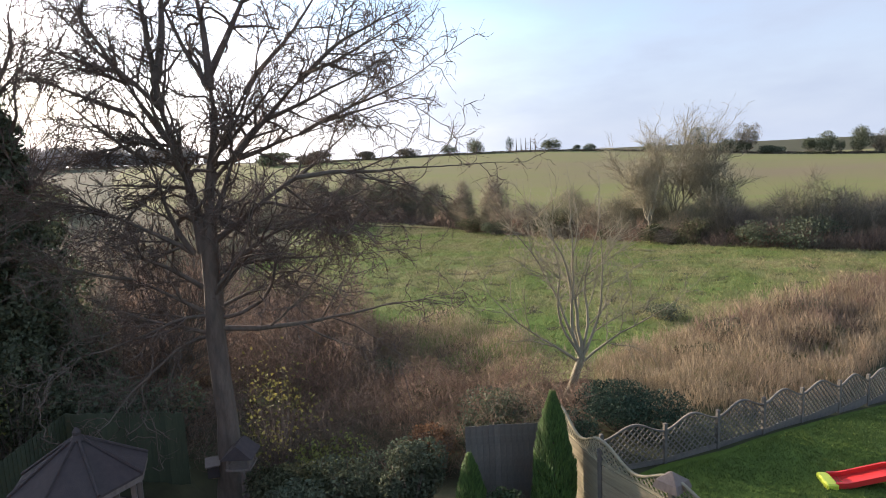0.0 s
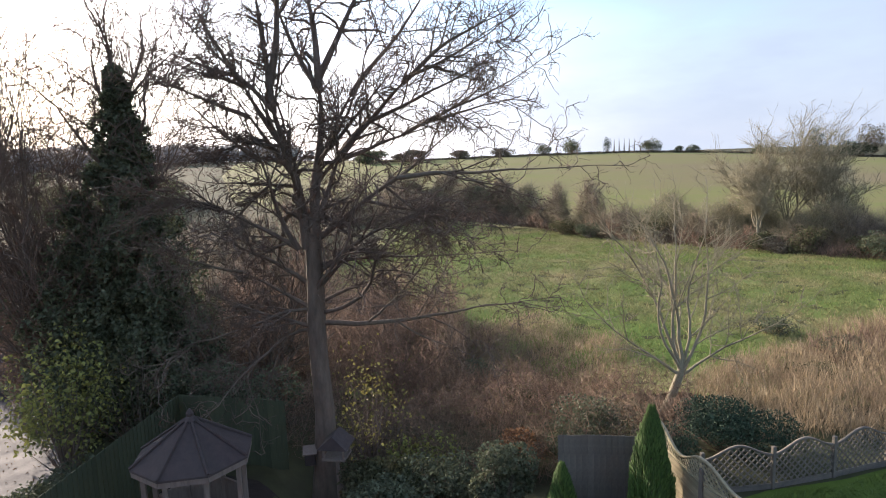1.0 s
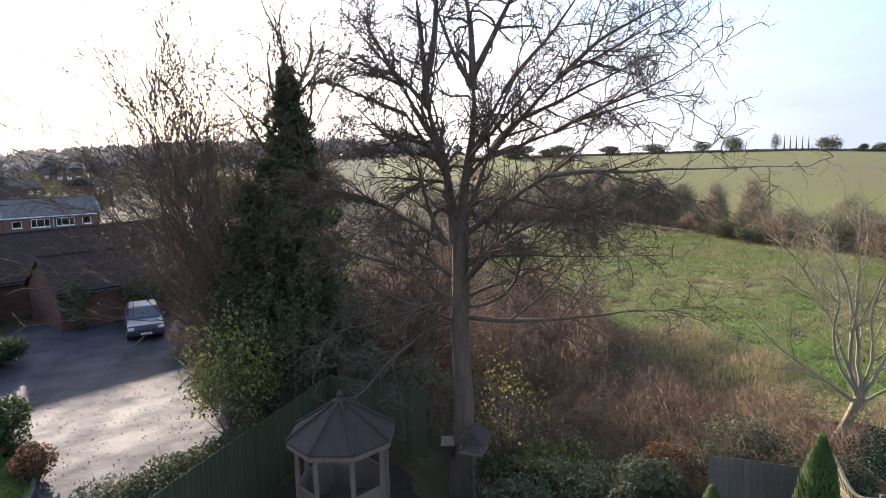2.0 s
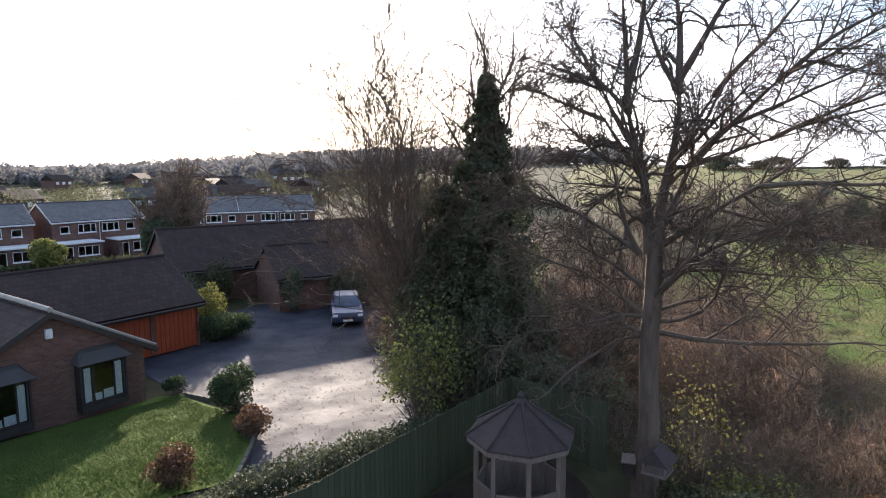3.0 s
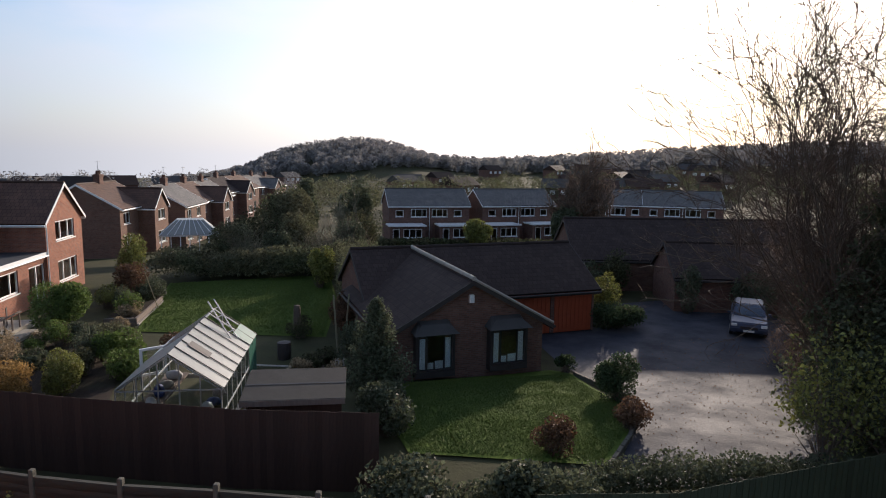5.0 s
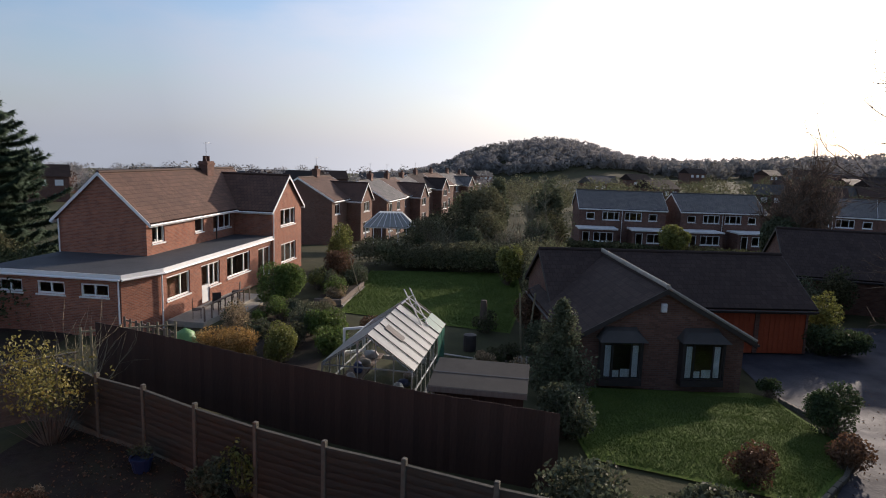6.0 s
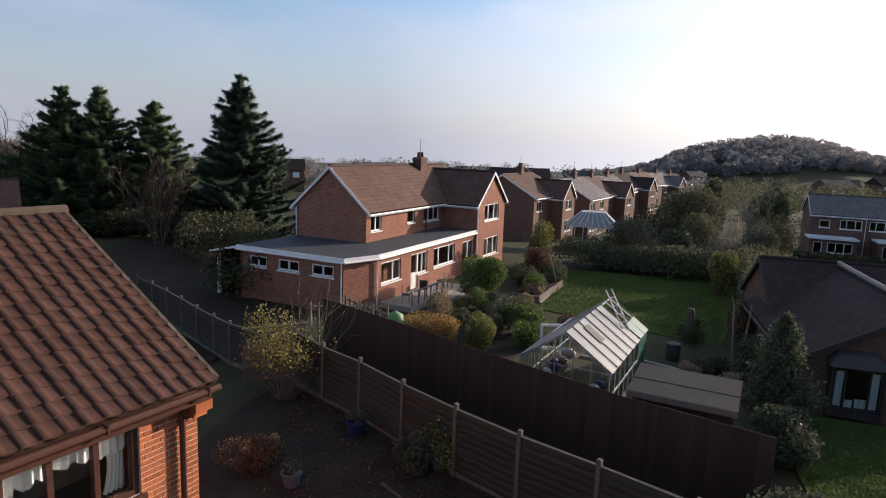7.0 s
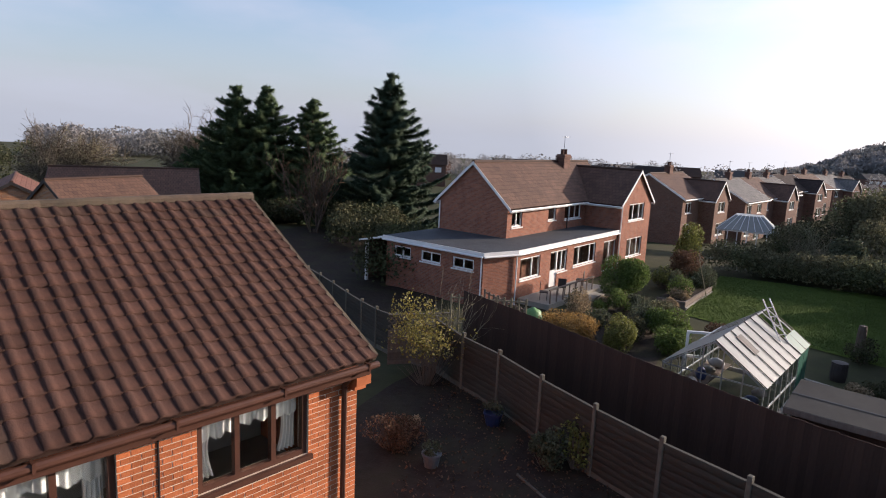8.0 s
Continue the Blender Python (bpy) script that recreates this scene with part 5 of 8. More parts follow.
def shed():
    m = pose(-0.48, 15.62, -0.2, 0, 0, -8)
    s = thing("garden_shed", m, "low wooden shed with a flat grey felt roof", "shed")
    w, d = 2.3, 1.6
    part("body", boxes((0.05, w - 0.05, 0.05, d - 0.05, 0, 1.95)), M_BROWNFENCE, s)
    part("roof", slab((-0.12, -0.12, 2.05), (w + 0.12, -0.12, 2.05), (w + 0.12, d + 0.1, 2.22), (-0.12, d + 0.1, 2.22), 0.07), M_SHEDROOF, s)
    part("felt_strip", slab((-0.13, d * 0.45, 2.142), (w + 0.13, d * 0.45, 2.142), (w + 0.13, d * 0.45 + 0.05, 2.150), (-0.13, d * 0.45 + 0.05, 2.150), 0.006), M_FELT, s)
    part("fascia", boxes((-0.12, w + 0.12, -0.145, -0.122, 1.9, 2.04)), M_GAZWOOD, s)
    for k in range(12):
        part("board", boxes((0.06 + k * 0.19, 0.24 + k * 0.19, 0.03, 0.049, 0.05, 1.9)), M_BROWNFENCE, s)
    part("side_board", boxes((-0.03, 0.03, -0.1, d + 0.05, 0.6, 2.0)), M_STONE, s)
    return s


shed()


def ladder(a, b, wide, label):
    g = thing("ladder", pose(*a), label, "ladder")
    d = Vector(b) - Vector(a)
    s = Vector((d.y, -d.x, 0)).normalized() * wide / 2
    for k in (-1, 1):
        bm = bmesh.new()
        rod(bm, s * k, d + s * k, 0.025, sides=4)
        part("stile", bm, M_ALU, g)
    n = int(d.length / 0.28)
    for k in range(1, n):
        bm = bmesh.new()
        rod(bm, d * (k / n) - s, d * (k / n) + s, 0.016, sides=5)
        part("rung", bm, M_ALU, g)


ladder((-1.0, 22.1, 1.55), (-1.75, 22.5, 2.85), 0.36, "aluminium ladder leaning on the open greenhouse frame")


def car(m):
    c = thing("car", m, "dark blue-grey hatchback parked on the drive", "car")
    paint = mat("car_paint", (0.065, 0.08, 0.13), (0.05, 0.065, 0.105), scale=2, rough=0.4, bump=0, spec=0.4, metal=0.3)
    tyre = mat("tyre", (0.03, 0.03, 0.03), (0.02, 0.02, 0.02), rough=0.9)
    # side outline (x forward), swept across
    def hull(prof, w0, w1, zcut):
        P = [(x, -(w0 if z < zcut else w1), z) for x, z in prof] + [(x, (w0 if z < zcut else w1), z) for x, z in prof]
        n = len(prof)
        bm = solid(P, [tuple(range(n)), tuple(range(n, 2 * n))[::-1], *[(k, n + k, n + (k + 1) % n, (k + 1) % n) for k in range(n)]])
        bmesh.ops.bevel(bm, geom=list(bm.edges), offset=0.045, segments=2, affect="EDGES")
        return bm
    part("body", hull([(-2.0, 0.3), (2.05, 0.3), (2.12, 0.55), (2.0, 0.8), (1.15, 0.95), (-1.95, 1.0), (-2.05, 0.7)], 0.86, 0.82, 0.75), paint, c, smooth=False)
    part("cabin", hull([(-1.9, 0.98), (1.1, 0.95), (0.35, 1.45), (-0.9, 1.5), (-1.75, 1.35)], 0.78, 0.64, 1.2), paint, c)
    part("windscreen", slab((1.09, -0.66, 1.02), (1.09, 0.66, 1.02), (0.46, 0.56, 1.43), (0.46, -0.56, 1.43), 0.01), M_GLASS, c)
    for s in (-1, 1):
        part("side_window", solid([(x, s * y, z) for x, y, z in ((-1.5, 0.795, 1.04), (0.85, 0.795, 1.02), (0.35, 0.70, 1.38), (-1.3, 0.70, 1.38), (-1.5, 0.77, 1.04), (0.85, 0.77, 1.02), (0.35, 0.675, 1.38), (-1.3, 0.675, 1.38))],
                                  [(0, 1, 2, 3), (7, 6, 5, 4), (0, 4, 5, 1), (1, 5, 6, 2), (2, 6, 7, 3), (3, 7, 4, 0)]), M_DARKTRIM, c)
        part("headlight", boxes((2.0, 2.1, s * 0.68 - 0.14, s * 0.68 + 0.14, 0.6, 0.74), bevel=0.02), M_WHITE, c)
        part("mirror", boxes((0.7, 0.85, s * 0.95 - 0.08, s * 0.95 + 0.08, 0.98, 1.1), bevel=0.02), paint, c)
        for x in (-1.3, 1.3):
            bm = bmesh.new()
            rod(bm, (x, s * 0.70, 0.31), (x, s * 0.88, 0.31), 0.31, sides=18)
            t = part("wheel", bm, tyre, c)
            bm = bmesh.new()
            rod(bm, (x, s * 0.88, 0.31), (x, s * 0.892, 0.31), 0.2, sides=14)
            part("rim", bm, M_ALU, t)
    part("grille", boxes((2.06, 2.12, -0.4, 0.4, 0.5, 0.62)), M_DARKTRIM, c)
    part("plate", boxes((2.12, 2.135, -0.26, 0.26, 0.36, 0.46)), M_WHITE, c, "blank pale plate")
    return c


car(turn_to((24.6, 27.2), (21.8, 23.9), gz(24.6, 27.2) + 0.03))


def slide():
    s = thing("play_slide", pose(13.45, -8.2, gz(13.45, -8.2), 0, 0, -98), "small red and lime plastic garden slide", "slide")
    red = mat("red_plastic", (0.6, 0.035, 0.03), (0.5, 0.03, 0.025), scale=2, rough=0.35, bump=0.02)
    lime = mat("lime_plastic", (0.55, 0.62, 0.06), (0.48, 0.55, 0.05), scale=2, rough=0.35, bump=0.02)
    bm = bmesh.new()
    prof = [(0.0, 0.08), (0.25, 0.09), (1.15, 0.34), (1.35, 0.36)]
    for (x0, z0), (x1, z1) in zip(prof, prof[1:]):
        for y0, y1, lift in ((-0.22, 0.22, 0.0), (-0.27, -0.221, 0.1), (0.221, 0.27, 0.1)):
            vs = [bm.verts.new(v) for v in ((x0, y0, z0 - 0.03), (x1, y0, z1 - 0.03), (x1, y1, z1 - 0.03), (x0, y1, z0 - 0.03), (x0, y0, z0 + lift), (x1, y0, z1 + lift), (x1, y1, z1 + lift), (x0, y1, z0 + lift))]
            for f in ((3, 2, 1, 0), (4, 5, 6, 7), (0, 1, 5, 4), (1, 2, 6, 5), (2, 3, 7, 6), (3, 0, 4, 7)):
                bm.faces.new([vs[i] for i in f])
    part("chute", bm, red, s)
    part("foot", boxes((-0.2, 0.05, -0.3, 0.3, 0.0, 0.16), bevel=0.03), lime, s)
    for y in (-0.3, 0.3):
        part("side", solid([(x, y + d, z) for d in (-0.04, 0.04) for x, z in ((1.32, 0), (1.8, 0), (1.68, 0.7), (1.38, 0.7))],
                           [(0, 1, 2, 3), (7, 6, 5, 4), (0, 4, 5, 1), (1, 5, 6, 2), (2, 6, 7, 3), (3, 7, 4, 0)]), lime, s)
    for k in range(3):
        part("step", boxes((1.45 + 0.08 * (2 - k), 1.6 + 0.08 * (2 - k), -0.259, 0.259, 0.14 + 0.17 * k, 0.19 + 0.17 * k)), red, s)


slide()

# ---- trees ----


def bare_tree(name, at, label, trunk, limbs_spec, seed, bark, twig, depth=3, kids=(4, 6), twig_r=0.011, group="", step=0.45, spread=0.8, wander=0.24, up=0.05, category="tree", shrink=0.62, crook=0.0):
    """trunk: points and radii of the stem; limbs_spec: (height or start, direction, length, radius)."""
    rng = np.random.default_rng(seed)
    t = thing(name, pose(*at), label, category, group)
    limbs, twigs = [], []
    for (p, r0), (q, r1) in zip(trunk, trunk[1:]):
        limbs.append((*p, *q, r0, r1))
    chains = []
    for start, way, length, radius, *opt in limbs_spec:
        if start[0] == "on":
            # springs from an earlier limb, at that height
            start = min(chains[start[1]], key=lambda p: abs(p[2] - start[2]))
        elif start[0] == "near":
            # springs from whichever earlier limb passes nearest
            start = min((p for c in chains for p in c), key=lambda p: sum((a - b) ** 2 for a, b in zip(p, start[1])))
        chains.append(grow(rng, start, way, length, radius, opt[0] if opt else depth, limbs, twigs, opt[2] if len(opt) > 2 else wander, opt[1] if len(opt) > 1 else up, kids, spread, shrink, step, twig_r, 0.0, crook))
    obj("trunk", limb_mesh("trunk", limbs, 7), bark, t, smooth=True)
    obj("crown", twig_mesh("crown", twigs), twig, t, "dense bare crooked twigs")
    return t, limbs, twigs


# the large bare tree in the garden; limbs go to the sides as they stand
MAIN = (14.72, 5.68, 0.0)
main_trunk = [((0, 0, -1.1), 0.46), ((0, 0, -0.2), 0.36), ((0.0, -0.02, 0.5), 0.30), ((0.02, -0.05, 1.6), 0.25), ((0.0, 0.0, 2.7), 0.235), ((0.0, 0.02, 3.7), 0.235), ((0.02, -0.02, 4.6), 0.22), ((0.02, -0.03, 5.95), 0.2)]


def across(s, d, u):
    """A direction by its share across the garden, away from it, and up."""
    return (0.38 * s + 0.92 * d, -0.92 * s + 0.38 * d, u)


# boughs: where each starts and ends across the garden and in height, its thickness, and how far it leans away
bough_lines = [
    (-0.1, 5.7, -0.1, 9.4, 0.13, 0), (-0.1, 9.4, -0.5, 12.3, 0.08, 0.1), (-0.1, 9.6, 0.7, 12.6, 0.09, -0.1), (0.1, 5.7, 0.4, 9.8, 0.14, 0), (0.4, 9.8, 0.4, 12.9, 0.09, 0.1),
    (0.4, 9.8, 1.8, 12.4, 0.08, -0.1), (0.2, 7.7, 1.1, 9.6, 0.075, 0.15), (1.0, 9.3, 3.0, 12.3, 0.06, 0.1), (0.0, 6.0, 1.0, 7.9, 0.1, 0), (1.0, 7.9, 2.7, 10.0, 0.085, 0),
    (2.6, 10.0, 4.6, 11.9, 0.06, 0), (1.5, 8.8, 4.2, 9.7, 0.05, -0.2), (2.7, 9.9, 4.9, 10.8, 0.045, 0.2), (0.8, 7.7, 3.0, 8.4, 0.06, 0.1), (2.6, 8.2, 5.6, 9.5, 0.05, 0),
    (3.0, 8.4, 5.1, 8.8, 0.04, -0.2), (0.1, 5.9, 2.4, 7.4, 0.085, 0), (2.4, 7.5, 6.8, 7.6, 0.055, 0.05), (1.6, 7.1, 3.6, 8.3, 0.05, 0.3), (0.0, 5.0, 2.2, 6.6, 0.065, -0.1),
    (2.1, 6.5, 4.5, 7.0, 0.045, 0.2), (0.1, 5.3, 3.4, 5.8, 0.045, -0.2), (0.0, 4.3, 2.9, 5.2, 0.045, 0.15), (-0.0, 4.6, 1.5, 6.2, 0.05, -0.3), (1.3, 6.9, 3.8, 6.2, 0.04, 0.1),
    (-0.1, 5.8, -0.6, 8.3, 0.095, 0), (-0.6, 8.2, -1.7, 9.7, 0.08, 0), (-1.6, 9.7, -2.7, 11.4, 0.06, 0), (-1.7, 9.7, -3.1, 10.1, 0.05, 0.2), (-0.5, 7.5, -1.7, 8.9, 0.075, 0.15),
    (-1.7, 8.8, -3.5, 9.8, 0.055, 0.1), (-0.3, 5.7, -1.8, 7.8, 0.065, -0.2), (-1.8, 7.8, -3.4, 8.8, 0.045, -0.1), (-0.4, 5.5, -2.1, 7.0, 0.06, 0.1), (-2.1, 7.0, -3.8, 7.7, 0.04, 0.1),
    (-0.2, 4.9, -1.9, 6.4, 0.055, -0.15), (-1.9, 6.3, -3.6, 6.8, 0.04, -0.1), (-0.2, 4.3, -1.8, 5.4, 0.05, 0.2), (-1.7, 5.4, -3.5, 5.8, 0.04, 0.1), (-0.2, 3.8, -2.1, 4.6, 0.045, -0.2),
    (-0.2, 9.1, -1.9, 10.9, 0.055, -0.1), (-1.3, 9.4, -2.5, 9.9, 0.04, -0.3), (-0.1, 9.4, -1.2, 12.1, 0.06, 0.2), (-0.3, 7.2, -2.1, 7.3, 0.045, 0.35), (0.4, 8.0, 2.1, 9.7, 0.05, -0.35),
    (-1.1, 8.3, -2.6, 8.1, 0.04, -0.3), (-1.0, 7.1, -2.6, 5.9, 0.035, 0.2), (1.8, 7.0, 2.9, 5.8, 0.035, -0.2),
]
main_limbs = []
for s0, z0, s1, z1, r_, away in bough_lines:
    long_ = math.hypot(s1 - s0, z1 - z0)
    spot = (0.38 * s0, -0.92 * s0, z0)
    main_limbs.append((spot if z0 < 6.2 and abs(s0) < 0.4 else ("near", spot), across(s1 - s0, away * long_, z1 - z0), long_ * 0.9, r_ * 1.15, 3 if r_ < 0.08 else 2, 0.0, 0.055))
main_limbs += [(start, across(*way_), length_, radius_, *rest) for start, way_, length_, radius_, *rest in [
    # the long low bough and lesser ones under the crown
    ((0.05, -0.12, 3.85), (1.0, 0.05, -0.08), 4.6, 0.075, 3, 0.0, 0.05), ((0.05, -0.12, 4.1), (1.0, -0.15, 0.16), 3.4, 0.055, 3, 0.0), ((0, 0.1, 3.7), (-1.0, 0.1, 0.36), 2.8, 0.05, 3, -0.02), ((0.02, 0.0, 4.2), (-0.9, -0.3, 0.3), 2.8, 0.05, 3, -0.01),
    # towards the garden and away from it
    ((0, 0, 4.6), (0.25, -0.8, 0.6), 2.6, 0.06, 3, 0.02), (("on", 0, 7.0), (-0.3, -0.8, 0.7), 2.8, 0.06, 3, 0.02), (("on", 3, 7.8), (0.3, -0.7, 0.8), 2.8, 0.055, 3, 0.02),
    ((0, 0, 4.8), (-0.2, 0.85, 0.6), 3.0, 0.065, 3, 0.02), (("on", 3, 7.0), (0.3, 0.8, 0.65), 2.8, 0.06, 3, 0.02), (("on", 0, 8.0), (-0.2, 0.8, 0.75), 2.8, 0.055, 3, 0.02),
]]
bare_tree("tree", MAIN, "large bare crooked tree with a forked bark-ridged trunk", main_trunk, main_limbs, 11, M_BARK, M_TWIG, kids=(5, 7), twig_r=0.0094, wander=0.15, step=0.28, shrink=0.55, spread=1.0, crook=0.36)
bird = thing("bird_box", pose(14.45, 5.98, 0.3, 0, 0, -70), "small dark wooden bird box strapped to a trunk", "bird box")
part("box", boxes((-0.13, 0.13, -0.13, 0.13, 0, 0.3), bevel=0.01), M_DARKTRIM, bird)
part("lid", slab((-0.17, -0.2, 0.33), (0.17, -0.2, 0.33), (0.17, 0.16, 0.42), (-0.17, 0.16, 0.42), 0.03), M_GAZWOOD, bird)
feeder = thing("bird_table", pose(13.95, 5.1, gz(13.95, 5.1)), "weathered wooden bird table with a pitched roof", "bird table")
bm = bmesh.new()
rod(bm, (0, 0, 0), (0, 0, 1.4), 0.045, sides=6)
part("pole", bm, M_GAZWOOD, feeder)
part("tray", boxes((-0.28, 0.28, -0.28, 0.28, 1.4, 1.45)), M_GAZWOOD, feeder)
for sx in (-0.24, 0.24):
    for sy in (-0.24, 0.24):
        part("corner_post", boxes((sx - 0.02, sx + 0.02, sy - 0.02, sy + 0.02, 1.45, 1.72)), M_GAZWOOD, feeder)
part("roof", solid([(-0.36, -0.36, 1.7), (0.36, -0.36, 1.7), (0.36, 0.36, 1.7), (-0.36, 0.36, 1.7), (-0.3, 0, 2.02), (0.3, 0, 2.02)], [(3, 2, 1, 0), (0, 1, 5, 4), (2, 3, 4, 5), (1, 2, 5), (3, 0, 4)]), M_GAZEBO, feeder)

# the ivy-clad tree behind it, and the fan of bare stems beside that
ivy_at = (18.4, 13.05, gz(18.4, 13.05) + 0.35)
t, _, _ = bare_tree("tree", ivy_at, "tall bare tree wrapped to the top in dark ivy", [((0, 0, -0.2), 0.35), ((0, 0, 4), 0.28), ((0.1, 0, 8), 0.2), ((0.1, 0.1, 11), 0.1)],
                    [((0.1, 0, 9.5), (0.1, -0.35, 1), 2.8, 0.09), ((0.1, 0, 9.0), (0.2, 0.4, 1), 3.0, 0.09), ((0, 0, 8), (-0.2, -0.7, 0.9), 2.9, 0.08), ((0, 0, 7.4), (-0.1, 0.7, 0.9), 3.0, 0.08),
                     ((0, 0, 6.5), (-0.3, -0.8, 0.6), 2.6, 0.07), ((0, 0, 10.6), (0, 0.05, 1), 2.2, 0.07), ((0, 0, 5.5), (-0.3, 0.9, 0.5), 2.6, 0.06), ((0, 0, 9.8), (0.1, -0.8, 0.7), 2.4, 0.06), ((0, 0, 8.8), (0.2, 0.9, 0.6), 2.4, 0.06)], 21, M_BARK, M_TWIG, kids=(4, 6), twig_r=0.011, wander=0.16)
rng = np.random.default_rng(22)


def ivy_column(parent, foot, h, heights, widths, clumps, per):
    """Ivy in hanging clumps round a stem, ragged in outline."""
    z = rng.uniform(0, 1, clumps) ** 0.95 * h
    ang = rng.uniform(0, 2 * math.pi, clumps)
    wide = np.interp(z, heights, widths) * np.clip(rng.normal(0.8, 0.5, clumps), 0.1, 2.3)
    c = np.stack([foot[0] + wide * np.cos(ang), foot[1] + wide * np.sin(ang), z], 1)
    size = rng.uniform(0.5, 1.3, (clumps, 1)) * np.interp(z, heights, np.array(widths) * 0.16 + 0.13)[:, None]
    C = np.repeat(c, per, 0) + sphere_dirs(rng, clumps * per) * rng.uniform(0, 1, (clumps * per, 1)) ** 0.5 * np.repeat(size, per, 0) * [1, 1, 1.5]
    obj("ivy", mesh_np("ivy", *leaf_mesh(rng, C, 0.13)), M_IVY, parent, "thick dark green ivy")


ivy_column(t, (0, 0), 11.0, [0, 2, 4.5, 6.0, 7.2, 8.2, 9.6, 11.0], [1.9, 1.7, 1.35, 1.05, 0.75, 0.58, 0.38, 0.1], 1300, 46)
ivy_column(t, (-0.6, 1.3), 7.2, [0, 3, 5, 6, 7.2], [1.5, 1.3, 1.0, 0.7, 0.2], 420, 40)


def stem_fan(at, n, length, seed, bark, twig, label, lean=0.45, radius=0.07, depth=2, kids=(4, 6), name="tree", toward=None, twig_r=0.011, spread=0.6, category="tree", up=0.09, foot=0.0):
    rng = np.random.default_rng(seed)
    spec = []
    for k in range(n):
        a = rng.uniform(0, 2 * math.pi)
        w = np.array([math.cos(a) * lean, math.sin(a) * lean, 1.0]) * 1.0
        w[:2] *= rng.uniform(0.2, 1.2)
        if toward is not None:
            w[:2] += np.array(toward) * 0.3
        spec.append(((math.cos(a) * 0.25, math.sin(a) * 0.25, foot - 0.1), tuple(w), length * rng.uniform(0.7, 1.1), radius * rng.uniform(0.6, 1.1)))
    return bare_tree(name, at, label, [((0, 0, -0.2), radius * 1.4), ((0, 0, 0.3 + foot), radius * 1.3)], spec, seed + 1, bark, twig, depth=depth, kids=kids, twig_r=twig_r, wander=0.13, up=up, spread=spread, category=category)


frng_ = np.random.default_rng(31)
fan_spec = []
for k in range(26):
    s_, d_ = (k + 0.5) / 26 * 0.66 - 0.08 + frng_.normal() * 0.04, min(0.35, max(-0.12, frng_.normal() * 0.2))
    ln = 10.6 * math.cos(math.atan(max(s_, 0) * 1.1)) * frng_.uniform(0.62, 1.12)
    fan_spec.append(((-0.64 * s_ * 0.4, 0.77 * s_ * 0.4, 0.6), (-0.64 * s_ + 0.77 * d_, 0.77 * s_ + 0.64 * d_, 1.0), ln, 0.05 * frng_.uniform(0.6, 1.2)))
bare_tree("tree", (18.1, 15.1, gz(18.1, 15.1)), "bare many-stemmed tree fanning up beside the drive", [((0, 0, -0.3), 0.3), ((0, 0, 0.8), 0.22)], fan_spec, 32, M_BARK, M_TWIG,
          kids=(6, 8), twig_r=0.010, wander=0.075, up=0.02, spread=0.6, shrink=0.42, step=0.5, crook=0.12)
stem_fan((22.5, 19.8, gz(22.5, 19.8)), 10, 3.8, 33, M_BARK, M_BROWNTWIG, "bare many-stemmed tree among shrubs beside the drive", lean=0.6, radius=0.07, depth=3, kids=(4, 5), twig_r=0.014)
stem_fan((21.0, 10.5, gz(21, 10.5)), 10, 3.8, 35, M_BARK, M_BROWNTWIG, "bare many-stemmed tree in the thicket", lean=0.6, radius=0.07, depth=3, kids=(4, 5), twig_r=0.014)

# the slender pale tree at the edge of the meadow
lone = (18.9, -3.8, gz(18.9, -3.8))
bare_tree("tree", lone, "small bare pale tree with a leaning forked trunk", [((0.3, 0.55, -0.2), 0.15), ((0.15, 0.25, 0.6), 0.13), ((0, 0, 1.5), 0.12)],
          [((0, 0, 1.4), (0.1, 0.36, 1), 3.9, 0.06), ((0, 0, 1.5), (-0.1, -0.12, 1), 4.2, 0.065), ((0, 0, 1.4), (0.1, -0.42, 0.95), 3.7, 0.055), ((0, 0, 1.3), (0.0, 0.75, 0.7), 3.2, 0.05),
           ((0, 0, 1.3), (0.1, -0.8, 0.6), 3.0, 0.045), ((0, 0, 1.5), (0.4, 0.1, 1), 3.8, 0.05), ((0, 0, 1.5), (-0.4, 0.15, 1), 3.8, 0.05), ((0, 0, 1.5), (0, 0.15, 1), 4.2, 0.055), ((0.0, 0.0, 1.5), (0.1, -0.3, 1), 4.0, 0.05)],
          41, M_PALEBARK, M_PALETWIG, depth=3, kids=(5, 6), twig_r=0.0062, wander=0.12, up=0.03, spread=0.95, shrink=0.46, crook=0.12)
# tall bare trees in and behind the hedge
for k, (x, y, hgt) in enumerate(((66.0, -23.6, 8.4), (67.5, -21.0, 5.8), (65.0, -26.4, 5.6), (62.0, -19.5, 4.4))):
    stem_fan((x, y, gz(x, y)), 8, hgt * 0.80, 50 + k, M_PALEBARK, M_PALETWIG, "tall bare pale tree rising from the hedge", lean=0.26, radius=0.10, depth=3, kids=(5, 7), twig_r=0.017, spread=0.5, up=0.04, foot=2.4)
stem_fan((35.6, 66.2, gz(35.6, 66.2)), 14, 6.0, 60, M_BARK, M_BROWNTWIG, "round-headed tree with brown twigs before the houses", lean=0.55, radius=0.14, depth=3, kids=(5, 6), twig_r=0.04)


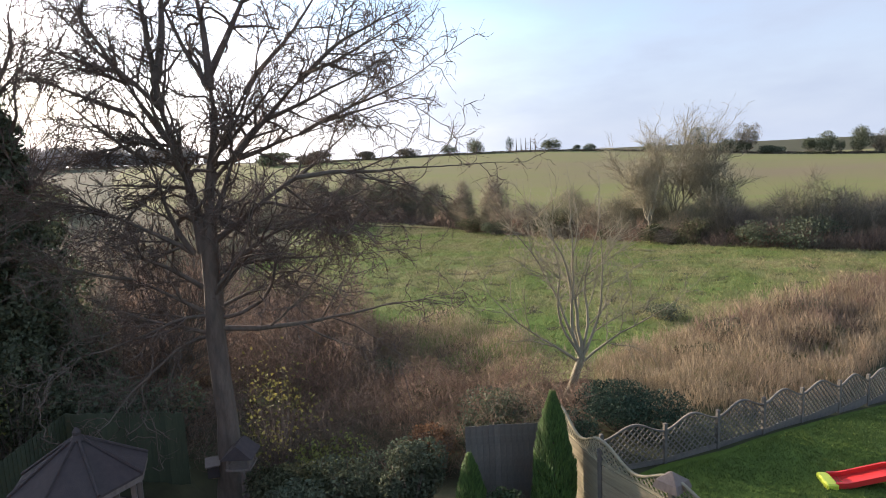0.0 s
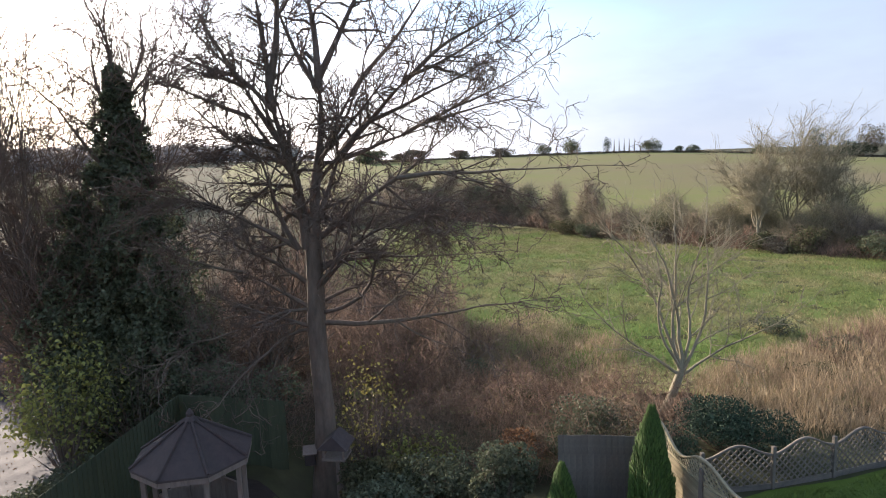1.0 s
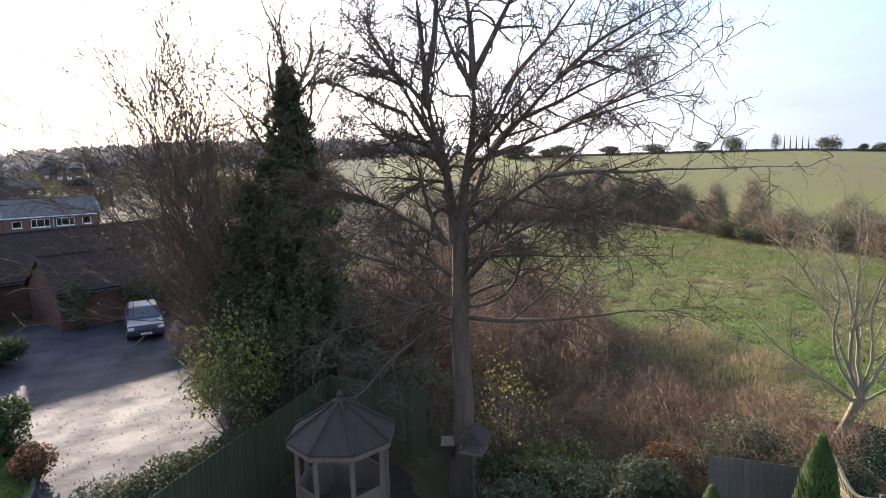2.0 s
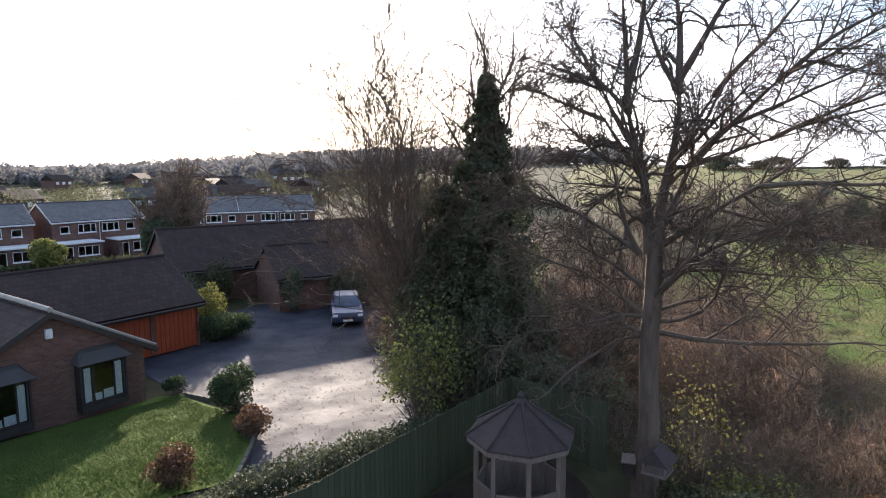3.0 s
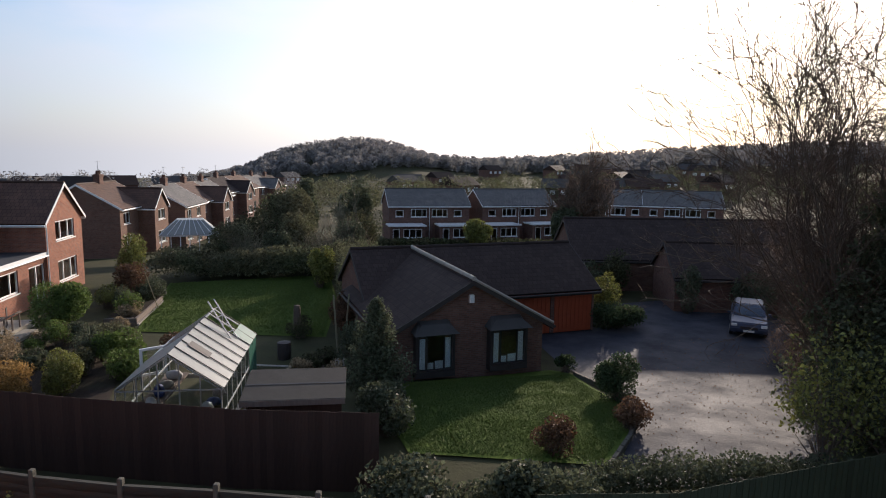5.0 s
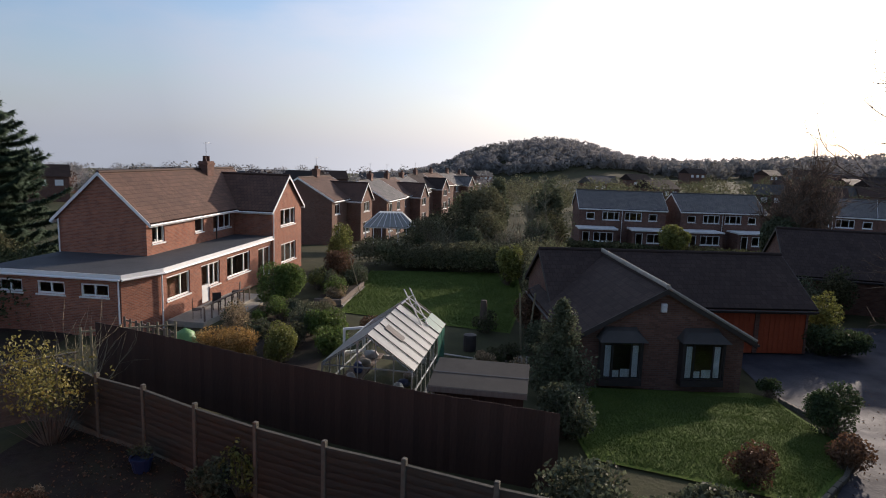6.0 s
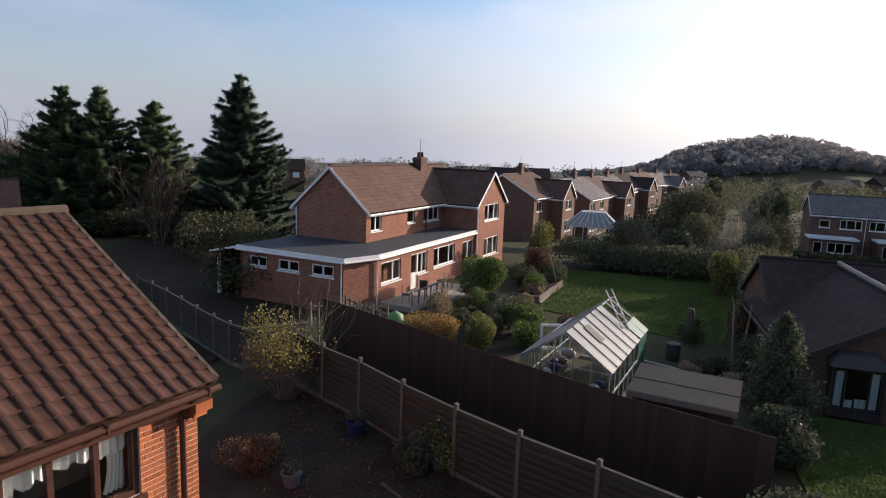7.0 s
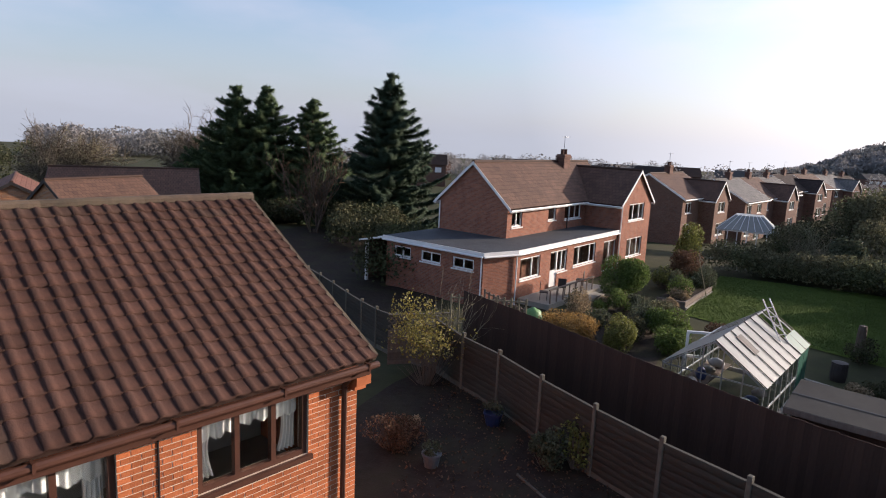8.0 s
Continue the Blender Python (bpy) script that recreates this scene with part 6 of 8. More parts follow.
def shrub(name, at, radii, n, size, leaf, label, seed, category="shrub", stems=True, lumps=8, shell=0.4, group="", bare=0.0):
    """Short stems and a crown of many leaves in uneven lumps."""
    rng = np.random.default_rng(seed)
    s = thing(name, pose(*at), label, category, group)
    h = radii[2]
    C = in_blob(rng, n, (0, 0, h), radii, shell, lumps)
    C = C[C[:, 2] > 0.02 + bare]
    if stems:
        k = 70
        a = rng.uniform(0, 2 * math.pi, k)
        q = rng.uniform(0.2, 0.95, k)
        tip = np.stack([np.cos(a) * radii[0] * q, np.sin(a) * radii[1] * q, rng.uniform(0.5, 2.05, k) * h * (1.1 - 0.35 * q)], 1)
        obj("branchwork", mesh_np("branchwork", *spikes(tip * [0.1, 0.1, 0] - [0, 0, 0.1], tip, 0.016)), M_BARK, s)
    obj("leaves", mesh_np("leaves", *leaf_mesh(rng, C, size)), leaf, s)
    return s


def shrub_at(name, x, y, radii, n, size, leaf, label, seed, **kw):
    return shrub(name, (x, y, gz(x, y)), radii, n, size, leaf, label, seed, **kw)


# shrubs at the foot of the garden
shrub_at("laurel_bush", 13.6, 4.2, (0.9, 1.1, 0.55), 3600, 0.09, M_OLIVE, "olive-brown bush at the end of the garden", 101)
shrub_at("laurel_bush", 14.0, 2.6, (1.0, 1.2, 0.58), 4000, 0.09, M_GREYLEAF, "grey-green evergreen bush at the end of the garden", 102)
shrub_at("grey_shrub", 13.3, 1.15, (0.8, 0.95, 0.85), 5200, 0.09, M_GREYLEAF, "grey-green leafy shrub with pale leaf tips", 103)
shrub_at("grey_shrub", 12.4, 3.4, (0.8, 1.0, 0.5), 3000, 0.09, M_GREYLEAF, "low grey-green shrub at the end of the garden", 104)
shrub_at("low_shrub", 12.2, -0.9, (0.6, 0.6, 0.45), 1800, 0.08, M_LAUREL, "low dark evergreen shrub before a dark fence", 105)
shrub_at("yellow_shrub", 16.2, 4.9, (1.4, 1.5, 1.95), 620, 0.10, M_YELLOWLEAF, "thin tall shrub still holding scattered yellow leaves", 106, shell=0.0, lumps=14)
shrub_at("yellow_shrub", 16.0, 3.5, (0.9, 1.0, 0.75), 900, 0.10, M_LIMELEAF, "low shrub with yellow-green leaves", 107)
shrub_at("orange_shrub", 16.6, 0.9, (0.9, 0.9, 0.6), 1500, 0.09, M_ORANGELEAF, "russet orange shrub in the bramble edge", 108)
shrub_at("orange_shrub", 15.3, -1.0, (0.7, 0.6, 0.5), 1300, 0.08, M_YELLOWLEAF, "low ochre shrub behind a dark fence", 109)
shrub_at("thorn_bush", 16.6, -4.5, (1.2, 1.6, 0.7), 11000, 0.06, M_SPRUCE, "broad very dark green thorn bush by a lattice fence", 110)
shrub_at("thorn_bush", 15.6, -2.7, (0.8, 0.9, 0.6), 4000, 0.06, M_SPRUCE, "dark green bush behind a waved fence", 117)
shrub_at("thorn_bush", 17.3, -0.8, (1.2, 1.3, 0.9), 5000, 0.08, M_IVY, "dark green bush in the bramble edge", 111)
shrub_at("lime_shrub", 14.1, 12.5, (1.4, 1.6, 2.0), 1700, 0.12, M_LIMELEAF, "large shrub with yellow-green leaves beside the drive", 112, shell=0.05, lumps=12)
shrub_at("lime_shrub", 15.6, 11.5, (1.4, 1.6, 1.9), 1300, 0.12, M_OLIVE, "large shrub with dull olive leaves beside the drive", 113, shell=0.05, lumps=12)
shrub_at("dark_shrub", 17.2, 11.2, (1.7, 1.7, 1.6), 6500, 0.12, M_IVY, "dark evergreen shrub below an ivy-clad tree", 114)
shrub_at("dark_shrub", 17.0, 9.0, (1.6, 1.6, 1.3), 5200, 0.11, M_GREYLEAF, "grey-green bramble bush behind the fence", 115)
shrub_at("dark_shrub", 19.2, 16.0, (1.8, 1.8, 2.0), 6500, 0.12, M_IVY, "dark evergreen shrub beside the drive", 116)


def columnar(at, h, r, seed):
    rng = np.random.default_rng(seed)
    c = thing("conifer", pose(*at), "bright green columnar conifer", "conifer")
    n = int(9000 * h / 3)
    z = rng.uniform(0, 1, n) ** 1.15 * h
    prof = np.interp(z / h, [0, 0.12, 0.45, 0.8, 1.0], [0.6, 1.0, 0.95, 0.5, 0.03]) * r
    a = rng.uniform(0, 2 * math.pi, n)
    rr = prof * (0.55 + 0.45 * rng.uniform(0, 1, n) ** 0.4) * (1 + 0.12 * np.sin(5 * a + z * 4))
    base = np.stack([rr * np.cos(a), rr * np.sin(a), z], 1)
    tip = base + np.stack([np.cos(a) * 0.05, np.sin(a) * 0.05, rng.uniform(0.08, 0.2, n)], 1)
    bm = bmesh.new()
    rod(bm, (0, 0, -0.1), (0, 0, h * 0.9), 0.05, 0.01)
    part("trunk", bm, M_BARK, c)
    obj("leaves", mesh_np("leaves", *spikes(base, tip, 0.022)), M_CYPRESS, c)


columnar((12.62, -1.91, 0), 2.65, 0.42, 120)
columnar((12.45, -0.15, 0), 1.45, 0.28, 121)


def spruce(at, h, r, seed, leaf, label, droop=0.12):
    """Whorls of boughs, each with hanging sprays of needles; gaps between the tiers."""
    rng = np.random.default_rng(seed)
    s = thing("spruce", pose(*at), label, "conifer", "tall conifers beside the house")
    bm = bmesh.new()
    rod(bm, (0, 0, -0.3), (0, 0, h + 0.2), 0.28, 0.02)
    part("trunk", bm, M_BARK, s)
    B0, B1, L = [], [], []
    zz = 0.6
    while zz < h - 0.15:
        f = 1 - zz / h
        n = 6 if f > 0.3 else 4
        a0 = rng.uniform(0, 6.28)
        for k in range(n):
            a = a0 + 2 * math.pi * k / n + rng.normal() * 0.2
            ln = (r * f ** 0.85 + 0.10) * rng.uniform(0.38, 1.12)
            d = np.array([math.cos(a), math.sin(a), 0])
            p0 = np.array([0, 0, min(h - 0.1, zz + rng.normal() * 0.22)])
            m_ = int(3 + ln * 9)
            t = np.linspace(0.12, 1, m_)[:, None]
            line = p0 + d * ln * t + np.array([0, 0, 1]) * (0.10 * ln * t - (droop + 0.30) * ln * t * (1 - t) + rng.normal() * 0.10 * ln * t)
            B0.append(line[:-1])
            B1.append(line[1:])
            side = np.array([-d[1], d[0], 0])
            k2 = int(20 * ln) + 8
            tt = rng.uniform(0.15, 1, k2)
            c = np.stack([np.interp(tt, t[:, 0], line[:, j]) for j in range(3)], 1)
            sp = rng.choice([-1, 1], k2)[:, None] * side * (0.14 + 0.24 * (1 - tt[:, None])) * rng.uniform(0.6, 1.4, (k2, 1)) * min(1.6, ln * 0.8 + 0.12)
            L.append((c, c + sp + d * 0.16 * min(1, ln) + np.array([0, 0, -1]) * rng.uniform(-0.10, 0.22, (k2, 1))))
        zz += rng.uniform(0.16, 0.26) + 0.08 * f
    V = [spikes(np.concatenate(B0), np.concatenate(B1), 0.03)]
    base, tip = np.concatenate([a for a, b in L]), np.concatenate([b for a, b in L])
    for k in range(8):
        o = rng.normal(size=base.shape) * 0.15
        V.append(spikes(base + o * 0.3, tip + o, rng.uniform(0.02, 0.048, len(base))))
    obj("foliage", mesh_np("foliage", *merge(*V)), leaf, s)


spruce((-36.4, 47.7, gz(-36, 48) - 0.2), 14.7, 7.8, 130, M_SPRUCE, "tall dark blue-green spruce")
spruce((-55.4, 46.0, gz(-55, 46)), 14.3, 8.6, 131, M_FIR, "tall green fir with drooping tiers", 0.3)
spruce((-53.0, 48.0, gz(-53, 48)), 14.5, 8.0, 132, M_FIR, "tall dense green conifer")
spruce((-49.4, 51.2, gz(-49, 51)), 13.3, 8.0, 133, M_FIR, "tall dense green conifer")

# the thicket between garden and meadow: stems beyond counting
def scatter(rng, n, poly):
    """Points inside a polygon."""
    P = np.array(poly, float)
    out = []
    while len(out) < n:
        q = rng.uniform(P.min(0), P.max(0), (n * 2, 2))
        inside = np.zeros(len(q), bool)
        for (x0, y0), (x1, y1) in zip(P, np.roll(P, -1, 0)):
            hit = ((y0 > q[:, 1]) != (y1 > q[:, 1])) & (q[:, 0] < (x1 - x0) * (q[:, 1] - y0) / (y1 - y0 + 1e-12) + x0)
            inside ^= hit
        out += list(q[inside])
    return np.array(out[:n])


def lumpy(XY, scale, seed=0.0):
    return np.array([noise.noise((x / scale, y / scale, seed)) for x, y in XY])


def thicket(name, poly, n, height, m, label, seed, r=0.012, lean=0.5, curve=True, seg=(0.5, 1.3), lumps=2.2, floor=0.0, amp=1.0):
    rng = np.random.default_rng(seed)
    XY = scatter(rng, n, poly)
    h = height * np.clip(0.62 + 0.95 * amp * lumpy(XY, lumps, seed) + 0.45 * amp * lumpy(XY, lumps * 0.35, seed + 5), 0.1, 1.5)
    z0 = ground_z(XY[:, 0], XY[:, 1]) + floor
    base = np.c_[XY, z0 + rng.uniform(0, 1, n) ** 1.3 * h]
    way = sphere_dirs(rng, n) * lean + [0, 0, 0.75]
    tip = base + unit(way) * rng.uniform(*seg, (n, 1)) * (0.5 + 0.5 * height / 2)
    return obj(name, mesh_np(name, *spikes(base, tip, rng.uniform(0.6, 1.5, n) * r)), m, label=label, category="thicket", kind="stuff")


thicket("bramble_thicket", [(15.6, 7.5), (16.0, 1.5), (15.6, -3.2), (21, -4.6), (25, -1), (30, 3), (36, 8), (37, 16), (25, 18), (20, 20), (17, 16)], 80000, 1.7, M_BROWNTWIG, "tangled brown bramble and bare shrub stems", 201, r=0.008, lean=1.0, seg=(0.22, 0.65))
thicket("brown_scrub", [(22, 3), (31, 4), (38, 9), (40, 22), (27, 26), (21, 22)], 70000, 3.4, M_BROWNTWIG, "tall brown bare scrub beyond the garden", 202, r=0.010, lumps=3, lean=0.9, seg=(0.2, 0.6))
thicket("tall_scrub", [(18.2, 14.4), (20.2, 12.4), (24.5, 13.5), (26.5, 17.5), (24.8, 20.6), (21.2, 18.6)], 70000, 6.2, M_SCRUBTWIG, "tall grey-brown bare scrub beside the drive", 211, r=0.010, lumps=2.4, lean=0.95, seg=(0.25, 0.7), amp=0.8)
thicket("grey_scrub", [(29, 24), (40, 22), (60, 20), (78, 24), (75, 45), (45, 42)], 26000, 4.0, M_GREYTWIG, "grey bare scrub in the valley", 203, r=0.03, lumps=5)
hedge_front = [(110, 26), (99, 7), (92, 0), (76, -10.5), (64, -17.5), (59, -22), (54, -28), (52, -36), (50, -50)]
thicket("field_hedge", hedge_front[:4] + [(86, -6), (102, 6), (110, 14), (122, 32)], 80000, 6.6, M_GREYTWIG, "tall grey-brown bare hedge along the field", 205, r=0.02, lumps=4.5, seg=(0.4, 1.1), amp=0.75, lean=0.8)
thicket("field_hedge", hedge_front[3:] + [(60, -48), (62, -37), (65, -29), (71, -21), (84, -8)], 90000, 5.2, M_GREYTWIG, "tall grey-brown bare hedge along the field", 203, r=0.016, lumps=4.0, seg=(0.35, 0.95), amp=0.8, lean=0.8)
thicket("field_hedge", [(118, 52), (110, 30), (100, 14), (96, 22), (104, 44)], 24000, 5.2, M_GREYTWIG, "tall grey-brown bare hedge along the field", 204, r=0.02, lumps=5, seg=(0.35, 0.9), amp=1.3, lean=0.9)
thicket("hedge_foot", [(x - 3.2, y - 1.0) for x, y in hedge_front] + [(x + 0.5, y) for x, y in hedge_front[::-1]], 26000, 1.5, M_BROWNTWIG, "brown bracken at the foot of the hedge", 206, r=0.025, lumps=2.2, amp=1.6)
hrng = np.random.default_rng(207)
for k_ in range(22):
    f_ = hrng.uniform(0.3, 7.4)
    (xa, ya), (xb, yb) = hedge_front[int(f_)], hedge_front[int(f_) + 1]
    x, y, sz = xa + (xb - xa) * (f_ % 1) + hrng.normal() * 1.6 - 0.6, ya + (yb - ya) * (f_ % 1) + hrng.normal(), hrng.uniform(0.9, 2.0)
    shrub_at("hedge_bush", x, y, (sz * 1.3, sz * 1.3, sz * 0.8), 1500, 0.17, (M_OLIVE, M_GREYTWIG, M_IVY)[k_ % 3], ("olive bush at the foot of a bare hedge", "bare grey-brown bush at the foot of a hedge", "dark green bush at the foot of a bare hedge")[k_ % 3], 720 + k_, shell=0.15, lumps=10)
thicket("reed_bed", [(17.2, -5.6), (21, -4.5), (26, -7), (30, -13), (34, -20), (30, -22), (25, -18), (20.5, -13), (17.6, -8.6)], 34000, 1.1, M_REED, "dry straw-coloured reeds along the lattice fence", 207, r=0.008, lean=0.36, seg=(0.3, 0.75), amp=1.4)
thicket("reed_bed", [(20, 2), (24, -2), (28, -4), (33, 0), (31, 5), (25, 4)], 9000, 0.9, M_REED, "dry straw-coloured reeds in the meadow edge", 208, r=0.009, lean=0.3, seg=(0.3, 0.7))
thicket("meadow_grass", [(22, 8), (32, 14), (58, 18), (98, 20), (90, 0), (62, -18), (52, -32), (38, -34), (30, -22), (24, -8)], 170000, 0.34, M_TUFT, "rough tussocky meadow grass", 209, r=0.016, lean=0.8, seg=(0.2, 0.5), lumps=1.6)
thicket("tall_weeds", [(24, -12), (27, -10), (34, -20), (40, -30), (34, -30), (28, -21)], 9000, 1.2, M_BROWNTWIG, "brown dead weeds between reeds and meadow", 210, r=0.013, lumps=1.5)

for k_, (x, y, sz) in enumerate(((24.5, -9.5, 0.8), (27.2, -12.0, 1.0), (23.0, -12.5, 0.7), (29.5, -16.5, 1.1), (26.4, -15.6, 0.8), (31.0, -10.5, 0.9), (22.2, 1.0, 0.8), (25.6, 3.0, 0.9))):
    shrub_at("weed_clump", x, y, (sz * 1.2, sz * 1.2, sz * 0.55), 1300, 0.09, M_GREYLEAF if k_ % 2 else M_OLIVE, "low grey-green weeds among dry reeds" if k_ % 2 else "low olive weeds among dry reeds", 690 + k_, shell=0.2)


def hedge(name, line, width, height, n, size, leaf, label, seed, kind="stuff", category="hedge", base=0.0):
    """A run of leaves along a line, uneven on top and at the sides."""
    rng = np.random.default_rng(seed)
    P = np.array(line, float)
    s = np.r_[0, np.cumsum(np.hypot(*np.diff(P, axis=0).T))]
    t = rng.uniform(0, s[-1], n)
    x, y = np.interp(t, s, P[:, 0]), np.interp(t, s, P[:, 1])
    a = rng.uniform(0, 2 * math.pi, n)
    rr = rng.uniform(0.3, 1, n) ** 0.5
    k = 1 + 0.45 * lumpy(np.c_[x, y], width * 0.9, seed)
    XY = np.c_[x + np.cos(a) * rr * width / 2 * k, y + np.sin(a) * rr * width / 2 * k]
    z = ground_z(XY[:, 0], XY[:, 1]) + base + height * k * np.sqrt(np.clip(1 - rr ** 2 * 0.75, 0, 1)) * rng.uniform(0.05, 1, n) ** 0.45
    return obj(name, mesh_np(name, *leaf_mesh(rng, np.c_[XY, z], size)), leaf, label=label, category=category, kind=kind)


hedge("front_hedge", [(2.3, 12.1), (5.5, 12.0), (8.2, 12.1), (11.5, 11.4), (13.0, 11.2)], 1.1, 1.15, 16000, 0.09, M_GREYLEAF, "low clipped shrubs with pale leaves along the fence", 301)
hedge("garden_hedge", [(-6.2, 48.0), (-2, 47.6), (2, 47.2), (7, 47.6)], 3.6, 2.4, 26000, 0.17, M_DRYLEAF, "mixed olive and brown hedge across the end of the lawn", 302)
thicket("garden_scrub", [(-3.4, 50), (8, 49), (9, 56), (0, 58), (-3.4, 54)], 6000, 2.6, M_GREYTWIG, "bare brown shrubs behind the lawn", 303, r=0.022, lumps=2.5, amp=1.6)
# raised past the bushes' own height so its shadow falls across the lawn
hedge("garden_hedge", [(5.0, 32), (5.3, 38), (6.0, 47)], 2.2, 3.0, 17000, 0.14, M_DRYLEAF, "olive hedge beside the lawn, heightened to shade it", 304)
for k_, (x, y, rx, rz, leaf_) in enumerate(((6.4, 51.5, 1.6, 2.2, M_GREYLEAF), (-2.6, 53.0, 1.8, 2.0, M_DRYLEAF), (2.2, 53.2, 1.7, 2.3, M_DRYLEAF), (8.2, 54.0, 1.8, 2.4, M_OLIVE), (-0.4, 54.8, 1.9, 2.6, M_OLIVE), (0.9, 50.4, 1.3, 1.7, M_GREYLEAF), (-3.6, 49.5, 1.1, 1.4, M_OLIVE))):
    shrub_at("garden_tree", x, y, (rx, rx, rz), 4200, 0.17, leaf_, "loose rounded grey-green tree behind the lawn" if leaf_ is M_GREYLEAF else "loose rounded olive-brown tree behind the lawn", 600 + k_, category="tree", shell=0.2, lumps=11)
hedge("valley_hedge", [(12, 74), (24, 73), (38, 71), (52, 76)], 4, 1.3, 9000, 0.3, M_OLIVE, "mixed shrubs before the houses in the valley", 305)
hedge("valley_hedge", [(44, 40), (48, 58), (58, 74)], 6, 4.0, 12000, 0.4, M_IVY, "dark shrubs in the valley", 306)
hedge("yard_hedge", [(-30, 36), (-34, 42), (-42, 46), (-50, 45)], 6, 3.2, 16000, 0.26, M_OLIVE, "dark shrubs below the conifers", 307)
hedge("yard_hedge", [(-21.5, 28), (-24, 33), (-28, 38)], 4, 3.0, 11000, 0.2, M_OLIVE, "dark shrubs beside the yard", 308)
shrub_at("round_tree", 2.3, 57.6, (2.9, 2.7, 3.2), 18000, 0.2, M_DRYLEAF, "broad olive round-headed tree behind the lawn", 310, category="tree", lumps=12)
shrub_at("tall_conifer", 4.5, 73.8, (1.3, 1.3, 4.2), 5000, 0.3, M_IVY, "dark square-topped conifer in the valley", 309, category="conifer", lumps=12, shell=0.6)
stem_fan((8.4, 64.4, gz(8.4, 64.4)), 6, 4.6, 608, M_PALEBARK, M_PALETWIG, "thin bare birch in the valley", lean=0.2, radius=0.06, depth=2, kids=(5, 7), twig_r=0.025)
shrub_at("round_tree", 9.0, 66.0, (2.0, 2.0, 3.8), 8000, 0.28, M_GREYLEAF, "upright grey-green tree in the valley", 311, category="tree")
shrub_at("dark_tree", 33.6, 67.1, (1.6, 1.6, 3.0), 6000, 0.28, M_IVY, "dark upright evergreen beside a round-headed tree", 61, category="tree")
shrub_at("dark_tree", 32.6, 64.5, (2.0, 2.0, 2.7), 9000, 0.28, M_IVY, "dark rounded evergreen before brown houses", 312, category="tree")
shrub_at("lime_shrub", 3.5, 42.4, (1.0, 1.0, 1.5), 5200, 0.16, M_LIMELEAF, "bright yellow-green upright shrub beside the lawn", 313)
shrub_at("round_bush", 24.5, 71.5, (2.0, 2.0, 1.8), 4200, 0.28, M_LIMELEAF, "round green garden bush before brown houses", 314)

# the bungalow's garden
def loose_conifer(at, h, r, seed):
    """A ragged cone of upswept sprays round a stem."""
    rng = np.random.default_rng(seed)
    c = thing("conifer", pose(*at), "tall loose grey-green conifer beside the bungalow", "conifer")
    n = 1500
    f = rng.uniform(0, 1, n) ** 1.25
    a = rng.uniform(0, 2 * math.pi, n)
    reach = r * (1 - f) ** 0.75 * rng.uniform(0.45, 1.15, n) * (1 + 0.22 * np.sin(3 * a + f * 9)) + 0.04
    tip = np.stack([reach * np.cos(a), reach * np.sin(a), f * h * 0.96 + 0.12 + reach * 0.35], 1)
    base = np.stack([reach * 0.3 * np.cos(a), reach * 0.3 * np.sin(a), f * h * 0.94], 1)
    C = np.repeat(base, 9, 0) + np.repeat(tip - base, 9, 0) * rng.uniform(0.25, 1.08, (n * 9, 1)) + rng.normal(size=(n * 9, 3)) * 0.05
    bm = bmesh.new()
    rod(bm, (0, 0, -0.1), (0, 0, h), 0.07, 0.01)
    part("trunk", bm, M_BARK, c)
    obj("branchwork", mesh_np("branchwork", *spikes(base, tip, 0.008)), M_BARK, c)
    obj("leaves", mesh_np("leaves", *leaf_mesh(rng, C, 0.10, 0.35)), mat("conifer_sprays", (0.15, 0.165, 0.10), (0.08, 0.095, 0.055), scale=1.5, rough=0.7, bump=0, island=0.45, spec=0.1, leaf=0.3), c)


loose_conifer((3.6, 20.5, gz(3.6, 20.5)), 3.4, 1.15, 320)
shrub_at("round_bush", 11.75, 18.6, (0.85, 0.85, 0.9), 5000, 0.09, M_LAUREL, "rounded dark evergreen bush at the lawn's edge", 321)
shrub_at("brown_bush", 7.4, 14.7, (0.65, 0.6, 0.5), 2600, 0.08, M_RUSTLEAF, "rust-brown leaved bush at the lawn's edge", 322)
shrub_at("low_shrub", 10.3, 15.6, (0.6, 0.6, 0.5), 1800, 0.09, M_RUSTLEAF, "low brown bush beside the drive", 323)
shrub_at("low_shrub", 11.9, 23.0, (0.5, 0.4, 0.4), 1200, 0.08, M_LAUREL, "low green bush at the bungalow's corner", 324)
shrub_at("island_shrub", 17.6, 29.2, (1.8, 1.5, 0.85), 7500, 0.11, M_LAUREL, "clipped dark green shrubs on a stone island in the drive", 325)
shrub_at("island_shrub", 17.8, 30.2, (0.8, 0.8, 1.5), 2600, 0.12, M_LIMELEAF, "taller light green shrub on the island in the drive", 326)
shrub_at("dark_shrub", 21.6, 36.6, (1.6, 1.0, 1.6), 5000, 0.13, M_OLIVE, "olive-brown shrub before the long bungalow", 380, shell=0.2)
shrub_at("dark_shrub", 20.0, 35.6, (1.0, 0.9, 1.3), 3400, 0.13, M_IVY, "dark green shrub before the long bungalow", 381, shell=0.2)
shrub_at("dark_shrub", 23.6, 31.0, (0.9, 0.8, 1.5), 3600, 0.12, M_IVY, "dark climbing shrub at the garage corner", 382, shell=0.2)
shrub_at("climber", 27.0, 29.4, (2.4, 0.8, 1.6), 6500, 0.13, M_IVY, "dark climbing plants over the garage wall", 327)
shrub_at("lawn_shrub", 3.2, 16.8, (0.8, 0.9, 0.8), 3400, 0.1, M_IVY, "dark shrub between lawn and fence", 328)
